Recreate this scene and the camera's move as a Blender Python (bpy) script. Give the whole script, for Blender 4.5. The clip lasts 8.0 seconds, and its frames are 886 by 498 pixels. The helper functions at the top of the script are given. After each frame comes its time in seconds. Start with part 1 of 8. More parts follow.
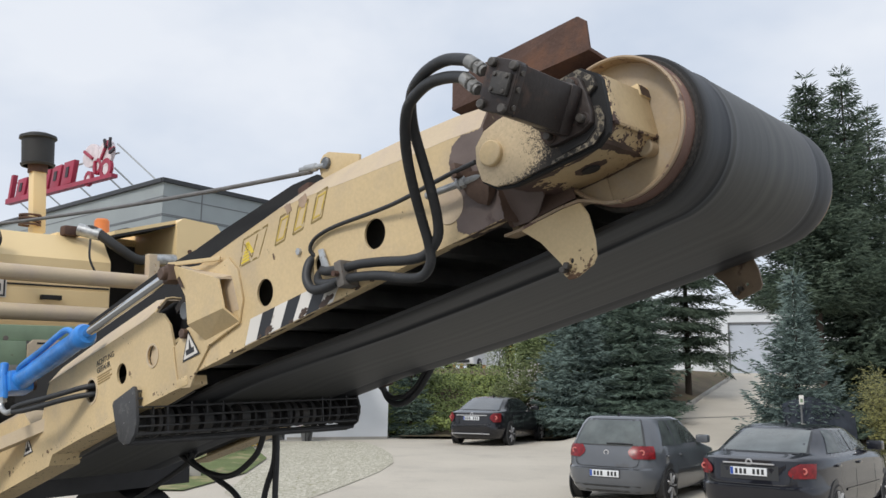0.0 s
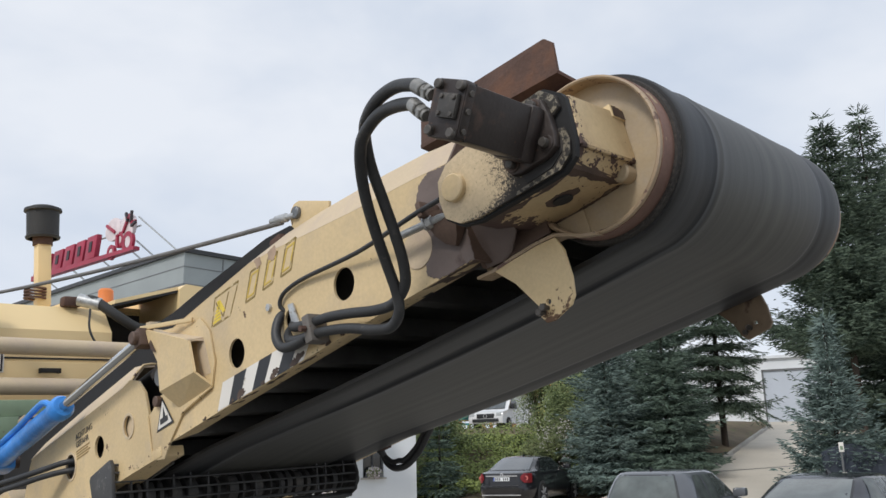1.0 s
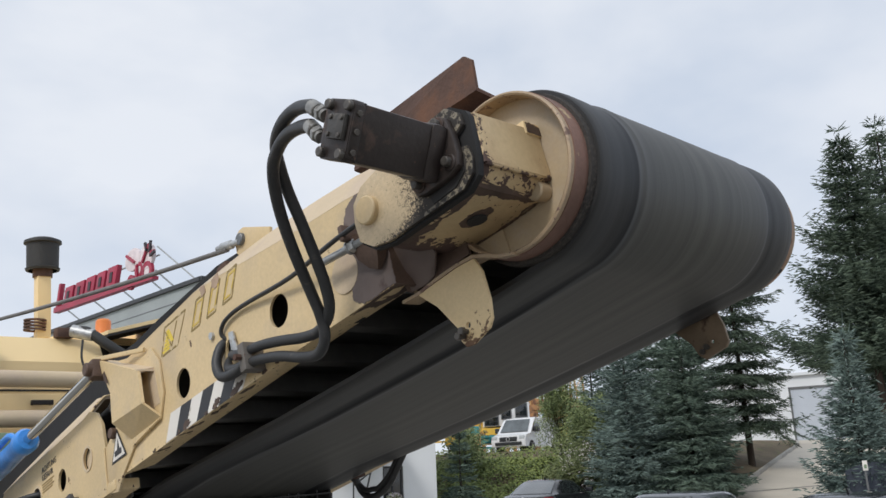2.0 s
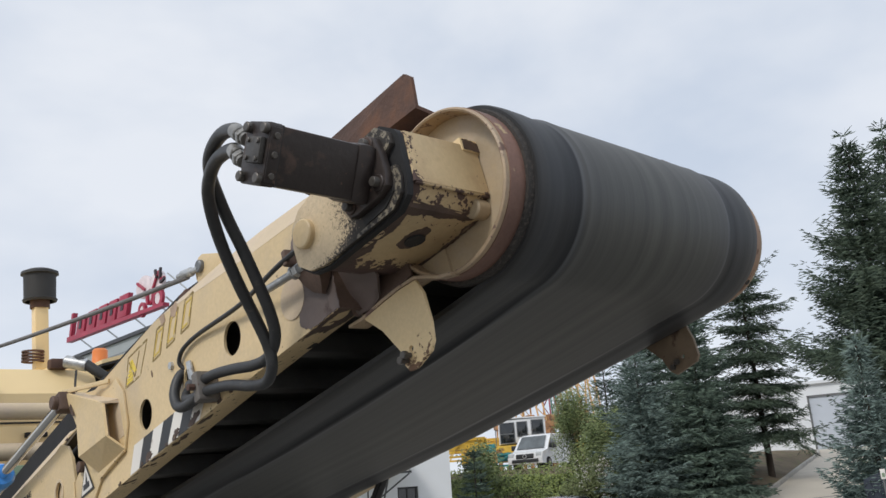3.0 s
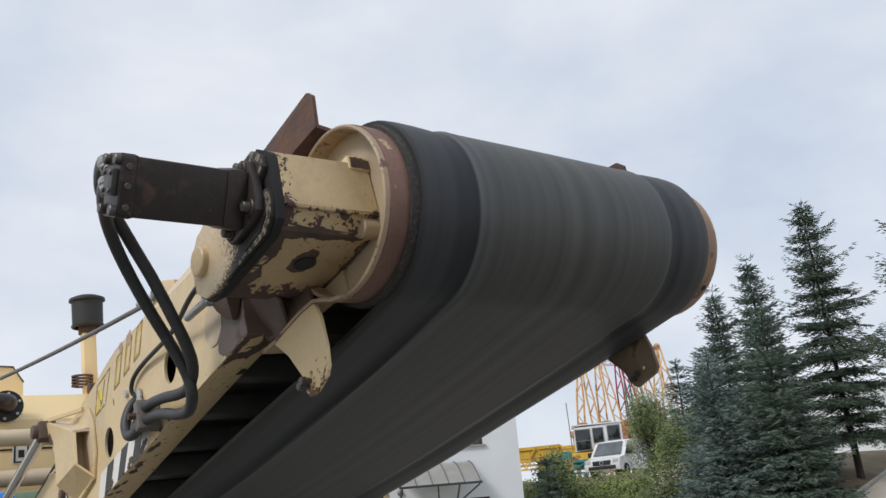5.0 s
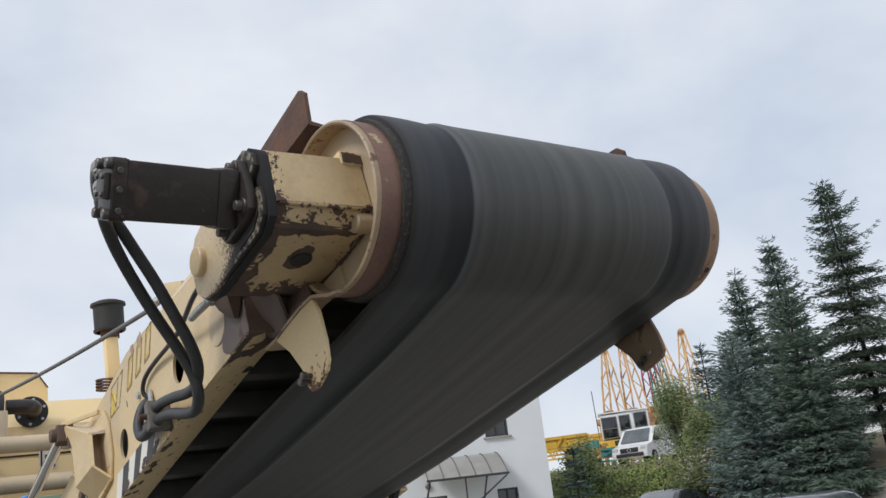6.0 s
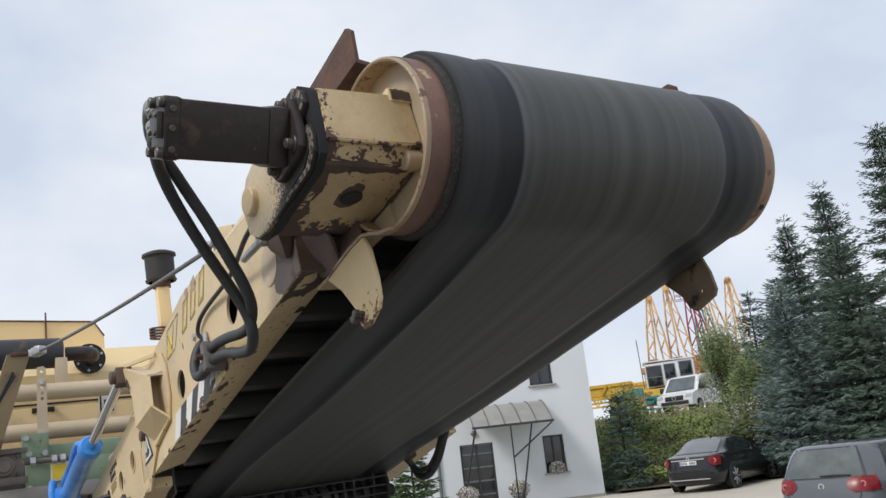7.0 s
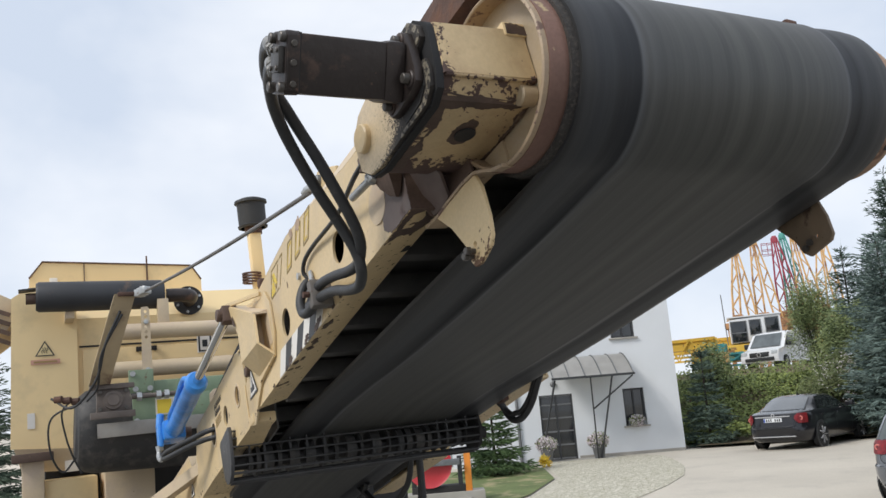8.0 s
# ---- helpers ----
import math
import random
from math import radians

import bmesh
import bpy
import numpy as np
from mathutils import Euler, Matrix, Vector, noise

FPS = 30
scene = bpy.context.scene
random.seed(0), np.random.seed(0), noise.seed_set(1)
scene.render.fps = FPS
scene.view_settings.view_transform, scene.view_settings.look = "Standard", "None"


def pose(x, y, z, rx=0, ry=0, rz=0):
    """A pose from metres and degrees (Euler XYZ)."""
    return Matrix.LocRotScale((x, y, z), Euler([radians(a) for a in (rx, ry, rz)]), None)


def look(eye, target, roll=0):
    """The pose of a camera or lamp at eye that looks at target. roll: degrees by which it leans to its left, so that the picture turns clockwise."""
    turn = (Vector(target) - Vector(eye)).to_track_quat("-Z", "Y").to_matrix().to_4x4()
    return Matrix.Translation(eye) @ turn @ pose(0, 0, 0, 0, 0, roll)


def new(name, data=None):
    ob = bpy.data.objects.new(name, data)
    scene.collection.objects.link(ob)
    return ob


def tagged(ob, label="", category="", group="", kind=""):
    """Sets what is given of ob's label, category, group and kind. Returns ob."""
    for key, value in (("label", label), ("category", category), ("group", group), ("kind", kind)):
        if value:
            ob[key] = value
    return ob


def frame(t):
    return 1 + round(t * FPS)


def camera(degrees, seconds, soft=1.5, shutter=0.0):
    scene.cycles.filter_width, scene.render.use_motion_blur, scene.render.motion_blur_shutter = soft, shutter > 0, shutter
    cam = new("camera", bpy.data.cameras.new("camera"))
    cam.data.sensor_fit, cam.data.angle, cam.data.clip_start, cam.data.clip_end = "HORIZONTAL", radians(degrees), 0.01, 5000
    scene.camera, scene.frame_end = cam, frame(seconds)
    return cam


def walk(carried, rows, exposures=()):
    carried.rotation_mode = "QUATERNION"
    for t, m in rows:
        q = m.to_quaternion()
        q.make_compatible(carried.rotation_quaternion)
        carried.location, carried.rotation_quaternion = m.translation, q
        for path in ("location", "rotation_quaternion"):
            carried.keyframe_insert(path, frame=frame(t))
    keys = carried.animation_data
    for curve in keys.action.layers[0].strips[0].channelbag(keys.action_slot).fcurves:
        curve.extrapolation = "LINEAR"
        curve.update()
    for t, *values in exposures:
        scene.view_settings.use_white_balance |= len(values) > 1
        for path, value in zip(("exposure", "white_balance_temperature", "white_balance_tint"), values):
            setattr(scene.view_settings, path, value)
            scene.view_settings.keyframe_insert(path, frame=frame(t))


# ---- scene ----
cam = camera(55.1, 8.0)

PATH = [
    (0, (-0.415, -0.108, 1.698), (-0.527, 1.861, 2.029), 0.7),
    (0.5, (-0.338, 0.003, 1.695), (-0.501, 1.956, 2.095), -0.2),
    (1, (-0.278, 0.102, 1.696), (-0.446, 2.039, 2.164), -1.5),
    (1.5, (-0.2, 0.148, 1.697), (-0.381, 2.076, 2.197), -2.3),
    (2, (-0.034, 0.18, 1.701), (-0.253, 2.098, 2.223), -2.4),
    (3.5, (0.177, 0.281, 1.715), (-0.078, 2.178, 2.294), -4.5),
    (4, (0.277, 0.314, 1.713), (-0.031, 2.201, 2.301), -3.8),
    (4.5, (0.409, 0.351, 1.724), (0.03, 2.223, 2.317), -4.0),
    (6, (0.554, 0.382, 1.712), (0.093, 2.239, 2.297), -6.7),
    (6.5, (0.55, 0.385, 1.701), (0.032, 2.242, 2.234), -6.9),
    (7, (0.531, 0.39, 1.687), (-0.046, 2.242, 2.172), -6.4),
    (7.5, (0.49, 0.384, 1.672), (-0.172, 2.221, 2.107), -5.5),
    (8, (0.457, 0.374, 1.665), (-0.311, 2.179, 2.057), -4.6),
]
walk(cam, [(t, look(eye, target, roll)) for t, eye, target, roll in PATH], [(0, -0.03), (2, -0.06), (6, -0.08), (7, 0.0), (8, 0.1)])

# ---------------------------------------------------------------- light
world = bpy.data.worlds.new("sky_world")
scene.world = world
world.use_nodes = True
WN, WL = world.node_tree.nodes, world.node_tree.links
WN.clear()
w_out = WN.new("ShaderNodeOutputWorld")
w_bg = WN.new("ShaderNodeBackground")
w_sky = WN.new("ShaderNodeTexSky")
w_sky.sky_type = "NISHITA"
w_sky.sun_disc = False
w_sky.sun_elevation, w_sky.sun_rotation = radians(48), radians(200)
w_gain = WN.new("ShaderNodeMix")
w_gain.data_type, w_gain.blend_type = "RGBA", "MULTIPLY"
w_gain.inputs["Factor"].default_value = 1.0
w_gain.inputs["B"].default_value = (0.11, 0.11, 0.11, 1)
w_co = WN.new("ShaderNodeTexCoord")
w_map = WN.new("ShaderNodeMapping")
w_map.inputs["Scale"].default_value = (1.0, 1.0, 1.7)
w_map.inputs["Location"].default_value = (0.35, 0.2, 0.1)
w_noise = WN.new("ShaderNodeTexNoise")
w_noise.inputs["Scale"].default_value = 2.3
w_noise.inputs["Detail"].default_value = 5.0
w_noise.inputs["Roughness"].default_value = 0.52
w_noise.inputs["Distortion"].default_value = 0.1
w_ramp = WN.new("ShaderNodeValToRGB")
w_ramp.color_ramp.elements[0].position = 0.37
w_ramp.color_ramp.elements[0].color = (0.645, 0.725, 0.855, 1)
w_ramp.color_ramp.elements[1].position = 0.62
w_ramp.color_ramp.elements[1].color = (0.885, 0.925, 0.995, 1)
w_mix = WN.new("ShaderNodeMix")
w_mix.data_type = "RGBA"
w_mix.inputs["Factor"].default_value = 0.92
WL.new(w_sky.outputs["Color"], w_gain.inputs["A"])
WL.new(w_co.outputs["Generated"], w_map.inputs["Vector"])
WL.new(w_map.outputs["Vector"], w_noise.inputs["Vector"])
WL.new(w_noise.outputs["Fac"], w_ramp.inputs["Fac"])
WL.new(w_gain.outputs["Result"], w_mix.inputs["A"])
WL.new(w_ramp.outputs["Color"], w_mix.inputs["B"])
WL.new(w_mix.outputs["Result"], w_bg.inputs["Color"])
WL.new(w_bg.outputs["Background"], w_out.inputs["Surface"])
w_bg.inputs["Strength"].default_value = 1.0

sun = new("sun", bpy.data.lights.new("sun", "SUN"))
sun.data.energy, sun.data.angle, sun.data.color = 1.9, radians(14), (1.0, 0.96, 0.90)
sun.matrix_world = look((-6, -9, 13), (0, 2, 2))

# ---------------------------------------------------------------- materials


def mat(name, base, rough=0.6, metal=0.0, spots=None, spot_scale=9.0, spot_at=0.62, spot_soft=0.04, tone=0.18, tone_scale=1.3,
        grain=0.0, grain_scale=120.0, bump=0.0, bump_scale=60.0, stretch=(1, 1, 1), dust=None, dust_at=0.55, coat=0.0, per_piece=0.0, wear=(), chips=None):
    """A painted or raw surface: base colour, slow tone changes, fine grain, spots of another colour with sharp edges, relief."""
    m = bpy.data.materials.new(name)
    m.use_nodes = True
    nt = m.node_tree
    b = nt.nodes["Principled BSDF"]
    b.inputs["Roughness"].default_value, b.inputs["Metallic"].default_value = rough, metal
    b.inputs["Coat Weight"].default_value = coat
    co = nt.nodes.new("ShaderNodeTexCoord")
    mp = nt.nodes.new("ShaderNodeMapping")
    mp.inputs["Scale"].default_value = stretch
    nt.links.new(co.outputs["Object"], mp.inputs["Vector"])

    def noise_at(scale, detail=4.0, rough_n=0.55):
        n = nt.nodes.new("ShaderNodeTexNoise")
        n.inputs["Scale"].default_value, n.inputs["Detail"].default_value, n.inputs["Roughness"].default_value = scale, detail, rough_n
        nt.links.new(mp.outputs["Vector"], n.inputs["Vector"])
        return n.outputs["Fac"]

    def span(fac, a, c, lo, hi):
        r = nt.nodes.new("ShaderNodeMapRange")
        r.inputs["From Min"].default_value, r.inputs["From Max"].default_value = a, c
        r.inputs["To Min"].default_value, r.inputs["To Max"].default_value = lo, hi
        nt.links.new(fac, r.inputs["Value"])
        return r.outputs["Result"]

    def blend(fac, a, c, how="MIX"):
        x = nt.nodes.new("ShaderNodeMix")
        x.data_type, x.blend_type = "RGBA", how
        for key, val in (("Factor", fac), ("A", a), ("B", c)):
            if isinstance(val, (int, float)):
                x.inputs[key].default_value = val
            elif isinstance(val, tuple):
                x.inputs[key].default_value = (*val, 1)
            else:
                nt.links.new(val, x.inputs[key])
        return x.outputs["Result"]

    dark = tuple(c * (1 - tone) for c in base)
    light = tuple(min(1.0, c * (1 + tone * 0.6)) for c in base)
    col = blend(span(noise_at(tone_scale, 5.0), 0.33, 0.67, 0, 1), dark, light)
    if dust:
        col = blend(span(noise_at(tone_scale * 3.1, 6.0, 0.65), dust_at, dust_at + 0.2, 0, 0.7), col, dust)
    if grain:
        col = blend(span(noise_at(grain_scale, 2.0), 0.35, 0.65, 0, grain), col, tuple(c * 0.45 for c in base))
    if per_piece:
        info = nt.nodes.new("ShaderNodeObjectInfo")
        col = blend(span(info.outputs["Random"], 0, 1, 0, per_piece), col, tuple(c * 0.4 for c in base))
    if spots:
        fac = noise_at(spot_scale, 8.0, 0.62)
        fac2 = noise_at(chips[0], 5.0, 0.6) if chips else None
        for axis, at, reach, gain in wear:  # rubbed along an edge or a seam
            sep = nt.nodes.new("ShaderNodeSeparateXYZ")
            nt.links.new(co.outputs["Object"], sep.inputs["Vector"])
            off = nt.nodes.new("ShaderNodeMath")
            off.operation = "SUBTRACT"
            off.inputs[1].default_value = at
            nt.links.new(sep.outputs[axis], off.inputs[0])
            ab = nt.nodes.new("ShaderNodeMath")
            ab.operation = "ABSOLUTE"
            nt.links.new(off.outputs[0], ab.inputs[0])
            rub = span(ab.outputs[0], 0, reach, gain, 0)

            def plus(f):
                add = nt.nodes.new("ShaderNodeMath")
                nt.links.new(f, add.inputs[0])
                nt.links.new(rub, add.inputs[1])
                return add.outputs[0]

            fac = plus(fac)
            fac2 = plus(fac2) if chips else None
        mask = span(fac, spot_at, spot_at + spot_soft, 0, 1)
        if chips:  # many fine flakes besides the larger ones
            top = nt.nodes.new("ShaderNodeMath")
            top.operation = "MAXIMUM"
            nt.links.new(mask, top.inputs[0])
            nt.links.new(span(fac2, chips[1], chips[1] + 0.02, 0, 1), top.inputs[1])
            mask = top.outputs[0]
        col = blend(mask, col, spots)
        nt.links.new(span(mask, 0, 1, rough, min(1.0, rough + 0.25)), b.inputs["Roughness"])
    nt.links.new(col, b.inputs["Base Color"])
    if bump:
        bp = nt.nodes.new("ShaderNodeBump")
        bp.inputs["Strength"].default_value, bp.inputs["Distance"].default_value = bump, 0.01
        nt.links.new(noise_at(bump_scale, 5.0), bp.inputs["Height"])
        nt.links.new(bp.outputs["Normal"], b.inputs["Normal"])
    return m


CREAM = (0.69, 0.525, 0.292)
m_cream = mat("cream_paint", CREAM, 0.42, spots=(0.13, 0.075, 0.045), spot_scale=11, spot_at=0.70, spot_soft=0.015, tone=0.14, dust=(0.50, 0.395, 0.265), dust_at=0.5, grain=0.14, grain_scale=85, bump=0.08, bump_scale=40, wear=(("Z", -0.165, 0.045, 0.11),), chips=(48, 0.725))
m_cream_dusty = mat("dusty_cream_paint", (0.62, 0.495, 0.335), 0.6, spots=(0.16, 0.09, 0.055), spot_scale=8, spot_at=0.70, spot_soft=0.02, tone=0.12, dust=(0.50, 0.395, 0.315), dust_at=0.47, grain=0.1, bump=0.08, chips=(30, 0.74))
m_cream_worn = mat("chipped_cream_paint", CREAM, 0.48, spots=(0.095, 0.055, 0.04), spot_scale=16, spot_at=0.635, spot_soft=0.015, tone=0.14, dust=(0.50, 0.38, 0.22), grain=0.1, bump=0.15, bump_scale=60, chips=(55, 0.64))
m_cream_far = mat("body_cream_paint", (0.82, 0.625, 0.335), 0.45, chips=(24, 0.77), spots=(0.2, 0.12, 0.06), spot_scale=5, spot_at=0.74, spot_soft=0.02, tone=0.10, tone_scale=0.8, dust=(0.55, 0.43, 0.25), bump=0.05)
m_brown = mat("bare_brown_steel", (0.13, 0.085, 0.065), 0.62, metal=0.25, spots=(0.45, 0.36, 0.22), spot_scale=9, spot_at=0.66, tone=0.3, tone_scale=6, grain=0.25, bump=0.2, bump_scale=35)
m_rust = mat("rusty_steel", (0.105, 0.058, 0.043), 0.78, metal=0.1, spots=(0.165, 0.085, 0.055), spot_scale=5, spot_at=0.55, spot_soft=0.12, tone=0.35, tone_scale=5, grain=0.3, bump=0.25, bump_scale=80)
m_ring = mat("ring_steel_rusty", (0.20, 0.112, 0.085), 0.6, metal=0.15, spots=(0.50, 0.39, 0.23), spot_scale=12, spot_at=0.67, chips=(40, 0.72), tone=0.3, tone_scale=5, grain=0.2, bump=0.15)
m_rubber = mat("belt_rubber", (0.030, 0.030, 0.029), 0.62, tone=0.25, tone_scale=3, grain=0.3, grain_scale=260, bump=0.06, bump_scale=160, stretch=(0.15, 1, 0.15))
m_hose = mat("hose_rubber", (0.030, 0.031, 0.033), 0.5, tone=0.2, tone_scale=20, dust=(0.10, 0.09, 0.075), dust_at=0.58, bump=0.1, bump_scale=250)
m_black = mat("black_steel", (0.040, 0.031, 0.028), 0.42, metal=0.25, spots=(0.115, 0.070, 0.052), spot_scale=10, spot_at=0.55, spot_soft=0.14, chips=(70, 0.68), tone=0.3, tone_scale=7, bump=0.12)
# oily steel; also colours the sheets that stand for shade
m_dark = mat("dark_oily_steel_and_shade", (0.022, 0.021, 0.021), 0.7, tone=0.3, tone_scale=4, bump=0.1)
m_chrome = mat("chrome_rod", (0.68, 0.69, 0.70), 0.09, metal=1.0, tone=0.1, tone_scale=4)
m_zinc = mat("zinc_plated_steel", (0.50, 0.51, 0.51), 0.40, metal=0.65, tone=0.3, tone_scale=25, spots=(0.2, 0.15, 0.1), spot_scale=40, spot_at=0.6, spot_soft=0.1)
m_bolt = mat("dark_bolt_steel", (0.11, 0.10, 0.09), 0.45, metal=0.5, tone=0.3, tone_scale=30)
m_bearing_grey = mat("dusty_grey_steel", (0.17, 0.155, 0.14), 0.6, metal=0.3, spots=(0.12, 0.06, 0.04), spot_scale=25, spot_at=0.6, spot_soft=0.08, tone=0.25, tone_scale=12, bump=0.15)
m_guard = mat("scratched_guard_paint", (0.062, 0.063, 0.066), 0.55, metal=0.2, spots=(0.5, 0.5, 0.5), spot_scale=38, spot_at=0.66, spot_soft=0.03, chips=(90, 0.70), tone=0.25, tone_scale=6, dust=(0.2, 0.19, 0.18), dust_at=0.58, bump=0.15)
m_fitting = mat("dull_fitting_steel", (0.30, 0.295, 0.28), 0.45, metal=0.6, tone=0.3, tone_scale=25, spots=(0.07, 0.06, 0.05), spot_scale=40, spot_at=0.55, spot_soft=0.1)
m_guard_bar = mat("guard_bar_steel", (0.060, 0.060, 0.062), 0.6, metal=0.1, spots=(0.075, 0.072, 0.068), spot_scale=30, spot_at=0.6, tone=0.3, tone_scale=9, bump=0.1)
m_primer = mat("bare_primer", (0.155, 0.118, 0.105), 0.6, spots=(0.075, 0.050, 0.045), spot_scale=9, spot_at=0.60, spot_soft=0.1, tone=0.25, tone_scale=6, chips=(70, 0.73), bump=0.12)
m_stain = mat("scuffed_primer", (0.40, 0.285, 0.20), 0.6, spots=(0.20, 0.13, 0.095), spot_scale=30, spot_at=0.56, spot_soft=0.08, tone=0.2, tone_scale=12, bump=0.1)
m_chip = mat("chipped_to_primer", (0.085, 0.055, 0.042), 0.65, spots=(0.20, 0.15, 0.10), spot_scale=40, spot_at=0.62, tone=0.3, tone_scale=20, bump=0.15)
m_seal = mat("dusty_seal_rubber", (0.034, 0.030, 0.027), 0.75, spots=(0.075, 0.066, 0.058), spot_scale=130, spot_at=0.52, spot_soft=0.08, tone=0.3, tone_scale=14, bump=0.4, bump_scale=90)
m_fitting_dark = mat("oily_port_steel", (0.060, 0.056, 0.052), 0.45, metal=0.4, spots=(0.13, 0.12, 0.11), spot_scale=30, spot_at=0.58, spot_soft=0.12, tone=0.3, tone_scale=14, bump=0.15)
m_rib = mat("dusty_inner_steel", (0.12, 0.117, 0.113), 0.7, tone=0.35, tone_scale=5, dust=(0.12, 0.11, 0.10), dust_at=0.5, bump=0.1)
m_roll = mat("dusty_roll_rubber", (0.040, 0.039, 0.039), 0.6, tone=0.3, tone_scale=3, dust=(0.13, 0.115, 0.10), dust_at=0.5, grain=0.2, bump=0.15, bump_scale=30)
# skirt rubber; also the near-black filler of the console gap
m_skirt_and_gap = mat("skirt_rubber", (0.012, 0.012, 0.013), 0.75, tone=0.3, tone_scale=4, bump=0.1)
m_greysteel = mat("scratched_grey_steel", (0.17, 0.18, 0.19), 0.5, metal=0.4, spots=(0.5, 0.5, 0.5), spot_scale=18, spot_at=0.67, tone=0.2, tone_scale=8, bump=0.1)
m_cable = mat("steel_cable", (0.22, 0.21, 0.20), 0.5, metal=0.6, tone=0.2, tone_scale=20, bump=0.4, bump_scale=200, stretch=(0.3, 1, 1))
m_blue = mat("blue_film", (0.045, 0.27, 0.76), 0.32, tone=0.25, tone_scale=9, bump=0.5, bump_scale=22, coat=0.2)
m_white_paint = mat("white_sticker", (0.74, 0.71, 0.66), 0.5, spots=(0.2, 0.15, 0.1), spot_scale=16, spot_at=0.68, tone=0.1)
m_black_paint = mat("black_sticker", (0.017, 0.019, 0.024), 0.45, spots=(0.35, 0.26, 0.16), spot_scale=18, spot_at=0.69, tone=0.2)
m_yellow_paint = mat("yellow_sticker", (0.80, 0.60, 0.06), 0.45, tone=0.1)
m_mark = mat("faded_lettering", (0.27, 0.19, 0.055), 0.5, spots=(0.56, 0.45, 0.27), spot_scale=30, spot_at=0.56, tone=0.15)
m_yellow_worn = mat("worn_yellow_lettering", (0.66, 0.47, 0.09), 0.5, spots=(0.56, 0.45, 0.27), spot_scale=30, spot_at=0.60, tone=0.15)
m_brown_line = mat("brown_lettering", (0.30, 0.20, 0.07), 0.5, tone=0.1)
m_orange = mat("orange_plastic", (0.75, 0.23, 0.06), 0.35, tone=0.1, tone_scale=6)
m_green = mat("green_paint", (0.235, 0.315, 0.205), 0.5, spots=(0.16, 0.1, 0.06), spot_scale=8, spot_at=0.64, tone=0.2, tone_scale=4)
m_red = mat("red_paint", (0.50, 0.035, 0.045), 0.4, tone=0.15, tone_scale=2)
m_white_wall = mat("white_render", (0.66, 0.685, 0.71), 0.85, tone=0.05, tone_scale=0.5, bump=0.15, bump_scale=30)
m_cladding = mat("grey_cladding", (0.31, 0.34, 0.34), 0.45, metal=0.15, tone=0.10, tone_scale=0.5)
m_trim_dark = mat("dark_trim", (0.03, 0.032, 0.035), 0.45, tone=0.1)
m_glass_dark = mat("dark_glass", (0.018, 0.021, 0.024), 0.06, tone=0.1, coat=0.6)
m_concrete = mat("pale_concrete", (0.555, 0.505, 0.425), 0.9, tone=0.12, tone_scale=0.22, dust=(0.43, 0.39, 0.335), dust_at=0.52, grain=0.12, grain_scale=25, bump=0.2, bump_scale=40)
# colour of the added ground patch that dims bounced light
m_bounce_damper = mat("bounce_damper_ground", (0.21, 0.20, 0.18), 0.9, tone=0.25, tone_scale=0.5, dust=(0.28, 0.26, 0.23), dust_at=0.54, spots=(0.10, 0.095, 0.09), spot_scale=1.2, spot_at=0.62, spot_soft=0.1, grain=0.2, grain_scale=40, bump=0.2, bump_scale=50)
m_kerb = mat("kerb_concrete", (0.43, 0.41, 0.37), 0.9, tone=0.15, tone_scale=2, grain=0.15, bump=0.2, per_piece=0.25)
m_soil = mat("dry_soil", (0.15, 0.115, 0.07), 0.95, tone=0.3, tone_scale=1.5, spots=(0.12, 0.13, 0.05), spot_scale=2.5, spot_at=0.56, spot_soft=0.1, grain=0.3, grain_scale=14, bump=0.8, bump_scale=9)
m_grass = mat("lawn_grass", (0.145, 0.185, 0.065), 0.9, tone=0.25, tone_scale=0.9, spots=(0.34, 0.29, 0.16), spot_scale=1.4, spot_at=0.52, spot_soft=0.12, grain=0.3, grain_scale=45, bump=0.6, bump_scale=60)
m_bark = mat("bark", (0.060, 0.046, 0.036), 0.95, tone=0.3, tone_scale=4, grain=0.3, grain_scale=30, bump=0.8, bump_scale=14, stretch=(1, 1, 0.25))


def leaf_mat(name, a, b2, rough=0.65):
    m = bpy.data.materials.new(name)
    m.use_nodes = True
    nt = m.node_tree
    b = nt.nodes["Principled BSDF"]
    b.inputs["Roughness"].default_value = rough
    geo = nt.nodes.new("ShaderNodeNewGeometry")
    r = nt.nodes.new("ShaderNodeValToRGB")
    r.color_ramp.elements[0].color, r.color_ramp.elements[1].color = (*a, 1), (*b2, 1)
    n = nt.nodes.new("ShaderNodeTexNoise")
    n.inputs["Scale"].default_value, n.inputs["Detail"].default_value = 1.3, 3.0
    nt.links.new(geo.outputs["Position"], n.inputs["Vector"])
    k = nt.nodes.new("ShaderNodeMapRange")
    k.inputs["From Min"].default_value, k.inputs["From Max"].default_value = 0.32, 0.68
    k.inputs["To Min"].default_value, k.inputs["To Max"].default_value = -0.32, 0.32
    nt.links.new(n.outputs["Fac"], k.inputs["Value"])
    add = nt.nodes.new("ShaderNodeMath")
    add.use_clamp = True
    nt.links.new(geo.outputs["Random Per Island"], add.inputs[0])
    nt.links.new(k.outputs["Result"], add.inputs[1])
    nt.links.new(add.outputs[0], r.inputs["Fac"])
    nt.links.new(r.outputs["Color"], b.inputs["Base Color"])
    return m


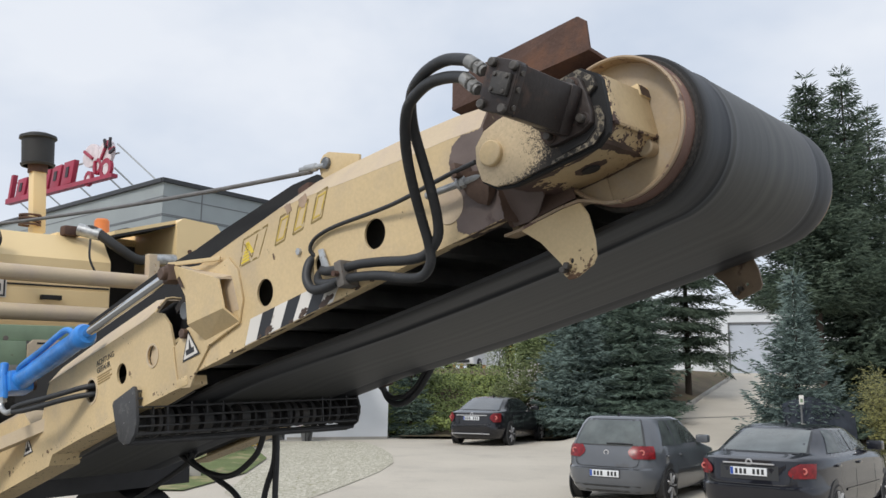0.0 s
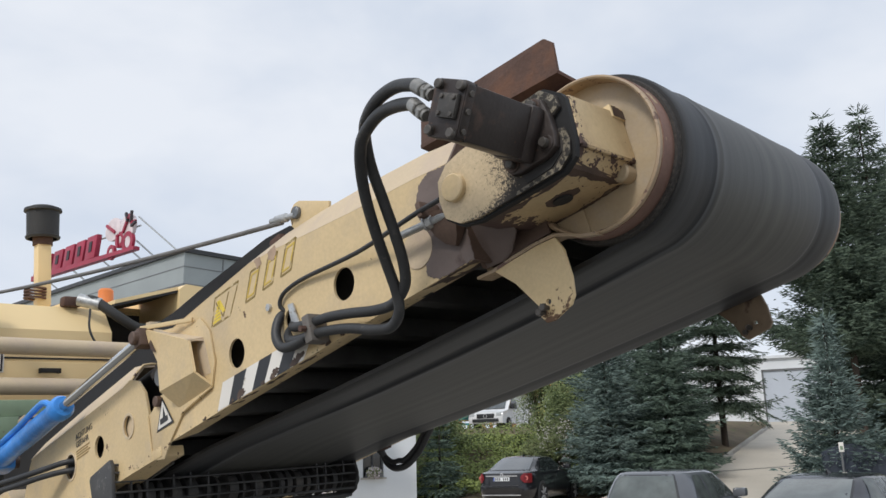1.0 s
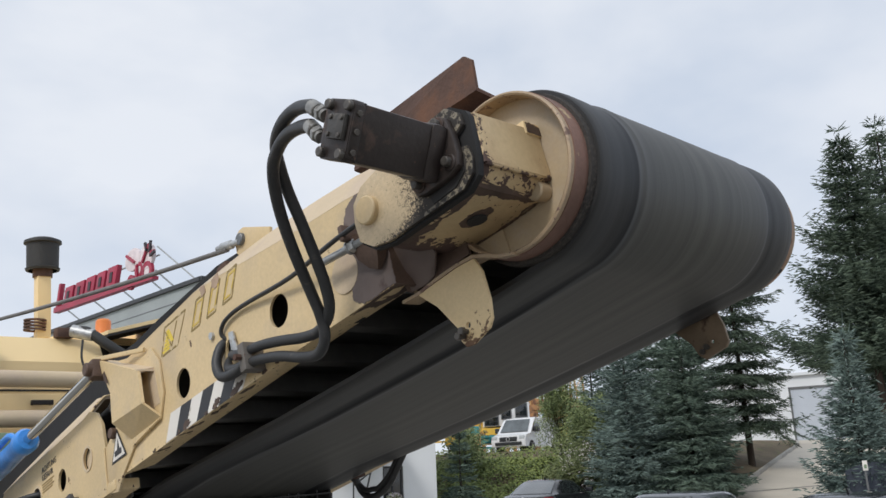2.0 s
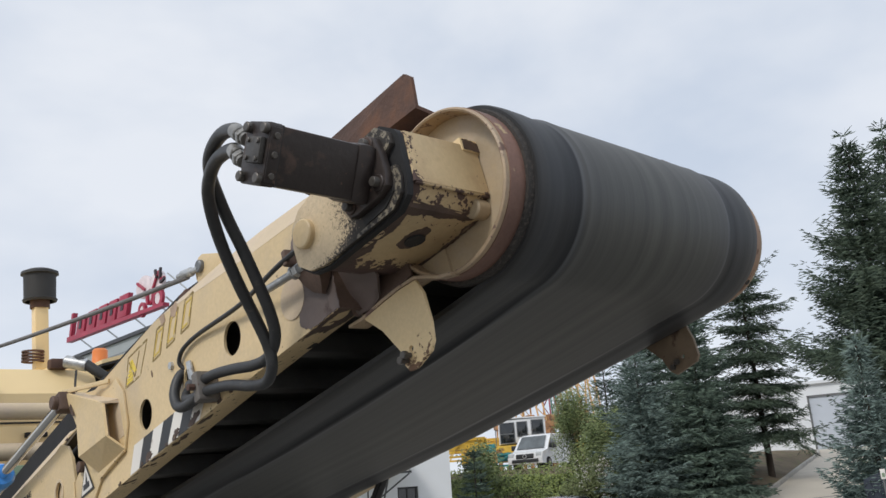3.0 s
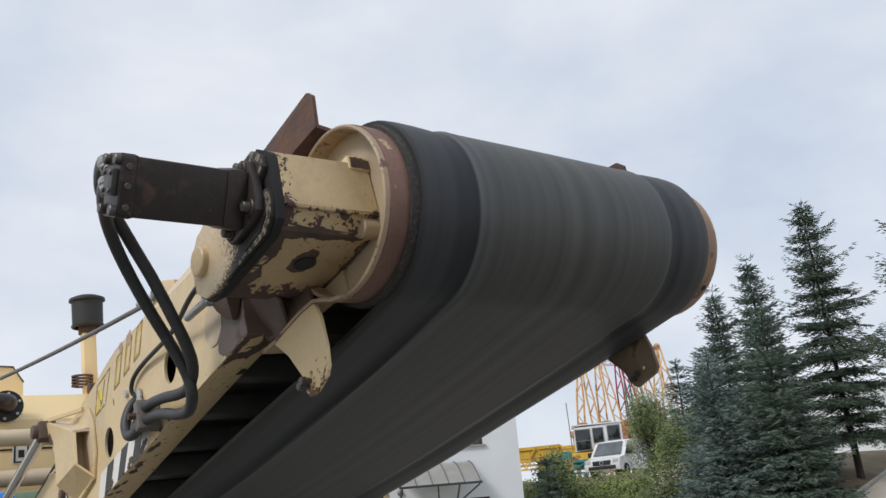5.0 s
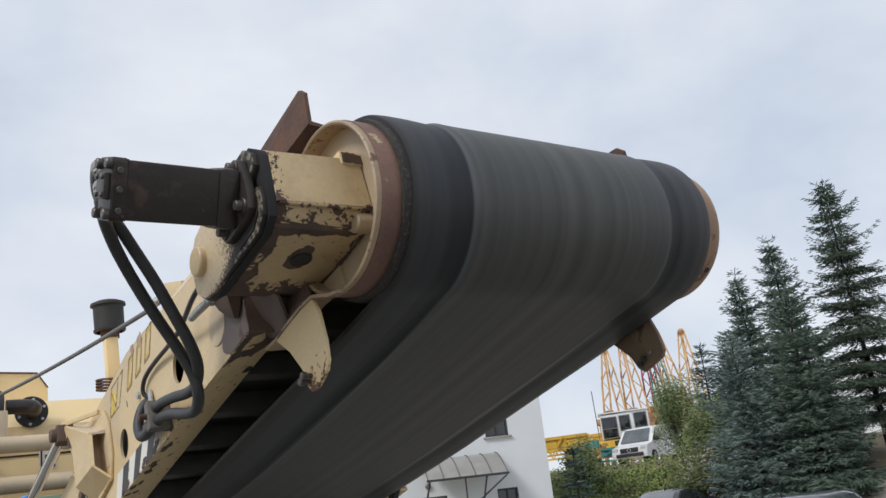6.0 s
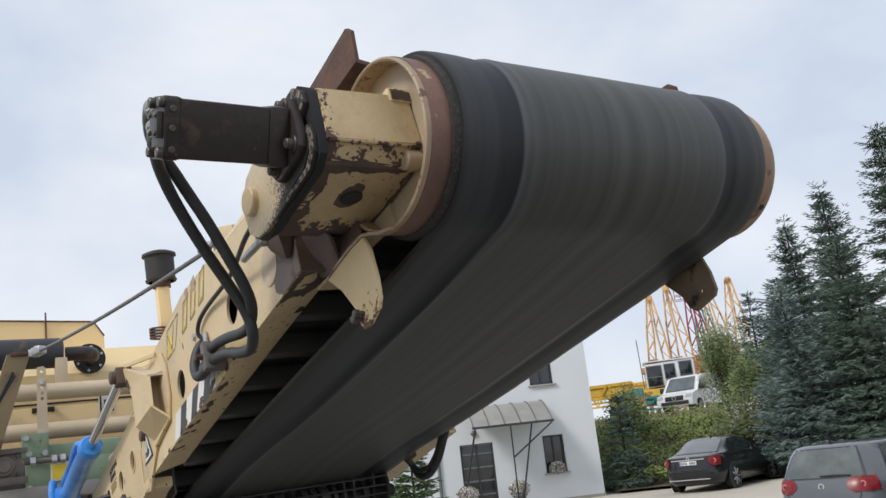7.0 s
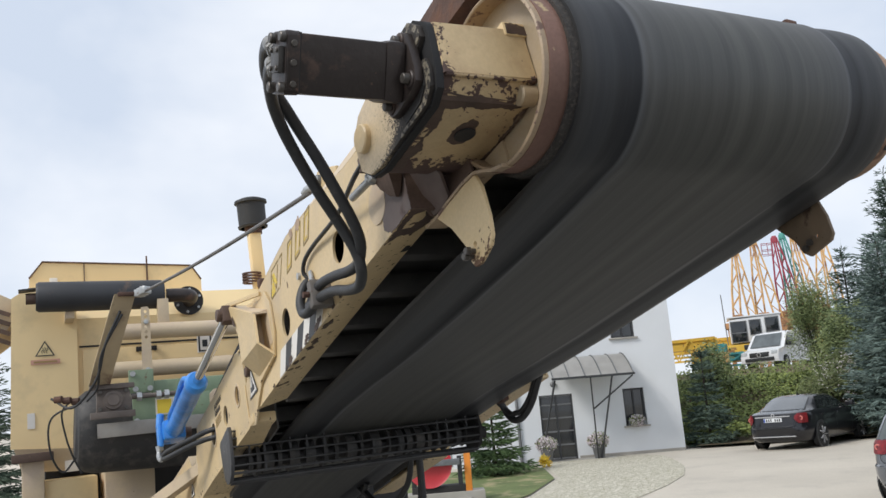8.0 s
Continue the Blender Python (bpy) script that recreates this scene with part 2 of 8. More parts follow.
m_needle_blue = leaf_mat("blue_spruce_needles", (0.036, 0.064, 0.057), (0.29, 0.38, 0.345))
m_needle_dark = leaf_mat("dark_spruce_needles", (0.030, 0.054, 0.037), (0.16, 0.215, 0.15))
m_needle_mid = leaf_mat("green_spruce_needles", (0.028, 0.052, 0.040), (0.20, 0.275, 0.215))
m_needle_green = leaf_mat("garden_fir_needles", (0.030, 0.060, 0.022), (0.14, 0.22, 0.085))
m_leaf_yellow = leaf_mat("yellow_green_leaves", (0.075, 0.075, 0.03), (0.25, 0.24, 0.075))
m_leaf_willow = leaf_mat("willow_leaves", (0.085, 0.125, 0.05), (0.29, 0.345, 0.14))
m_leaf_bush = leaf_mat("bush_leaves", (0.06, 0.085, 0.032), (0.185, 0.215, 0.085))
m_leaf_ivy = leaf_mat("ground_cover_leaves", (0.066, 0.100, 0.028), (0.25, 0.30, 0.080))
m_petal = leaf_mat("white_petals", (0.60, 0.55, 0.55), (0.85, 0.80, 0.80))
m_petal_pink = leaf_mat("pink_white_petals", (0.50, 0.40, 0.44), (0.86, 0.82, 0.83))
m_petal_yellow = leaf_mat("yellow_petals", (0.70, 0.42, 0.02), (0.85, 0.65, 0.05))


def cobble_mat():
    m = bpy.data.materials.new("granite_cobbles")
    m.use_nodes = True
    nt = m.node_tree
    b = nt.nodes["Principled BSDF"]
    b.inputs["Roughness"].default_value = 0.85
    co = nt.nodes.new("ShaderNodeTexCoord")
    cell = nt.nodes.new("ShaderNodeTexVoronoi")
    cell.inputs["Scale"].default_value = 9.0
    edge = nt.nodes.new("ShaderNodeTexVoronoi")
    edge.feature = "DISTANCE_TO_EDGE"
    edge.inputs["Scale"].default_value = 9.0
    for n in (cell, edge):
        nt.links.new(co.outputs["Object"], n.inputs["Vector"])
    r = nt.nodes.new("ShaderNodeValToRGB")
    r.color_ramp.elements[0].color, r.color_ramp.elements[1].color = (0.47, 0.44, 0.35, 1), (0.68, 0.64, 0.54, 1)
    nt.links.new(cell.outputs["Color"], r.inputs["Fac"])
    k = nt.nodes.new("ShaderNodeValToRGB")
    k.color_ramp.elements[0].position, k.color_ramp.elements[1].position = 0.02, 0.09
    nt.links.new(edge.outputs["Distance"], k.inputs["Fac"])
    x = nt.nodes.new("ShaderNodeMix")
    x.data_type = "RGBA"
    x.inputs["A"].default_value = (0.37, 0.35, 0.23, 1)
    nt.links.new(k.outputs["Color"], x.inputs["Factor"])
    nt.links.new(r.outputs["Color"], x.inputs["B"])
    nt.links.new(x.outputs["Result"], b.inputs["Base Color"])
    bp = nt.nodes.new("ShaderNodeBump")
    bp.inputs["Strength"].default_value, bp.inputs["Distance"].default_value = 0.9, 0.02
    nt.links.new(k.outputs["Color"], bp.inputs["Height"])
    nt.links.new(bp.outputs["Normal"], b.inputs["Normal"])
    return m


m_cobble = cobble_mat()


def car_paint(name, base, rough=0.4):
    m = mat(name, base, rough, metal=0.0, tone=0.08, tone_scale=2, coat=1.0)
    m.node_tree.nodes["Principled BSDF"].inputs["Specular IOR Level"].default_value = 0.1
    m.node_tree.nodes["Principled BSDF"].inputs["Coat Roughness"].default_value = 0.03
    return m


m_car_grey = car_paint("grey_car_paint", (0.115, 0.123, 0.137))
m_car_black = car_paint("black_car_paint", (0.012, 0.012, 0.015))
m_car_navy = car_paint("dark_blue_black_car_paint", (0.010, 0.011, 0.017))
m_car_white = car_paint("white_van_paint", (0.72, 0.73, 0.74), 0.35)
m_tyre = mat("tyre_rubber", (0.025, 0.025, 0.026), 0.8, tone=0.2, tone_scale=8)
m_rim = mat("alloy_rim", (0.50, 0.50, 0.51), 0.35, metal=0.35, tone=0.1)
m_tail = mat("red_tail_light", (0.20, 0.008, 0.012), 0.30, tone=0.45, tone_scale=18)
m_plate = mat("plate_white", (0.70, 0.72, 0.74), 0.4, tone=0.05)
m_plate_blue = mat("plate_blue", (0.03, 0.08, 0.35), 0.4, tone=0.05)

# ---------------------------------------------------------------- mesh helpers


def mesh_of(name, bm, material, smooth=0.0):
    bmesh.ops.recalc_face_normals(bm, faces=bm.faces)
    me = bpy.data.meshes.new(name)
    bm.to_mesh(me)
    bm.free()
    me.materials.append(material)
    if smooth:
        me.polygons.foreach_set("use_smooth", [True] * len(me.polygons))
        me.set_sharp_from_angle(angle=radians(smooth))
    return me


def part(name, bm, material, parent=None, label="", smooth=35.0):
    ob = new(name, mesh_of(name, bm, material, smooth))
    if parent is not None:
        ob.parent = parent
    if label:
        ob["label"] = label
    return ob


def thing(name, m, label, category, group="", kind=""):
    ob = new(name)
    ob.empty_display_size = 0.1
    ob.matrix_world = m
    return tagged(ob, label, category, group, kind)


def join(*bms):
    a = bms[0]
    for b in bms[1:]:
        me = bpy.data.meshes.new("tmp")
        b.to_mesh(me)
        b.free()
        a.from_mesh(me)
        bpy.data.meshes.remove(me)
    return a


def box(x0, x1, y0, y1, z0, z1, bevel=0.0, m=None):
    bm = bmesh.new()
    bmesh.ops.create_cube(bm, size=1.0)
    for p in bm.verts:
        p.co = Vector((x0 + (p.co.x + 0.5) * (x1 - x0), y0 + (p.co.y + 0.5) * (y1 - y0), z0 + (p.co.z + 0.5) * (z1 - z0)))
    if bevel:
        bmesh.ops.bevel(bm, geom=bm.edges[:], offset=bevel, segments=2, affect="EDGES", profile=0.6)
    if m is not None:
        bm.transform(m)
    return bm


def prism(outline, y0, y1, bevel=0.0, holes=()):
    """An outline of (x, z) points, with round holes (x, z, r), as a plate from y0 to y1."""
    bm = bmesh.new()
    loops = [[(x, z) for x, z in outline]]
    for hx, hz, hr in holes:
        loops.append([(hx + hr * math.cos(2 * math.pi * i / 24), hz + hr * math.sin(2 * math.pi * i / 24)) for i in range(24)])
    edges = []
    for loop in loops:
        vs = [bm.verts.new((x, y0, z)) for x, z in loop]
        edges += [bm.edges.new((vs[i], vs[(i + 1) % len(vs)])) for i in range(len(vs))]
    if holes:
        bmesh.ops.triangle_fill(bm, use_beauty=True, use_dissolve=False, edges=edges)
    else:
        bm.faces.new(list(bm.verts))
    ext = bmesh.ops.extrude_face_region(bm, geom=bm.faces[:])
    bmesh.ops.translate(bm, vec=(0, y1 - y0, 0), verts=[g for g in ext["geom"] if isinstance(g, bmesh.types.BMVert)])
    bmesh.ops.recalc_face_normals(bm, faces=bm.faces)
    if bevel:
        rim = [e for e in bm.edges if len(e.link_faces) == 2 and e.calc_face_angle(0) > 0.6]
        bmesh.ops.bevel(bm, geom=rim, offset=bevel, segments=2, affect="EDGES", profile=0.6, clamp_overlap=True)
    return bm


def lathe(profile, a, b, seg=40, closed=False):
    """A profile of (distance along, radius) turned about the line from a towards b."""
    a, b = Vector(a), Vector(b)
    ax = (b - a).normalized()
    side = ax.orthogonal().normalized()
    up = ax.cross(side)
    bm = bmesh.new()
    rings = []
    for d, r in profile:
        c = a + ax * d
        if r < 1e-5:
            rings.append([bm.verts.new(c)])
        else:
            rings.append([bm.verts.new(c + side * (r * math.cos(2 * math.pi * i / seg)) + up * (r * math.sin(2 * math.pi * i / seg))) for i in range(seg)])
    if closed:
        rings.append(rings[0])
    for p, q in zip(rings, rings[1:]):
        for i in range(seg):
            j = (i + 1) % seg
            f = [p[i % len(p)], p[j % len(p)], q[j % len(q)], q[i % len(q)]]
            f = list(dict.fromkeys(f))
            if len(f) > 2:
                bm.faces.new(f)
    return bm


def rod(a, b, r, seg=20, bevel=0.0):
    d = (Vector(b) - Vector(a)).length
    if bevel:
        return lathe([(0, 0), (0, r - bevel), (bevel, r), (d - bevel, r), (d, r - bevel), (d, 0)], a, b, seg)
    return lathe([(0, 0), (0, r), (d, r), (d, 0)], a, b, seg)


def smooth_line(pts, steps=8):
    p = [Vector(q) for q in pts]
    p = [p[0] * 2 - p[1], *p, p[-1] * 2 - p[-2]]
    out = []
    for i in range(1, len(p) - 2):
        for s in range(steps):
            t = s / steps
            a, b, c, d = p[i - 1], p[i], p[i + 1], p[i + 2]
            out.append(0.5 * ((2 * b) + (c - a) * t + (2 * a - 5 * b + 4 * c - d) * t * t + (3 * b - a - 3 * c + d) * t ** 3))
    out.append(p[-2])
    return out


def tube(pts, r, seg=12, steps=8, caps=True):
    line = smooth_line(pts, steps) if steps > 1 else [Vector(q) for q in pts]
    bm = bmesh.new()
    n = (line[1] - line[0]).orthogonal().normalized()
    rings = []
    for i, c in enumerate(line):
        d = (line[min(i + 1, len(line) - 1)] - line[max(i - 1, 0)]).normalized()
        n = (n - d * n.dot(d)).normalized()
        s = d.cross(n)
        rr = r(i / (len(line) - 1)) if callable(r) else r
        rings.append([bm.verts.new(c + (n * math.cos(2 * math.pi * k / seg) + s * math.sin(2 * math.pi * k / seg)) * rr) for k in range(seg)])
    for p, q in zip(rings, rings[1:]):
        for k in range(seg):
            bm.faces.new((p[k], p[(k + 1) % seg], q[(k + 1) % seg], q[k]))
    if caps:
        bm.faces.new(rings[0][::-1])
        bm.faces.new(rings[-1])
    return bm


def loft(rings, closed=True, caps=True):
    bm = bmesh.new()
    vs = [[bm.verts.new(p) for p in r] for r in rings]
    n = len(vs[0])
    for p, q in zip(vs, vs[1:]):
        for k in range(n if closed else n - 1):
            bm.faces.new((p[k], p[(k + 1) % n], q[(k + 1) % n], q[k]))
    if caps:
        bm.faces.new(vs[0][::-1])
        bm.faces.new(vs[-1])
    return bm


def slab(corners, thick):
    """A flat pane through four corners, thickened along its normal."""
    c = [Vector(p) for p in corners]
    nrm = (c[1] - c[0]).cross(c[3] - c[0]).normalized() * thick
    return loft([c, [p + nrm for p in c]])


def beam(a, b, wy, wz, up=(0, 0, 1), bevel=0.0):
    """A bar of wy by wz from a to b."""
    a, b = Vector(a), Vector(b)
    d = (b - a).normalized()
    s = Vector(up).cross(d).normalized()
    n = d.cross(s)
    ring = lambda c: [c + s * i * wy / 2 + n * j * wz / 2 for i, j in ((-1, -1), (1, -1), (1, 1), (-1, 1))]
    bm = loft([ring(a), ring(b)])
    if bevel:
        bmesh.ops.bevel(bm, geom=bm.edges[:], offset=bevel, segments=2, affect="EDGES", profile=0.6)
    return bm


def letters(text, size, depth=0.001):
    cu = bpy.data.curves.new("lettering", "FONT")
    cu.body, cu.size, cu.extrude = text, size, depth
    tmp = bpy.data.objects.new("lettering", cu)
    me = bpy.data.meshes.new_from_object(tmp)
    bpy.data.objects.remove(tmp)
    bm = bmesh.new()
    bm.from_mesh(me)
    bpy.data.meshes.remove(me)
    return bm


def axes(x, y, z, o):
    return Matrix((Vector((x[0], y[0], z[0], o[0])), Vector((x[1], y[1], z[1], o[1])), Vector((x[2], y[2], z[2], o[2])), Vector((0, 0, 0, 1))))

# ---------------------------------------------------------------- discharge conveyor
HEAD = (-0.778, 2.521, 2.186)
M_CONV = axes((0.72668, -0.63664, 0.25812), (0.65194, 0.75751, 0.03308), (-0.21659, 0.14424, 0.96555), HEAD)
M_MACH = axes((0.75793, -0.65230, 0.0), (0.65194, 0.75751, 0.03308), (-0.02158, -0.02507, 0.99940), HEAD)
DX, DZ = 0.8594, -0.0405  # drum axis at y = 0
CABLE_FOOT = M_CONV.inverted() @ (M_MACH @ Vector((-3.20, -0.22, 0.33)))  # where the cable from the lug runs to
HEADM = Matrix.Translation((DX, 0, DZ)) @ pose(0, 0, 0, 0, 0, 2.47) @ pose(0, 0, 0, 1.17)  # the head stands a little askew on the beams
NEAR, FAR = 0.152, 1.150  # belt edges
MID = 0.665


def hpart(name, bm, material, parent, label="", smooth=35.0):
    """A part given in the head's own axes: forward, along the drum, up, from the drum's axis."""
    bm.transform(HEADM)
    return part(name, bm, material, parent, label, smooth)


def lean(bm, draw=0.0):
    """The near beam runs slightly outwards from the head; draw shortens it to match."""
    for p in bm.verts:
        p.co.y += 0.02 * max(p.co.x, -1.25)
        p.co.x *= 1 - draw * (p.co.x < 0)
    return bm


def skewed(bm):
    return lean(bm, 0.048)


def ragged(outline, amount, seed, step=0.004):
    """An outline broken up into an uneven, flaking edge."""
    rnd = random.Random(seed)
    out = []
    for a, b in zip(outline, outline[1:] + outline[:1]):
        a, b = Vector(a), Vector(b)
        n = max(1, int((b - a).length / step))
        side = Vector((b.y - a.y, a.x - b.x)).normalized()
        for i in range(n):
            p = a.lerp(b, i / n)
            p += side * amount * (0.75 * noise.noise(Vector((p.x * 90, p.y * 90, seed))) + rnd.uniform(-0.35, 0.35))
            out.append((p.x, p.y))
    return out


def conveyor_beam(conv, flip):
    """One side beam: a box with a canted upper face, round openings in its outer plate, and the wider lower length."""
    f = (lambda y: 2 * MID - y) if flip else (lambda y: y)
    skew = (lambda bm: bm) if flip else skewed
    st = [(-1.13, -0.152, 0.245, 0.255), (-0.85, -0.150, 0.255, 0.266), (-0.46, -0.150, 0.268, 0.282), (-0.30, -0.150, 0.250, 0.318), (-0.1, -0.150, 0.217, 0.303), (0.17, -0.152, 0.175, 0.272), (0.38, -0.156, 0.147, 0.240), (0.51, -0.158, 0.124, 0.211)]
    if flip:
        st = [(x, zb + 0.07, zc, zt) for x, zb, zc, zt in st]
    outline = [(x, zb) for x, zb, zc, zt in st] + [(x, zc) for x, zb, zc, zt in reversed(st)]
    holes = [(0.015, -0.006, 0.049), (-0.604, 0.002, 0.050), (-0.268, -0.008, 0.036)]
    outer = part("outer_plate", skew(prism(outline, f(-0.02), f(-0.012), 0.0, holes)), m_cream, conv)
    rings = [[(x, f(-0.0205), zc), (x, f(0.045), zt), (x, f(0.10), zt), (x, f(0.10), zt - 0.008), (x, f(0.047), zt - 0.008), (x, f(-0.0125), zc - 0.004)] for x, zb, zc, zt in st]
    part("canted_top_plate", skew(loft(rings)), m_cream_dusty, conv)
    rings = [[(x, f(-0.0205), zb - 0.001), (x, f(0.098), zb + 0.031), (x, f(0.098), zb + 0.039), (x, f(-0.0205), zb + 0.008)] for x, zb, zc, zt in st]
    part("bottom_flange", skew(loft(rings)), m_cream_worn, conv, "chipped cream bottom flange")
    rings = [[(x, f(0.094), zb + 0.034), (x, f(0.102), zb + 0.034), (x, f(0.102), zt), (x, f(0.094), zt)] for x, zb, zc, zt in st]
    part("inner_plate", skew(loft(rings)), m_rib, conv)
    x, zb, zc, zt = st[-1]
    part("end_plate", skew(loft([[(x - 0.006, f(-0.0215), zb - 0.002), (x - 0.006, f(0.106), zb - 0.002), (x - 0.006, f(0.106), zt + 0.002), (x - 0.006, f(0.045), zt + 0.002), (x - 0.006, f(-0.0215), zc)],
                            [(x + 0.004, f(-0.0215), zb - 0.002), (x + 0.004, f(0.106), zb - 0.002), (x + 0.004, f(0.106), zt + 0.002), (x + 0.004, f(0.045), zt + 0.002), (x + 0.004, f(-0.0215), zc)]])), m_brown, conv)
    # lower length, a little wider
    low = [(-1.20, -0.182), (-1.62, -0.182), (-2.10, -0.182), (-2.42, -0.19), (-2.47, -0.235), (-3.4, -0.26)]
    if flip:
        low = [(x, max(z + 0.08, -0.15)) for x, z in low]
    top = [(-3.4, 0.12), (-2.75, 0.10), (-2.60, -0.05), (-2.56, -0.05), (-2.44, 0.13), (-2.40, 0.165), (-1.87, 0.165), (-1.40, 0.165), (-1.33, 0.175), (-1.26, 0.145), (-1.215, 0.085), (-1.20, 0.0)]
    holes = [(-1.374, 0.0, 0.046), (-1.655, 0.0, 0.046), (-1.955, 0.002, 0.058)]
    part("lower_plate", prism(low + top, f(-0.05), f(-0.04), 0.0, holes), m_cream, conv)
    part("lower_inner_plate", prism([(-1.32, -0.09 if flip else -0.17), (-3.4, -0.13 if flip else -0.25), (-3.4, 0.15), (-1.32, 0.02)], f(0.086), f(0.094)), m_rib, conv)
    rings = [[(x, f(-0.0505), z - 0.002), (x, f(yi), z - 0.002), (x, f(yi), z + 0.008), (x, f(-0.0505), z + 0.008)] for (x, z), yi in zip(low, (0.035, 0.07, 0.1, 0.1, 0.1, 0.1))]
    part("lower_flange", loft(rings), m_cream_worn, conv)
    rings = [[(x, f(-0.0505), z + 0.002), (x, f(0.1), z + 0.002), (x, f(0.1), z - 0.008), (x, f(-0.0505), z - 0.008)] for x, z in top[:3]]
    part("lower_cover", loft(rings), m_cream_dusty, conv)
    rings = [[(x, f(-0.0505), 0.163), (x, f(0.020), 0.163 + dz), (x, f(0.095), 0.168 + dz), (x, f(0.095), 0.158 + dz), (x, f(0.022), 0.153 + dz), (x, f(-0.042), 0.155)] for x, dz in ((-2.42, 0.075), (-1.9, 0.092), (-1.42, 0.098), (-1.345, 0.080))]
    part("lower_cover", loft(rings), m_cream_dusty, conv, "dust-stained cream cover plate")
    part("cover_edge", tube([(-1.345, f(-0.046), 0.165), (-1.345, f(0.02), 0.243), (-1.345, f(0.09), 0.247)], 0.005, 8, 2), m_cream_worn, conv)
    part("recessed_cap", lathe([(0, 0), (0, 0.046), (0.004, 0.046), (0.004, 0)], (-1.374, f(-0.036), 0), (-1.374, f(0.0), 0), 28), m_cream_dusty, conv)
    for hx, hr in ((-1.955, 0.058), (-1.374, 0.047)):
        part("opening_rim", lathe([(0, hr - 0.006), (0, hr + 0.004), (0.004, hr + 0.004), (0.004, hr - 0.006)], (hx, f(-0.053), 0.001), (hx, f(-0.03), 0.001), 28, True), m_cream_dusty, conv)
    return outer


def hinge(conv):
    """Folding joint between the two lengths: a plate with a hollow, the console above it and a square tube."""
    plate = [(-1.19, -0.02), (-1.19, -0.187), (-1.11, -0.203), (-1.05, -0.150), (-0.95, -0.085), (-0.74, -0.060), (-0.70, 0.02), (-0.71, 0.14), (-0.76, 0.205), (-0.82, 0.200), (-0.86, 0.212), (-0.93, 0.238), (-1.02, 0.262), (-1.03, 0.205), (-0.99, 0.165), (-0.972, 0.115), (-0.985, 0.06), (-1.03, 0.030), (-1.10, 0.028)]
    part("hinge_plate", lean(prism(plate, -0.030, -0.022, 0.0015)), m_cream, conv)
    tl, ml, lo = Vector((-1.037, -0.128, 0.270)), Vector((-1.000, -0.117, 0.185)), Vector((-0.975, -0.110, 0.120))
    bl, br, tr = Vector((-0.988, -0.106, 0.010)), Vector((-0.750, -0.099, -0.002)), Vector((-0.772, -0.094, 0.122))
    inw = Vector((0.003, 0.009, 0.001))
    front = [tl, ml, lo, bl, br, tr]
    part("console_front", loft([front, [p + inw for p in front]]), m_cream, conv)
    part("console_top", slab([tl, (-1.03, -0.045, 0.264), (-0.748, -0.045, 0.128), tr], 0.008), m_cream_dusty, conv)
    part("console_lip", beam((-1.045, -0.126, 0.274), (-0.80, -0.050, 0.215), 0.010, 0.016, bevel=0.002), m_cream_worn, conv)
    part("console_bottom", slab([bl, (-0.965, -0.045, -0.062), (-0.735, -0.045, -0.056), br], -0.008), m_cream, conv)
    part("console_end", slab([tl, (-1.03, -0.045, 0.262), (-0.99, -0.045, 0.16), ml], -0.006), m_cream_dusty, conv)
    part("tube_wall", slab([tr, (-0.745, -0.042, 0.112), (-0.840, -0.042, 0.140), (-0.865, -0.094, 0.155)], 0.006), m_cream_dusty, conv)
    part("tube_wall", slab([(-0.745, -0.046, 0.112), (-0.728, -0.046, -0.010), (-0.86, -0.046, -0.010), (-0.86, -0.046, 0.14)], 0.006), m_cream_dusty, conv)
    part("tube_back", slab([(-0.845, -0.100, 0.16), (-0.845, -0.044, 0.16), (-0.845, -0.044, -0.05), (-0.845, -0.100, 0.0)], 0.006), m_cream_dusty, conv)
    part("clevis", box(-1.060, -1.008, -0.152, -0.092, 0.196, 0.264, 0.006), m_brown, conv, "bare brown clevis block")
    part("rust_run", prism([(-1.002, 0.20), (-0.985, 0.205), (-0.972, 0.175), (-0.962, 0.150), (-0.978, 0.158), (-0.990, 0.170)], -0.1215, -0.1185, 0.0), m_chip, conv)
    part("hinge_pin", lean(rod((-1.10, -0.050, 0.010), (-1.10, 0.02, 0.010), 0.020, 18, 0.003)), m_brown, conv)
    part("foot_block", lean(box(-1.205, -1.120, -0.034, 0.058, -0.190, -0.150, 0.008)), m_cream_worn, conv)
    part("joint_filler", lean(box(-1.212, -1.192, -0.0255, 0.004, -0.178, -0.010)), m_cream, conv)
    part("weld_seam", lean(tube([(-1.196, -0.031, -0.015), (-1.194, -0.032, -0.10), (-1.188, -0.031, -0.188)], 0.0045, 8, 4)), m_cream_worn, conv)
    part("weld_seam", lean(tube([(-0.955, -0.031, -0.083), (-0.85, -0.031, -0.070), (-0.742, -0.030, -0.059)], 0.004, 8, 4)), m_cream_worn, conv)
    part("pivot_tube", rod((-1.10, -0.048, 0.105), (-1.10, 0.07, 0.105), 0.036, 20, 0.004), m_greysteel, conv)
    part("pivot_arm", beam((-1.20, -0.01, 0.14), (-1.04, -0.01, 0.20), 0.03, 0.03), m_black, conv)


def ease01(t):
    t = min(1.0, max(0.0, t))
    return t * t * (3 - 2 * t)


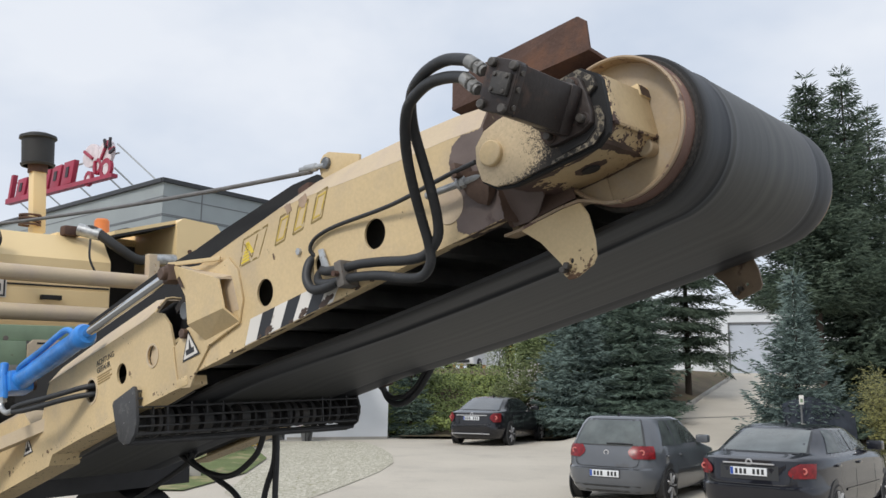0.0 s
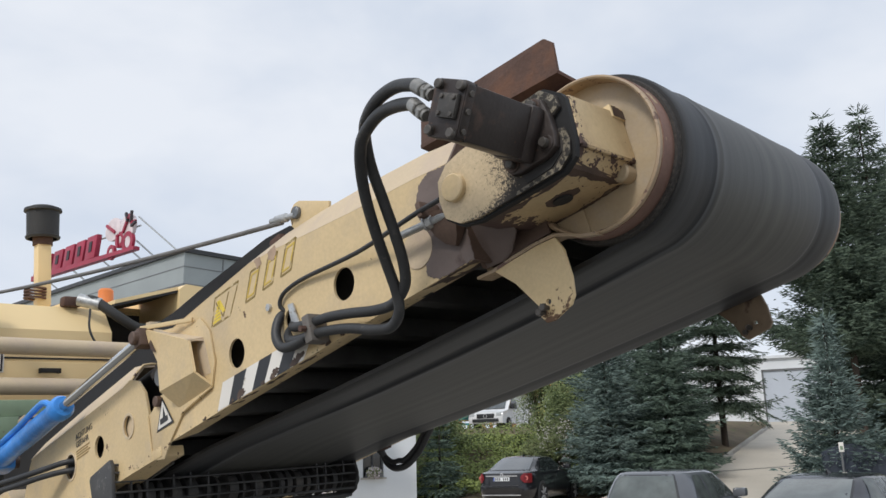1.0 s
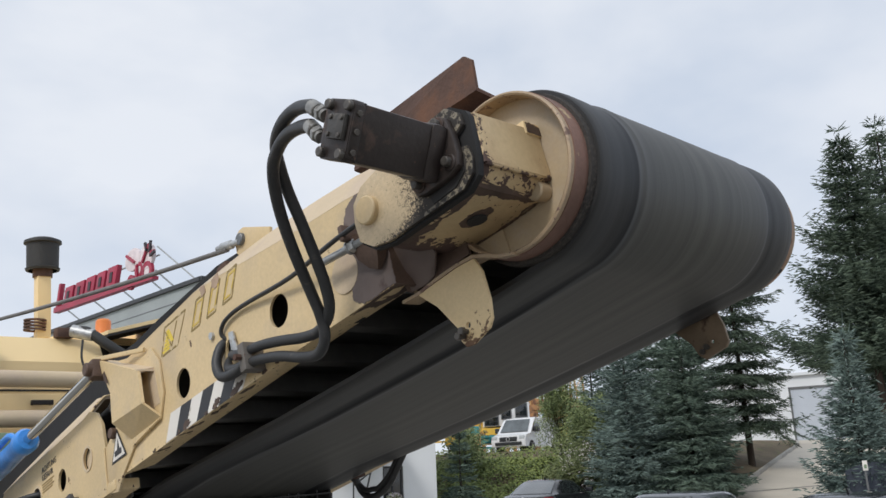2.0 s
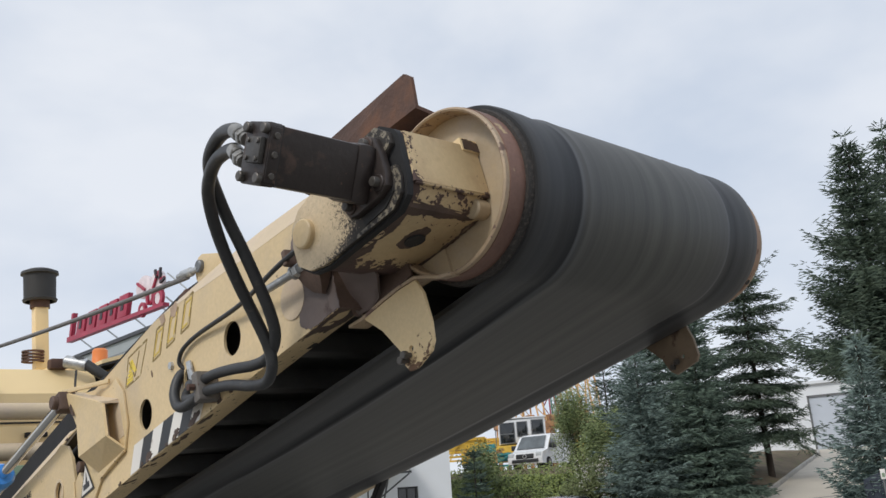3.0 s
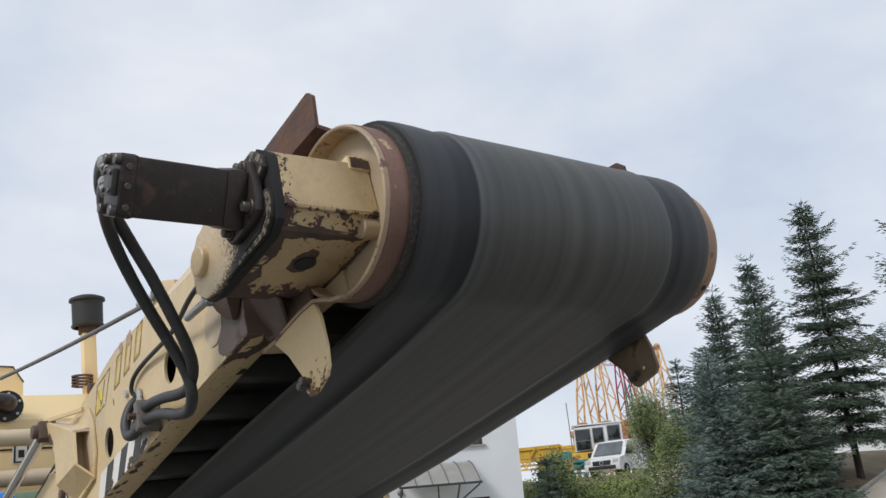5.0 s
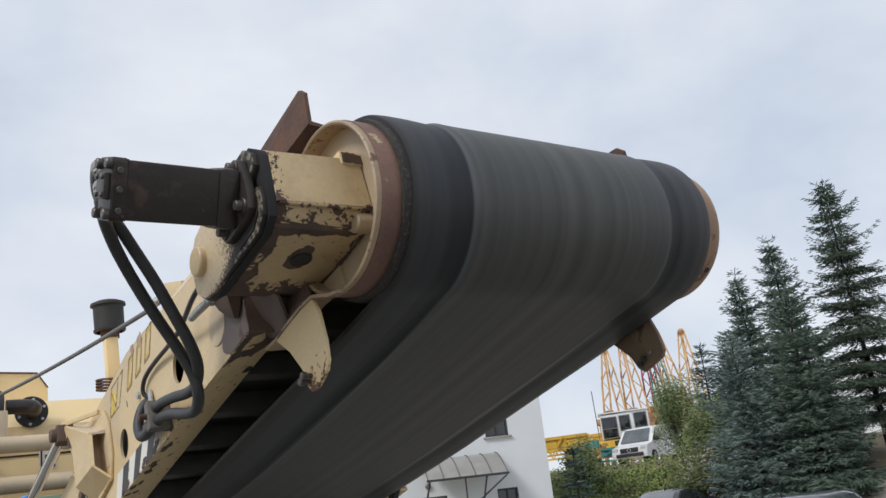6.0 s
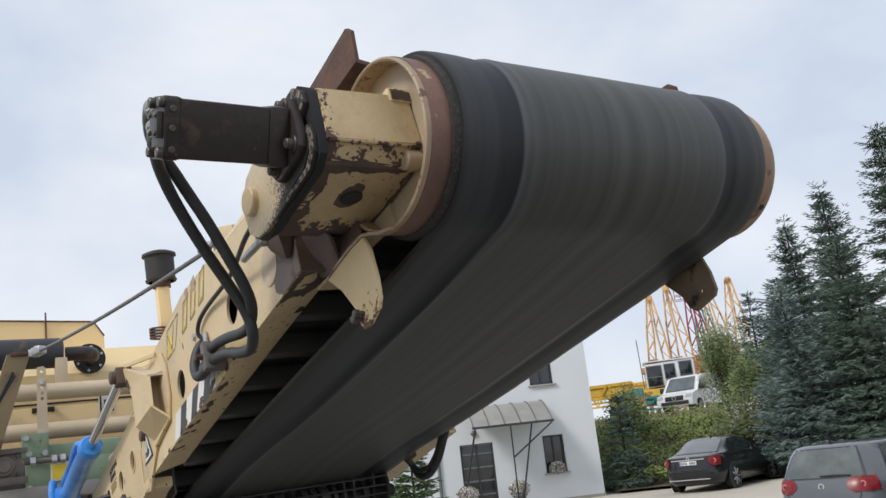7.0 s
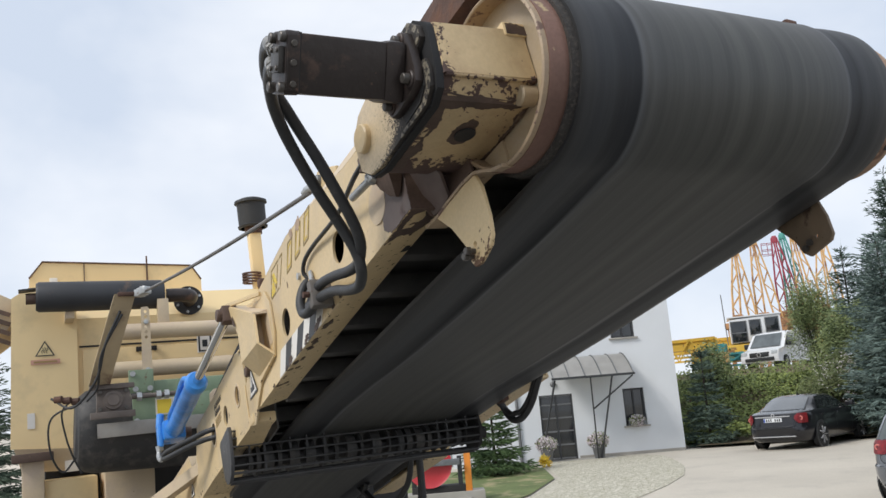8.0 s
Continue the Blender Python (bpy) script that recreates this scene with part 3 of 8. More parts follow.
def build_conveyor():
    conv = thing("discharge_conveyor", M_CONV, "cream-painted steel discharge conveyor with black rubber belt and chipped paint", "conveyor")
    for flip in (False, True):
        conveyor_beam(conv, flip)
    hinge(conv)
    # belt: outer run as one closed band
    R = 0.2165
    path = [(R * math.cos(a), R * math.sin(a)) for a in [radians(100 - 193 * i / 48) for i in range(49)]]
    path += [(x - DX, z - DZ) for x, z in ((0.70, -0.2585), (0.50, -0.259), (0.35, -0.257), (0.1, -0.250), (-0.3, -0.228), (-0.75, -0.192), (-1.15, -0.168), (-1.5, -0.165), (-1.75, -0.163), (-2.1, -0.145), (-2.6, -0.13), (-3.6, -0.135), (-3.6, 0.06), (-1.0, 0.12), (0.3, 0.16), (0.70, 0.17))]
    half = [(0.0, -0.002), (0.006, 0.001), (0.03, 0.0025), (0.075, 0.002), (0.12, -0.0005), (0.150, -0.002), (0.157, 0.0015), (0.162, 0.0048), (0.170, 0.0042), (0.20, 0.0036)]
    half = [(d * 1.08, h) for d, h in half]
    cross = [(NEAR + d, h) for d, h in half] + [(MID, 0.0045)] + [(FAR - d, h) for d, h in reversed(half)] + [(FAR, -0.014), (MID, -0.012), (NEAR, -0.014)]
    n = len(path)
    rings = []
    for i, (x, z) in enumerate(path):
        a, b = Vector(path[i - 1]), Vector(path[(i + 1) % n])
        d = (b - a).normalized()
        nx, nz = -d.y, d.x
        k = 1.0 - ease01((-0.5 - x) / 1.2)  # the skew of the head fades out down the belt
        ring = []
        for y, h in cross:
            p = Vector((x + nx * h, y, z + nz * h))
            ring.append((HEADM @ p).lerp(p + Vector((DX, 0, DZ)), 1 - k))
        rings.append(ring)
    rings.append(rings[0])
    bm = loft(rings, caps=False)
    bmesh.ops.remove_doubles(bm, verts=bm.verts[:], dist=1e-5)
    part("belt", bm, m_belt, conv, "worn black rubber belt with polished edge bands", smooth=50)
    hpart("drum", lathe([(0, 0.06), (0, 0.201), (FAR - NEAR + 0.01, 0.201), (FAR - NEAR + 0.01, 0.06)], (0, NEAR - 0.004, 0), (0, FAR, 0), 64), m_dark, conv)
    hpart("drum_shaft", rod((0, 0.10, 0), (0, 1.20, 0), 0.06, 24), m_dark, conv)
    # skirt rubber above the beam, carrying rollers below
    for y in (0.112, 2 * MID - 0.112):
        part("skirt_rubber", loft([[(x, y - 0.006, z0), (x, y + 0.006, z0), (x, y + 0.012, z1), (x, y, z1)] for x, z0, z1 in ((-3.3, 0.05, 0.40), (-2.2, 0.05, 0.440), (-1.5, 0.10, 0.450), (-1.22, 0.12, 0.430), (-1.0, 0.17, 0.432), (-0.69, 0.20, 0.424), (-0.51, 0.22, 0.420), (-0.36, 0.22, 0.396), (-0.27, 0.22, 0.34))]), m_skirt_and_gap, conv)
    for x in (-3.0, -2.5, -2.0, -1.5, -1.18, -0.92, -0.66, -0.40, -0.14, 0.12, 0.38):
        part("cross_member", box(x - 0.022, x + 0.022, 0.103, 2 * MID - 0.1, -0.10, -0.035, 0.004), m_rib, conv)
        part("carrying_roller", rod((x + 0.2, 0.13, 0.06), (x + 0.2, 2 * MID - 0.13, 0.06), 0.045, 18), m_dark, conv)
    part("inner_pan", box(-3.3, 0.55, 0.103, 2 * MID - 0.103, -0.02, -0.012), m_rib, conv)
    # head: end dish with rim, inside the belt's end
    for flip in (False, True):
        sg = -1 if flip else 1
        y0 = 1.222 if flip else 0.074
        g = lambda v: y0 + sg * v
        rr = 0.194
        hpart("end_disc", lathe([(0, 0), (0, rr - 0.006), (0.008, rr - 0.006), (0.008, 0)], (0, g(0.044), 0), (0, g(1), 0), 72), m_disc, conv, smooth=30)
        rim = hpart("disc_rim", lathe([(0, rr - 0.009), (-0.003, rr - 0.005), (0, rr), (0.085, rr), (0.085, rr - 0.008)], (0, g(0), 0), (0, g(1), 0), 72, True), m_rim_worn, conv, "chipped cream rim", smooth=30)
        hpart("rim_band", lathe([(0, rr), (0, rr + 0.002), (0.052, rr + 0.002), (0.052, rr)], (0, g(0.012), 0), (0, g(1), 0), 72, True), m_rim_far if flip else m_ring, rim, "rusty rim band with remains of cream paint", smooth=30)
        hpart("rubber_seal", lathe([(0, rr - 0.004), (0, rr + 0.010), (0.026, rr + 0.014), (0.026, rr - 0.004)], (0, g(0.060), 0), (0, g(1), 0), 72, True), m_seal, conv, smooth=30)
        if flip:
            for a in (radians(28), radians(-62)):
                hpart("rim_hole", rod((0.1925 * math.cos(a), g(0.022), 0.1925 * math.sin(a)), (0.1972 * math.cos(a), g(0.022), 0.1972 * math.sin(a)), 0.009, 12), m_dark, rim)
        for a in (radians(112),):
            hpart("rim_bolt", rod((0.150 * math.cos(a), g(0.030), 0.150 * math.sin(a)), (0.150 * math.cos(a), g(0.046), 0.150 * math.sin(a)), 0.012, 6, 0.001), m_disc, rim)
    # apron that carries the rim on to the beam, and the tab below it
    pts = [(-0.035, -0.190), (-0.075, -0.178), (-0.110, -0.158), (-0.145, -0.142), (-0.20, -0.138), (-0.27, -0.140), (-0.345, -0.146), (-0.40, -0.142)]
    hpart("head_apron", loft([[(x, 0.060, z - 0.004), (x, 0.118, z - 0.002), (x, 0.118, z + 0.005), (x, 0.060, z + 0.004)] for x, z in pts]), m_rim_worn, conv)
    hpart("apron_back", loft([[(x, 0.110, z), (x, 0.120, z), (x, 0.120, -0.05), (x, 0.110, -0.05)] for x, z in pts[1:]]), m_disc, conv)
    near_tab = [(-0.345, -0.147), (-0.30, -0.146), (-0.20, -0.143), (-0.145, -0.147), (-0.132, -0.185), (-0.133, -0.255), (-0.142, -0.298), (-0.158, -0.316), (-0.215, -0.333), (-0.238, -0.330), (-0.248, -0.312), (-0.246, -0.284), (-0.292, -0.205)]
    tab = hpart("tab", prism(near_tab, 0.062, 0.072, 0.002, [(-0.215, -0.285, 0.007), (-0.243 + 0.012, -0.292, 0.006)]), m_tab, conv, "cream tab with rusty bolt holes")
    for bx, bz in ((-0.236, -0.305), (-0.222, -0.298)):
        hpart("bolt", join(rod((bx, 0.040, bz), (bx, 0.082, bz), 0.006, 10), rod((bx, 0.036, bz), (bx, 0.050, bz), 0.0100, 6, 0.002)), m_bolt, tab)
    far_tab = [(0.480, -0.186), (0.53, -0.186), (0.60, -0.190), (0.668, -0.200), (0.678, -0.27), (0.674, -0.325), (0.660, -0.340), (0.578, -0.350), (0.560, -0.330), (0.548, -0.285)]
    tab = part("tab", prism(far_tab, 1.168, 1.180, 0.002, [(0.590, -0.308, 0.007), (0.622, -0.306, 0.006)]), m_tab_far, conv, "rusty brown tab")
    for bx, bz in ((0.580, -0.325), (0.600, -0.316)):
        part("bolt", join(rod((bx, 1.158, bz), (bx, 1.186, bz), 0.006, 10), rod((bx, 1.154, bz), (bx, 1.164, bz), 0.0095, 6)), m_bolt, tab)
    # bare plates between beam and head
    web = [(0.498, -0.002, -0.030), (0.600, -0.012, -0.060), (0.655, -0.018, -0.112), (0.640, 0.015, -0.140), (0.578, 0.058, -0.164), (0.545, 0.060, -0.172), (0.484, 0.056, -0.166), (0.490, 0.030, -0.120)]
    part("web_plate", loft([web, [(x - 0.003, y + 0.009, z + 0.004) for x, y, z in web]]), m_primer, conv, "bare brown web plate")
    part("web_gusset", slab([(0.500, -0.006, -0.035), (0.512, -0.012, -0.050), (0.488, 0.056, -0.169), (0.478, 0.052, -0.160)], 0.008), m_brown, conv)
    part("web_back", box(0.50, 0.70, 0.062, 0.070, -0.168, 0.02), m_brown, conv)
    part("worn_patch", lean(prism(ragged([(0.385, -0.157), (0.345, -0.13), (0.350, -0.09), (0.385, -0.04), (0.372, 0.0), (0.365, 0.03), (0.368, 0.08), (0.392, 0.118), (0.43, 0.134), (0.512, 0.122), (0.514, -0.158)], 0.005, 3), -0.0225, -0.0205)), m_primer, conv, "brown plate with worn paint")
    under = ragged([(0.33, -0.016), (0.36, 0.015), (0.34, 0.05), (0.39, 0.085), (0.507, 0.088), (0.509, -0.018)], 0.006, 4)
    part("worn_patch", lean(loft([[(x, y, -0.1580 + 0.27 * (y + 0.0205) - dz) for x, y in under] for dz in (0.0022, 0.0005)])), m_chip, conv, "paint peeled off to brown primer")
    part("paint_island", lean(loft([[(x, y, -0.1580 + 0.27 * (y + 0.0205) - dz) for x, y in ragged([(0.40, 0.0), (0.395, 0.03), (0.44, 0.05), (0.48, 0.035), (0.47, 0.005)], 0.005, 5)] for dz in (0.0030, 0.0005)])), m_cream_worn, conv)
    part("wear_scar", lean(lathe([(0, 0), (0, 0.055), (0.002, 0.055), (0.002, 0)], (0.335, -0.0235, -0.045), (0.335, 0.1, -0.045), 24)), m_cream_dusty, conv)
    # motor console: a side plate, a dark gap and the box behind it
    plate = [(-0.298, -0.050), (-0.302, 0.000), (-0.292, 0.045), (-0.255, 0.074), (-0.209, 0.082), (0.000, 0.092), (0.052, 0.091), (0.083, 0.058), (0.084, 0.030), (0.045, 0.012), (0.045, -0.010), (0.077, -0.018), (0.081, -0.048), (0.070, -0.080), (0.036, -0.101), (-0.205, -0.096), (-0.260, -0.082)]
    prof = [(-0.27, -0.070), (-0.285, 0.0), (-0.27, 0.05), (-0.20, 0.080), (0.052, 0.098), (0.094, 0.060), (0.086, -0.058), (0.079, -0.066), (0.045, -0.093), (-0.08, -0.0985), (-0.205, -0.096)]
    cons = hpart("motor_console", prism(prof, -0.104, 0.117, 0.005), m_console, conv, "chipped cream motor console")
    hpart("front_plate", loft([[(0.0945, -0.105, 0.058), (0.0945, 0.117, 0.064), (0.0875, 0.117, -0.057), (0.0875, -0.105, -0.060)], [(0.1005, -0.103, 0.056), (0.1005, 0.112, 0.062), (0.0935, 0.116, -0.058), (0.0935, -0.103, -0.061)]]), m_console, cons)
    hpart("side_plate", prism(plate, -0.131, -0.120, 0.002), m_cream_oily, cons, "oil-stained cream side plate")
    gap = [(x * 1.02 + 0.002, z * 1.05) for x, z in plate[:7]] + [(0.092, 0.062), (0.098, 0.045), (0.089, -0.055), (0.076, -0.088), (0.040, -0.108), (-0.208, -0.102), (-0.264, -0.087)]
    # solid filler whose near-black colour stands for the gap's shade
    hpart("gap_strip", prism(gap, -0.1205, -0.1045, 0.0), m_skirt_and_gap, cons)
    hpart("edge_strip", prism([(0.0785, -0.020), (0.0825, -0.049), (0.0715, -0.0815), (0.037, -0.1025), (-0.10, -0.0995), (-0.08, -0.092), (0.030, -0.0905), (0.058, -0.072), (0.066, -0.048), (0.062, -0.020)], -0.1325, -0.1305, 0.0), m_oily, cons, "flaking oily edge strip")
    hpart("flange_plate", prism([(-0.070, 0.088), (0.000, 0.0915), (0.051, 0.0905), (0.0815, 0.058), (0.0825, 0.032), (0.048, 0.018), (-0.05, 0.03)], -0.133, -0.1305, 0.0), m_oily, cons, "flaking oily flange plate")
    hpart("oil_crust", prism([(-0.055, -0.070), (-0.070, -0.02), (-0.060, 0.05), (0.03, 0.03), (0.058, -0.02), (0.055, -0.068), (0.02, -0.088), (-0.05, -0.089)], -0.1335, -0.1308, 0.0), m_dark, cons, "black oil crust")
    hpart("console_boss", rod((-0.245, -0.146, 0.004), (-0.245, -0.125, 0.004), 0.034, 28, 0.003), m_cream, cons)
    def sole(x):
        """Height of the console's underside."""
        return -0.093 - 0.044 * (0.045 - x) if x > -0.08 else -0.0985 - 0.02 * (x + 0.08)

    stain = ragged([(-0.100, 0.000), (-0.090, -0.022), (-0.055, -0.026), (-0.025, -0.012), (-0.008, 0.004), (-0.016, 0.022), (-0.040, 0.026), (-0.070, 0.030), (-0.092, 0.022)], 0.004, 6)
    hpart("worn_patch", loft([[(x, y, sole(x) - dz) for x, y in stain] for dz in (0.0012, -0.002)]), m_chip, cons, "paint worn off round the drain hole")
    for (a_, b_, n_), seed_ in ((((0.040, -0.100), (-0.205, -0.100), 0.034), 7), (((-0.165, 0.112), (0.03, 0.114), -0.010), 9)):
        edge = [Vector(a_).lerp(Vector(b_), k_ / 6) for k_ in range(7)]
        rnd_ = random.Random(seed_)
        strip = edge + [p + Vector((0, n_ * rnd_.uniform(0.5, 1.3))) for p in reversed(edge)]
        strip = ragged([tuple(p) for p in strip], 0.004, seed_)
        hpart("worn_patch", loft([[(x, max(-0.1035, y), sole(x) - dz) for x, y in strip] for dz in (0.0018, -0.002)]), m_chip, cons, "paint worn off along an edge")
    hpart("drain_hole", lathe([(0, 0), (0, 0.024), (0.004, 0.024), (0.004, 0)], (-0.060, 0.008, -0.1028), (-0.060, 0.006, 0.0), 24), m_dark, cons)
    hpart("weld_rib", tube([(0.088, -0.10, -0.061), (0.089, 0.0, -0.0615), (0.087, 0.116, -0.059)], 0.0045, 8, 3), m_console, cons)
    hpart("lug", box(0.050, 0.1035, 0.064, 0.122, 0.045, 0.080, 0.005), m_cream_worn, cons)
    hpart("bare_spot", loft([[(x, y, z) for y, z in ragged([(0.068, 0.048), (0.119, 0.048), (0.119, 0.070), (0.095, 0.077), (0.070, 0.074)], 0.003, 12)] for x in (0.1030, 0.1044)]), m_chip, cons)
    fold = ragged([(-0.100, 1.0), (-0.100, 0.55), (-0.075, 0.66), (-0.04, 0.74), (0.0, 0.70), (0.04, 0.78), (0.075, 0.72), (0.075, 1.0)], 0.08, 13, 0.05)
    hpart("worn_patch", loft([[(0.0795 - 0.0345 * min(1.0, u) + 0.62 * d, y, -0.0655 - 0.0275 * min(1.0, u) - 0.78 * d) for y, u in fold] for d in (0.0014, -0.002)]), m_chip, cons, "paint worn off along a fold")
    fold = ragged([(0.0455, -0.100), (0.0455, 0.10), (0.030, 0.08), (0.034, 0.04), (0.024, 0.01), (0.030, -0.03), (0.020, -0.06), (0.016, -0.100)], 0.004, 14)
    hpart("worn_patch", loft([[(x, y, sole(x) - d) for x, y in fold] for d in (0.0012, -0.002)]), m_chip, cons, "paint worn off along a fold")
    hpart("round_lug", rod((0.062, 0.078, -0.079), (0.062, 0.120, -0.079), 0.023, 20, 0.004), m_disc, cons)
    stay = [[(0.424, -0.060, 0.012), (0.530, -0.062, -0.030), (0.530, -0.018, -0.030), (0.424, -0.016, 0.012)],
            [(0.426, -0.054, -0.030), (0.518, -0.052, -0.068), (0.518, -0.018, -0.068), (0.426, -0.016, -0.030)],
            [(0.430, -0.042, -0.058), (0.500, -0.040, -0.090), (0.500, -0.018, -0.090), (0.430, -0.016, -0.058)],
            [(0.448, -0.028, -0.088), (0.478, -0.027, -0.106), (0.478, -0.018, -0.106), (0.448, -0.017, -0.088)]]
    part("stay_block", loft(stay), m_brown, conv, "dark bare steel stay block")
    # hydraulic motor: a slab-sided body standing askew, on a square flange with a bolt at each corner
    turn = Matrix.Translation((-0.009, 0, 0.007)) @ pose(0, 0, 0, 0, -53.5, 0)  # x along the longer side of the body

    def mpart(name, bm, material, parent, label=""):
        bm.transform(turn)
        return hpart(name, bm, material, parent, label)

    mot = mpart("hydraulic_motor", box(-0.057, 0.057, -0.374, -0.160, -0.040, 0.040, 0.006), m_black, conv, "black oil-stained hydraulic motor")
    mpart("end_cover", prism([(-0.060, -0.036), (-0.053, -0.0425), (0.053, -0.0425), (0.060, -0.036), (0.060, 0.036), (0.053, 0.0425), (-0.053, 0.0425), (-0.060, 0.036)], -0.400, -0.372, 0.003), m_black, mot)
    mpart("body_seam", box(-0.0580, 0.0580, -0.3735, -0.3705, -0.041, 0.041), m_dark, mot)
    mpart("port_block", box(-0.020, 0.030, -0.412, -0.398, -0.034, 0.016, 0.004), m_fitting_dark, mot)
    mpart("port_block", box(-0.030, 0.042, -0.397, -0.352, 0.036, 0.050, 0.004), m_black, mot)
    mpart("cover_strip", box(-0.052, 0.052, -0.398, -0.374, -0.0450, -0.041, 0.002), m_black, mot)
    for bx in (-0.040, 0.000, 0.036):
        mpart("cover_bolt", rod((bx, -0.386, -0.049), (bx, -0.386, -0.043), 0.0065, 8, 0.001), m_bolt, mot)
    for bx, bz in ((-0.047, -0.031), (0.047, -0.031), (0.047, 0.031), (-0.047, 0.031)):
        mpart("cover_bolt", rod((bx, -0.411, bz), (bx, -0.398, bz), 0.0105, 12, 0.002), m_bolt, mot)
    for bx, bz in ((-0.012, -0.026), (0.022, 0.008), (-0.012, 0.008), (0.022, -0.026)):
        mpart("cover_bolt", rod((bx, -0.416, bz), (bx, -0.411, bz), 0.005, 8, 0.001), m_bolt, mot)
    mpart("neck", box(-0.062, 0.062, -0.196, -0.150, -0.046, 0.046, 0.014), m_black, mot)
    fl = [(0.068, 0.020), (0.062, 0.058), (0.040, 0.074), (-0.046, 0.074), (-0.074, 0.060), (-0.080, 0.030), (-0.080, -0.036), (-0.068, -0.062), (-0.044, -0.068), (0.030, -0.068), (0.060, -0.058), (0.068, -0.030)]
    hpart("motor_flange", prism([(x - 0.004, z) for x, z in fl], -0.152, -0.131, 0.005), m_black, mot)
    for bx, bz in ((0.038, -0.042), (0.037, 0.052), (-0.058, -0.042), (-0.058, 0.052)):
        hpart("bolt_boss", rod((bx, -0.156, bz), (bx, -0.132, bz), 0.0175, 18, 0.002), m_black, mot)
        hpart("bolt", join(rod((bx, -0.170, bz), (bx, -0.150, bz), 0.0105, 14, 0.0015), rod((bx, -0.1705, bz), (bx, -0.168, bz), 0.005, 6)), m_bolt, mot)
    # hoses
    for nm, pts in (("hose", [(0.828, -0.390, 0.024), (0.790, -0.385, 0.072), (0.725, -0.370, 0.115), (0.660, -0.357, 0.135), (0.601, -0.340, 0.140), (0.542, -0.310, 0.141), (0.493, -0.272, 0.127), (0.452, -0.231, 0.090), (0.419, -0.185, 0.030), (0.388, -0.140, -0.044), (0.354, -0.100, -0.105), (0.315, -0.074, -0.148), (0.245, -0.060, -0.168), (0.165, -0.058, -0.155), (0.070, -0.064, -0.124), (-0.030, -0.064, -0.095), (-0.105, -0.062, -0.080), (-0.18, -0.057, -0.062), (-0.235, -0.038, -0.04), (-0.262, -0.005, -0.015), (-0.265, 0.03, 0.0)]),
                    ("hose", [(0.797, -0.386, -0.006), (0.765, -0.378, 0.042), (0.705, -0.362, 0.080), (0.640, -0.348, 0.106), (0.579, -0.331, 0.115), (0.516, -0.308, 0.112), (0.462, -0.276, 0.083), (0.408, -0.231, 0.036), (0.360, -0.178, -0.027), (0.316, -0.122, -0.092), (0.285, -0.080, -0.153), (0.262, -0.064, -0.200), (0.215, -0.058, -0.222), (0.150, -0.062, -0.205), (0.055, -0.066, -0.163), (-0.041, -0.064, -0.132), (-0.115, -0.062, -0.115), (-0.20, -0.057, -0.098), (-0.262, -0.042, -0.07), (-0.285, -0.012, -0.03), (-0.28, 0.03, -0.01)])):
        a, b = Vector(pts[0]), Vector(pts[1])
        d = (b - a).normalized()
        h = part(nm, tube([a + d * 0.044] + pts[1:], 0.0148, 14, 8), m_hose, conv, "thick black rubber hydraulic hose", smooth=60)
        part("fitting", join(rod(a - d * 0.012, a + d * 0.03, 0.0125, 16, 0.001), rod(a + d * 0.022, a + d * 0.056, 0.0166, 18, 0.002), rod(a - d * 0.002, a + d * 0.013, 0.0180, 6, 0.002)), m_fitting, h, "dull zinc-plated hose fitting")
    loop = part("hose_loop", tube([(-0.29, 0.02, 0.04), (-0.300, -0.03, 0.02), (-0.305, -0.055, -0.035), (-0.285, -0.06, -0.085), (-0.235, -0.06, -0.106), (-0.15, -0.06, -0.112)], 0.0158, 14, 8), m_hose, conv, smooth=60)
    part("hose_clamp", box(-0.124, -0.090, -0.088, -0.022, -0.143, -0.058, 0.005), m_bearing_grey, conv, "grey steel hose clamp")
    part("clamp_bolt", rod((-0.11, -0.108, -0.10), (-0.11, -0.09, -0.10), 0.010, 6), m_rust, conv)
    part("cover_plate", skewed(prism([(-0.255, -0.045), (-0.215, -0.05), (-0.235, 0.035), (-0.262, 0.04)], -0.03, -0.024, 0.001)), m_zinc, conv)
    part("thin_pipe", tube([(0.52, -0.09, -0.006), (0.43, -0.085, 0.004), (0.356, -0.08, 0.010), (0.135, -0.05, 0.036), (-0.126, -0.038, 0.079), (-0.225, -0.038, 0.084), (-0.272, -0.038, 0.072), (-0.288, -0.034, 0.048), (-0.275, -0.01, 0.02)], 0.0068, 10, 6), m_hose, conv)
    part("tension_rod", rod((0.302, -0.066, -0.008), (0.505, -0.048, -0.030), 0.0105, 16), m_zinc, conv, "bright threaded tension rod")
    part("rod_nut", rod((0.418, -0.056, -0.0205), (0.428, -0.055, -0.0215), 0.0185, 16, 0.002), m_zinc, conv)
    part("rod_nut", rod((0.428, -0.055, -0.0215), (0.446, -0.0535, -0.0235), 0.0175, 6, 0.002), m_zinc, conv)
    part("pipe_clip", box(0.428, 0.446, -0.088, -0.016, -0.012, 0.030, 0.004), m_brown, conv)
    part("plate_bolt", skewed(rod((-0.371, -0.030, 0.074), (-0.371, -0.018, 0.074), 0.013, 6)), m_zinc, conv)
    # flat dark disc painted as the shaded hole in the bottom flange
    part("beam_bolt", lean(rod((0.235, 0.078, -0.1285), (0.235, 0.076, -0.110), 0.018, 20)), m_dark, conv)
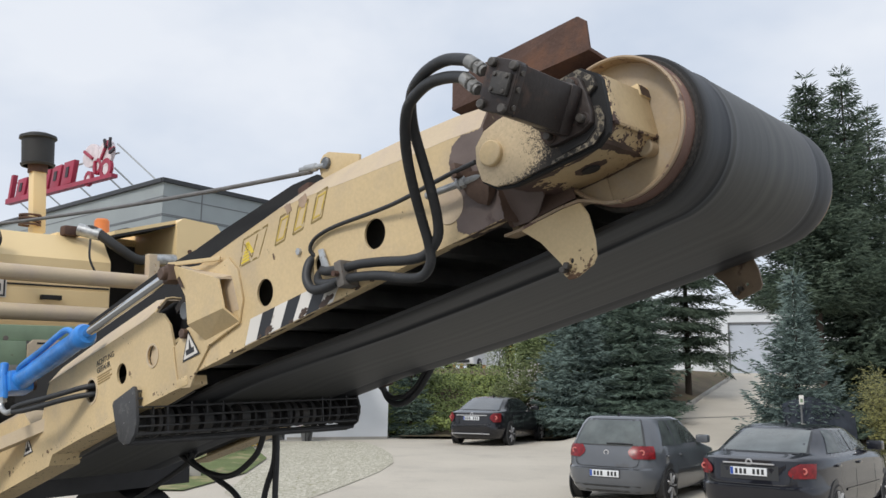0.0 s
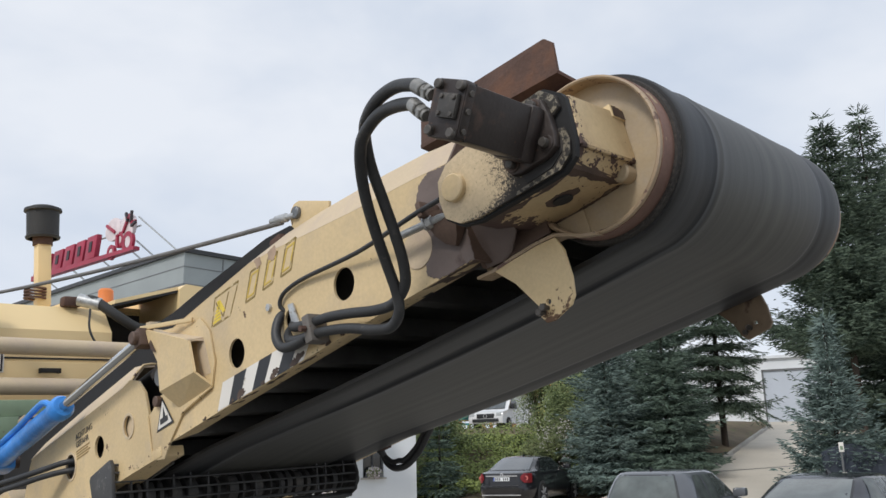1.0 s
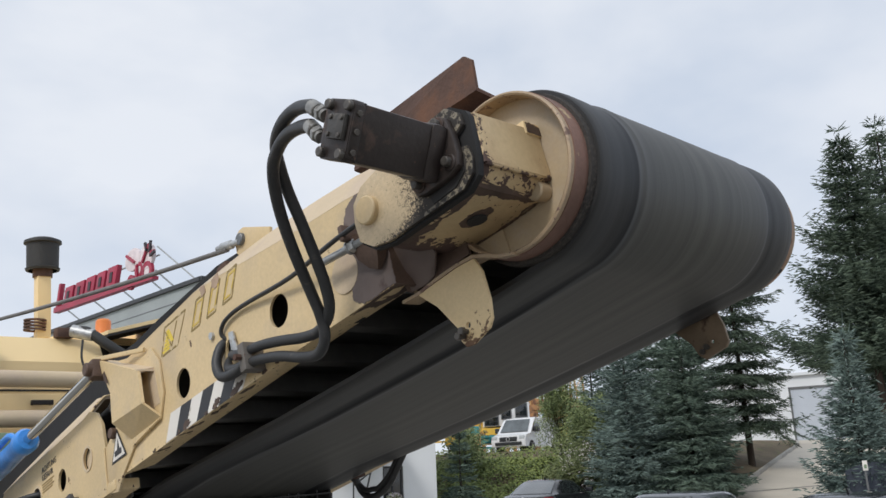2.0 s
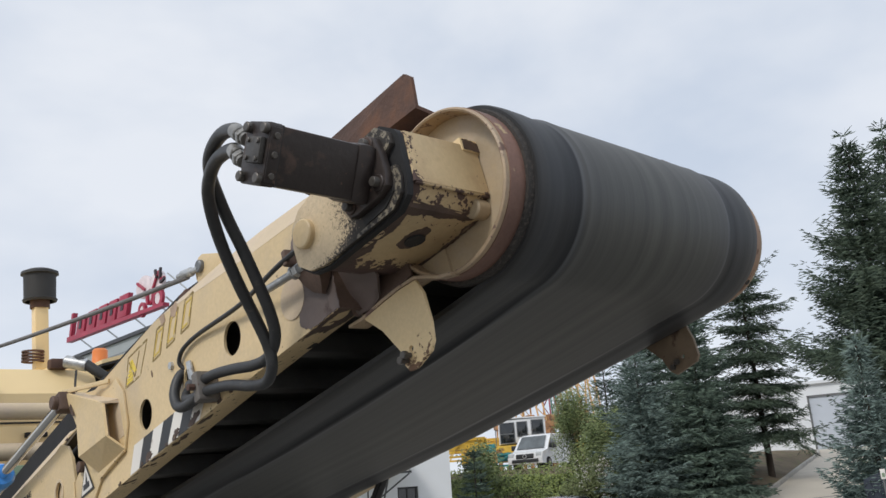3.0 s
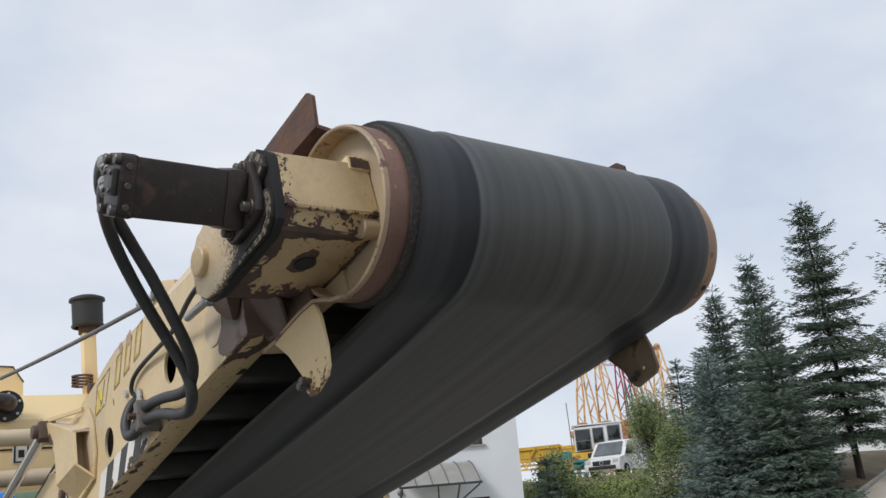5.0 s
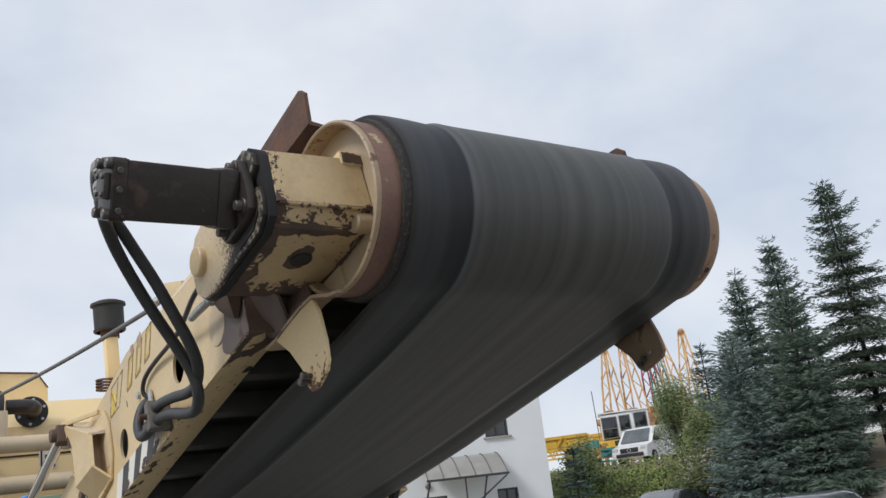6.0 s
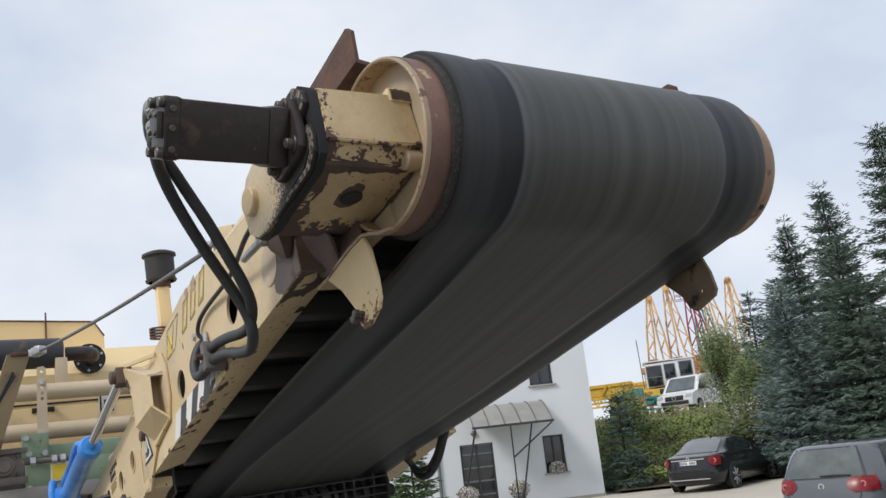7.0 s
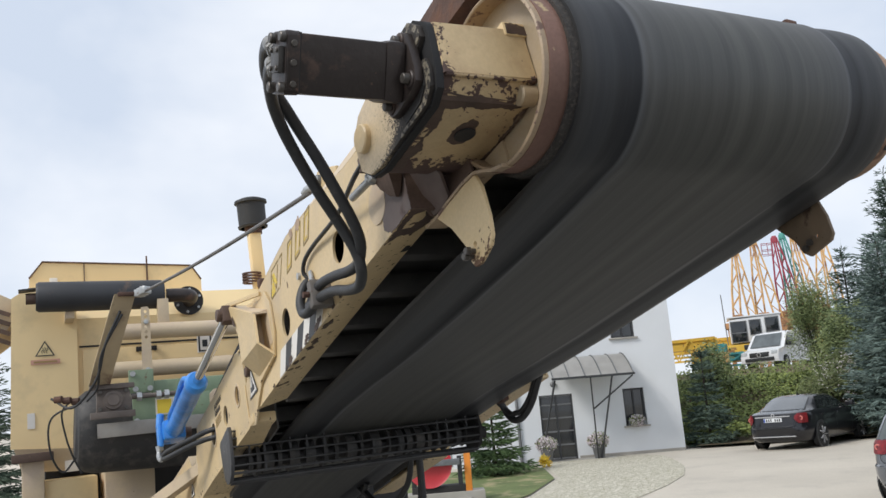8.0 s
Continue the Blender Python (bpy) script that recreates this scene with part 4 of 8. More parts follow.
    # cable lug
    lug = part("cable_lug", prism([(-0.245, 0.30), (-0.272, 0.340), (-0.274, 0.372), (-0.262, 0.396), (-0.240, 0.408), (-0.212, 0.406), (-0.062, 0.326), (-0.075, 0.29)], 0.052, 0.064, 0.003), m_cream, conv)
    part("shackle_pin", rod((-0.228, 0.038, 0.368), (-0.228, 0.085, 0.368), 0.021, 20, 0.003), m_greysteel, lug)
    part("cable_socket", lathe([(0, 0.0), (0, 0.010), (0.040, 0.010), (0.044, 0.0155), (0.095, 0.0155), (0.10, 0.0105), (0.125, 0.010), (0.125, 0.0)], (-0.235, 0.045, 0.362), CABLE_FOOT, 14), m_zinc, lug)
    part("rubber_tab", box(-0.40, -0.33, 0.04, 0.09, 0.25, 0.345, 0.012), m_rust, conv)
    # hazard stripes
    tl, tr, bl, br = Vector((-0.712, -0.064)), Vector((-0.160, -0.076)), Vector((-0.768, -0.148)), Vector((-0.240, -0.150))
    for i in range(7):
        a, b = i / 7, (i + 1) / 7
        q = [tl.lerp(tr, a), tl.lerp(tr, b), bl.lerp(br, b), bl.lerp(br, a)]
        part("hazard_stripe", skewed(prism([(p.x, p.y) for p in q], -0.0222, -0.0205)), m_white_paint if i % 2 == 0 else m_black_paint, conv, "scuffed white stripe" if i % 2 == 0 else "scuffed black stripe")
    rnd = random.Random(31)
    for x, rx, rz in ((-0.265, 0.046, 0.020), (-0.40, 0.036, 0.017), (-0.47, 0.018, 0.009), (-0.60, 0.036, 0.016), (-0.67, 0.014, 0.008), (-0.10, 0.020, 0.008), (-0.03, 0.010, 0.006), (-0.86, 0.012, 0.006)):
        z = -0.149
        for k in range(3):
            cx, cz = x + rnd.uniform(-0.6, 0.6) * rx, z + rnd.uniform(0.1, 1.0) * rz
            part("paint_chip", skewed(prism([(cx + rx * rnd.uniform(0.2, 0.7) * math.cos(a), max(-0.151, cz + rz * rnd.uniform(0.25, 0.9) * math.sin(a))) for a in [0.57 * i for i in range(11)]], -0.0232 - 0.0003 * k, -0.0215)), m_chip, conv)
        if x < -0.2:
            for k in range(2):
                cx, cy = x + rnd.uniform(-0.7, 0.7) * rx, -0.004 + 0.02 * k + rnd.uniform(-0.008, 0.008)
                rim_ = [(cx + rx * rnd.uniform(0.25, 0.8) * math.cos(a), cy + 0.016 * rnd.uniform(0.3, 1.0) * math.sin(a)) for a in [0.57 * i for i in range(11)]]
                part("paint_chip", skewed(loft([[(px, max(-0.0203, py), zz_ + 0.27 * (max(-0.0203, py) + 0.0205)) for px, py in rim_] for zz_ in (-0.1532 - 0.0003 * k, -0.1505)])), m_chip, conv)
    for k, (outline, lift_) in enumerate((([(-0.335, 0.255), (-0.29, 0.262), (-0.285, 0.235), (-0.305, 0.215), (-0.335, 0.225)], 0.0), ([(-0.42, 0.262), (-0.385, 0.264), (-0.38, 0.235), (-0.405, 0.228)], 0.0), ([(0.30, -0.055), (0.318, -0.05), (0.322, -0.072), (0.306, -0.078)], 0.0))):
        part("worn_patch", skewed(prism(ragged(outline, 0.006, 20 + k), -0.0216, -0.0204)), m_stain, conv, "pinkish brown scuff in the paint")
    # maker's mark drawn as plain outlined shapes
    def bar(a, b, wdt, m, nm="mark_stroke"):
        part(nm, skewed(prism([(a[0] - 0.0, a[1] + wdt / 2), (b[0], b[1] + wdt / 2), (b[0], b[1] - wdt / 2), (a[0], a[1] - wdt / 2)] if abs(b[0] - a[0]) > abs(b[1] - a[1]) else [(a[0] - wdt / 2, a[1]), (b[0] - wdt / 2, b[1]), (b[0] + wdt / 2, b[1]), (a[0] + wdt / 2, a[1])], -0.0212, -0.0195)), m, conv)

    for i in range(6):
        z = 0.155 + i * 0.011
        bar((-0.725 + i * 0.009, z), (-0.672 + i * 0.002, z), 0.008, m_yellow_paint)
    for a, b in (((-0.738, 0.146), (-0.692, 0.238)), ((-0.692, 0.238), (-0.53, 0.236)), ((-0.738, 0.146), (-0.61, 0.142)), ((-0.61, 0.142), (-0.53, 0.236)), ((-0.69, 0.22), (-0.655, 0.155)), ((-0.655, 0.155), (-0.60, 0.225))):
        bar(a, b, 0.006, m_mark)
    bar((-0.672, 0.22), (-0.645, 0.17), 0.02, m_yellow_paint)
    for x0 in (-0.505, -0.395, -0.285):
        for k in (0.0, 0.012):
            q = [(x0 + k, 0.146 + k), (x0 + 0.055 + k * 0.4, 0.234 - k), (x0 + 0.115 - k, 0.234 - k), (x0 + 0.06 - k * 0.4, 0.146 + k)]
            for a, b in zip(q, q[1:] + q[:1]):
                bar(a, b, 0.0065, m_yellow_worn if k else m_mark)
    # warning triangle and lettering on the lower length
    for cx, cz, s in ((-1.075, -0.050, 1.0), (-2.71, -0.09, 0.9)):
        y = -0.0535 if cx > -1.2 else -0.0515
        tri = part("warning_sticker", prism([(cx - 0.066 * s, cz - 0.046 * s), (cx + 0.066 * s, cz - 0.046 * s), (cx, cz + 0.068 * s)], y - 0.001, y), m_black_paint, conv, "black-edged warning triangle")
        part("sticker_field", prism([(cx - 0.054 * s, cz - 0.039 * s), (cx + 0.054 * s, cz - 0.039 * s), (cx, cz + 0.054 * s)], y - 0.002, y - 0.0008), m_white_paint, tri)
        part("sticker_mark", join(prism([(cx - 0.03 * s, cz - 0.028 * s), (cx + 0.03 * s, cz - 0.028 * s), (cx + 0.03 * s, cz - 0.008 * s), (cx - 0.03 * s, cz - 0.008 * s)], y - 0.003, y - 0.0018),
                                  prism([(cx - 0.006 * s, cz - 0.008 * s), (cx + 0.014 * s, cz - 0.008 * s), (cx + 0.004 * s, cz + 0.03 * s)], y - 0.003, y - 0.0018)), m_black_paint, tri)
    for txt, z in (("ACHTUNG", 0.095), ("GEFAHR", 0.062)):
        bm = letters(txt, 0.036, 0.0006)
        bm.transform(Matrix.Translation((-1.885, -0.0512, z)) @ pose(0, 0, 0, 90, 0, 0))
        part("lettering", bm, m_black_paint, conv, smooth=0)
    for i in range(4):
        part("small_print", box(-1.885, -1.745 - 0.02 * (i % 2), -0.0518, -0.0504, 0.044 - i * 0.011, 0.049 - i * 0.011), m_brown_line, conv)
    # side hoses through the lower opening
    for dz in (0.018, -0.02):
        part("side_hose", tube([(-1.92, 0.04, dz), (-1.95, -0.065, dz + 0.004), (-2.05, -0.13, dz * 0.8 + 0.006), (-2.18, -0.19, dz * 0.8 + 0.008), (-2.30, -0.222, dz * 0.8 + 0.018), (-2.40, -0.230, dz * 0.5 + 0.030)], 0.0125, 12, 6), m_hose, conv)
    # lift cylinder under blue film
    top_, bot = Vector((-1.035, -0.127, 0.230)), Vector((-2.56, -0.150, 0.198))
    ax_ = (bot - top_).normalized()
    cyl = part("lift_cylinder", lathe([(0, 0), (0, 0.042), (0.02, 0.053), (0.07, 0.050), (0.10, 0.043), (0.30, 0.046), (0.6, 0.043), (0.70, 0.046), (0.74, 0.052), (0.77, 0.050), (0.79, 0)], top_ + ax_ * 0.735, bot, 28), m_blue, conv, "cylinder wrapped in blue plastic film")
    part("piston_rod", rod(top_, top_ + ax_ * 0.9, 0.020, 24), m_chrome, cyl, "polished chrome piston rod")
    part("rod_eye", rod(top_ + Vector((0, -0.045, 0)), top_ + Vector((0, 0.045, 0)), 0.025, 20, 0.004), m_brown, cyl)
    off = Vector((0.0, -0.03, 0.052))
    part("oil_pipe", tube([top_ + ax_ * 0.82 + off * 0.6, top_ + ax_ * 0.86 + off * 1.1, top_ + ax_ * 0.95 + off * 1.15, top_ + ax_ * 1.15 + off * 1.0, top_ + ax_ * 1.38 + off * 0.95, top_ + ax_ * 1.44 + off * 0.7], 0.014, 10, 5), m_blue, cyl)
    part("cylinder_foot", join(box(-0.055, 0.075, -0.060, 0.060, -0.055, 0.055, 0.022, Matrix.Translation(bot)), box(-0.02, 0.05, -0.085, -0.055, -0.085, 0.035, 0.014, Matrix.Translation(bot)), rod(bot + Vector((0.02, -0.07, 0.02)), bot + Vector((0.02, -0.06, 0.10)), 0.020, 12, 0.004)), m_blue, cyl)
    part("clevis_pin", rod(bot + Vector((-0.03, 0.05, 0)), bot + Vector((-0.03, 0.10, 0)), 0.03, 16), m_brown, cyl)
    part("elbow", tube([bot + Vector((0.02, -0.07, -0.07)), bot + Vector((0.03, -0.085, -0.125)), bot + Vector((0.09, -0.085, -0.165)), bot + Vector((0.16, -0.08, -0.170))], 0.013, 10, 5), m_zinc, cyl)
    part("elbow_nut", rod(bot + Vector((0.022, -0.075, -0.10)), bot + Vector((0.026, -0.080, -0.072)), 0.021, 6), m_zinc, cyl)
    # return-roller cage below
    cage = part("end_guard", prism([(-1.70, -0.125), (-1.685, -0.112), (-1.50, -0.095), (-1.487, -0.12), (-1.50, -0.24), (-1.525, -0.29), (-1.575, -0.318), (-1.63, -0.312), (-1.67, -0.28), (-1.685, -0.22)], -0.082, -0.066, 0.003), m_guard, conv, "scratched grey rounded guard plate")
    part("far_guard", prism([(-1.70, -0.15), (-1.50, -0.14), (-1.487, -0.23), (-1.525, -0.30), (-1.60, -0.32), (-1.67, -0.29)], 1.11, 1.125, 0.003), m_dark, conv)
    for x, z, r in ((-1.492, -0.118, 0.0045), (-1.490, -0.150, 0.005), (-1.494, -0.185, 0.004), (-1.500, -0.225, 0.0045), (-1.512, -0.262, 0.004), (-1.528, -0.290, 0.006), (-1.57, -0.314, 0.008), (-1.62, -0.314, 0.006), (-1.66, -0.285, 0.006)):
        part("guard_bar", rod((x, -0.07, z), (x, 1.12, z), r, 8), m_guard_bar, conv)
    rnd = random.Random(8)
    y = 0.0
    while y < 1.08:
        w = rnd.choice((0.012, 0.018, 0.03, 0.045))
        rad = rnd.uniform(0.058, 0.074)
        part("roller_disc", lathe([(0, 0.03), (0, rad), (w, rad - rnd.uniform(0, 0.008)), (w, 0.03)], (-1.59, y, -0.228), (-1.59, 2, -0.228), 20), m_roll, conv)
        if rnd.random() < 0.35:
            za, zb = rnd.choice(((-0.150, -0.225), (-0.185, -0.262), (-0.225, -0.290), (-0.150, -0.290)))
            part("guard_strip", loft([[(-1.502 + (zz_ + 0.15) * 0.16, y + d, zz_) for d in (0, 0.008)] + [(-1.508 + (zz_ + 0.15) * 0.16, y + d, zz_) for d in (0.008, 0)] for zz_ in (za, (za + zb) / 2, zb)]), m_guard_bar, conv)
        y += w + rnd.uniform(0.012, 0.06)
    part("roller_shaft", rod((-1.59, -0.06, -0.235), (-1.59, 1.18, -0.235), 0.03, 16), m_dark, conv)
    part("cage_back", rod((-1.69, -0.06, -0.19), (-1.69, 1.18, -0.19), 0.008, 8), m_dark, conv)
    # rusty angle bars on the head
    for flip in (False, True):
        f = (lambda y: 1.238 - y) if flip else (lambda y: y)
        A, B, C, D = (0.864, 0.080, 0.290), (0.853, 0.079, 0.209), (0.335, 0.098, 0.300), (0.350, 0.115, 0.405)
        T = (0.842, 0.081, 0.318)
        dx = -0.012 if flip else 0.0
        dz = -0.020 if flip else 0.0
        q = [Vector((p[0] + dx, f(p[1]), p[2] + dz)) for p in (T, A, B, C, D)]
        nrm = Vector((0.0, 0.010, 0.003))
        bm = loft([q, [p + nrm for p in q]])
        bar_ = part("deflector_angle", bm, m_rust, conv, "rusty steel angle bar")
        q2 = [Vector((p[0] + dx, f(p[1]), p[2] + dz)) for p in ((0.853, 0.079, 0.217), (0.868, 0.150, 0.186), (0.36, 0.17, 0.268), (0.335, 0.098, 0.307))]
        part("angle_flange", loft([q2, [p - Vector((0.002, 0.0, 0.010)) for p in q2]]), m_rust, bar_)
    # hoses and lug on the far side
    part("far_lug", box(-1.36, -1.30, 1.15, 1.20, -0.165, -0.125, 0.008), m_rust, conv, "small rusty lug")
    for r, k in ((0.016, 0.0), (0.013, 0.028)):
        part("hanging_hose", tube([(-1.36 - k, 1.17, -0.13), (-1.375, 1.20, -0.18), (-1.365 + k, 1.21, -0.225), (-1.315 + k, 1.21, -0.262 + k), (-1.235, 1.21, -0.268 + k), (-1.14, 1.21, -0.235 + k), (-1.06, 1.21, -0.18 + k), (-1.0, 1.21, -0.135), (-0.96, 1.205, -0.09), (-0.93, 1.19, -0.02)], r, 12, 8), m_hose, conv)
    for pts in ([(-2.24, -0.12), (-2.268, -0.212), (-2.375, -0.301), (-2.626, -0.355), (-2.867, -0.296), (-3.08, -0.185), (-3.2, -0.1)], [(-3.1, -0.12), (-3.016, -0.212), (-2.80, -0.34), (-2.593, -0.484), (-2.46, -0.72), (-2.42, -1.1)],
                [(-2.13, -0.12), (-2.148, -0.223), (-2.194, -0.369), (-2.326, -0.53), (-2.45, -0.8), (-2.5, -1.15)], [(-2.11, -0.12), (-2.13, -0.22), (-2.17, -0.37), (-2.225, -0.547), (-2.28, -0.8), (-2.3, -1.15)], [(-3.0, -0.14), (-3.1, -0.19), (-3.34, -0.23), (-3.9, -0.30)]):
        part("hanging_hose", tube([(x, 1.05, z) for x, z in pts], 0.017, 12, 8), m_hose, conv)
    return conv


def belt_mat():
    m = mat("belt_rubber_worn", (0.034, 0.034, 0.032), 0.52, tone=0.22, tone_scale=2.2, grain=0.25, grain_scale=300, bump=0.05, bump_scale=120, stretch=(0.12, 1.0, 0.12))
    nt = m.node_tree
    b = nt.nodes["Principled BSDF"]
    b.inputs["IOR"].default_value = 1.55
    src = b.inputs["Base Color"].links[0].from_socket
    co = nt.nodes.new("ShaderNodeTexCoord")
    sep = nt.nodes.new("ShaderNodeSeparateXYZ")
    nt.links.new(co.outputs["Object"], sep.inputs["Vector"])
    # polished dark bands near both edges, dusty matt middle, painted highlight on each ridge
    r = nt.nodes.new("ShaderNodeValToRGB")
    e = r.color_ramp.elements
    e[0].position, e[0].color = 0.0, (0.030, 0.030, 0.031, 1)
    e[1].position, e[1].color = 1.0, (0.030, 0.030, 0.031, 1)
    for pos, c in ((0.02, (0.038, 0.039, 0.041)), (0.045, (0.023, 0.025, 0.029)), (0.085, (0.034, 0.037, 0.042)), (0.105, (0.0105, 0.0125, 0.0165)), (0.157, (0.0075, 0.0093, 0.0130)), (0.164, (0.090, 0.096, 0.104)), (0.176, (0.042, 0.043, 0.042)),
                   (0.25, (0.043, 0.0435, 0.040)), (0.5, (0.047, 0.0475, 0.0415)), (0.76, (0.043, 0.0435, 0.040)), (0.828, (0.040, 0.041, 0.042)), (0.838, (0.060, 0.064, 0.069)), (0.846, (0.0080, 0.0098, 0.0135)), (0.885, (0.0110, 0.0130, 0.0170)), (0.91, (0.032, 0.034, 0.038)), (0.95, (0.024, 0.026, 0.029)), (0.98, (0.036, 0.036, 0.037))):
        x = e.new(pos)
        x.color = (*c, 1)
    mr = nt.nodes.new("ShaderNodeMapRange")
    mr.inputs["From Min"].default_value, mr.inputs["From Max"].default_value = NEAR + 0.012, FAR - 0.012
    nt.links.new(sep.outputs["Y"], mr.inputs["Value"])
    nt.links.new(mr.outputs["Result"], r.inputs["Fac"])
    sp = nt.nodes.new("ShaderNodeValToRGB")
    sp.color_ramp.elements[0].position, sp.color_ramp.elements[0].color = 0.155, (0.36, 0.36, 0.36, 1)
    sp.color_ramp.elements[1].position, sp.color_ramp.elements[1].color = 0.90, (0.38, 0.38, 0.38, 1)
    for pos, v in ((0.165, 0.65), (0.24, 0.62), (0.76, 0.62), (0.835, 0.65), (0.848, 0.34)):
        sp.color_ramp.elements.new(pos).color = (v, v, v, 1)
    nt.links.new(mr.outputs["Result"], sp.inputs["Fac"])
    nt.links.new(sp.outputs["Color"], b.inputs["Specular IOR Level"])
    # fine running scratches
    w = nt.nodes.new("ShaderNodeTexNoise")
    w.noise_dimensions = "1D"
    w.inputs["Scale"].default_value, w.inputs["Detail"].default_value = 22.0, 9.0
    nt.links.new(sep.outputs["Y"], w.inputs["W"])
    k = nt.nodes.new("ShaderNodeMapRange")
    k.inputs["From Min"].default_value, k.inputs["From Max"].default_value = 0.3, 0.7
    k.inputs["To Min"].default_value, k.inputs["To Max"].default_value = 0.68, 1.32
    nt.links.new(w.outputs["Fac"], k.inputs["Value"])
    mul = nt.nodes.new("ShaderNodeMix")
    mul.data_type, mul.blend_type = "RGBA", "MULTIPLY"
    mul.inputs["Factor"].default_value = 1.0
    nt.links.new(r.outputs["Color"], mul.inputs["A"])
    nt.links.new(k.outputs["Result"], mul.inputs["B"])
    mix = nt.nodes.new("ShaderNodeMix")
    mix.data_type = "RGBA"
    mix.inputs["Factor"].default_value = 0.92
    nt.links.new(src, mix.inputs["A"])
    nt.links.new(mul.outputs["Result"], mix.inputs["B"])
    nt.links.new(mix.outputs["Result"], b.inputs["Base Color"])
    return m


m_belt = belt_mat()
m_console = mat("console_paint", (0.56, 0.42, 0.235), 0.5, spots=(0.080, 0.048, 0.040), spot_scale=22, spot_at=0.72, spot_soft=0.015, tone=0.2, tone_scale=3, dust=(0.40, 0.27, 0.15), dust_at=0.48, grain=0.12, grain_scale=90, bump=0.15, bump_scale=60,
                wear=(("Z", -0.104, 0.018, 0.16), ("Z", -0.124, 0.020, 0.17), ("Y", -0.108, 0.050, 0.24), ("Y", 0.118, 0.03, 0.10), ("X", 0.63, 0.10, 0.30)), chips=(80, 0.725))
m_cream_oily = mat("oily_cream_paint", (0.60, 0.475, 0.305), 0.42, spots=(0.036, 0.030, 0.026), spot_scale=150, spot_at=0.62, spot_soft=0.16, chips=(260, 0.71), tone=0.15, tone_scale=4, dust=(0.47, 0.38, 0.24), grain=0.2, grain_scale=110, bump=0.12, bump_scale=140, wear=(("X", 0.95, 0.26, 0.62), ("Z", -0.142, 0.035, 0.20)))
m_disc = mat("disc_paint", (0.43, 0.335, 0.215), 0.5, spots=(0.17, 0.105, 0.075), spot_scale=9, spot_at=0.64, spot_soft=0.06, tone=0.2, tone_scale=4, chips=(60, 0.72), dust=(0.40, 0.33, 0.25), dust_at=0.44, grain=0.1, bump=0.1)
m_oily = mat("oily_flaking_paint", (0.22, 0.19, 0.14), 0.5, spots=(0.030, 0.026, 0.023), spot_scale=70, spot_at=0.46, spot_soft=0.05, chips=(90, 0.6), tone=0.3, tone_scale=9, bump=0.3, bump_scale=70)
m_rim_worn = mat("chipped_rim_paint", (0.39, 0.285, 0.18), 0.5, spots=(0.16, 0.10, 0.08), spot_scale=18, spot_at=0.57, spot_soft=0.03, tone=0.2, tone_scale=6, dust=(0.36, 0.27, 0.20), dust_at=0.46, grain=0.15, bump=0.15, chips=(60, 0.64))
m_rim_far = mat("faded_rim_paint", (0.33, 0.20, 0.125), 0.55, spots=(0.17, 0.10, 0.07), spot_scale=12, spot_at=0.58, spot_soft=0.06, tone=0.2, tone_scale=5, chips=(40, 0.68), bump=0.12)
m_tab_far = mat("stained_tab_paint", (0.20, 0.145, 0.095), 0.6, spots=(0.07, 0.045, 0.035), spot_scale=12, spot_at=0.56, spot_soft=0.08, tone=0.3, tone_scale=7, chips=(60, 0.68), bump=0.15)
m_tab = mat("worn_tab_paint", CREAM, 0.5, spots=(0.15, 0.085, 0.05), spot_scale=20, spot_at=0.70, spot_soft=0.03, tone=0.12, dust=(0.50, 0.38, 0.23), grain=0.12, bump=0.12, wear=(("Z", -0.345, 0.055, 0.20), ("Z", -0.37, 0.012, 0.15)), chips=(60, 0.73))
conveyor = build_conveyor()
# ---------------------------------------------------------------- milling machine behind the conveyor


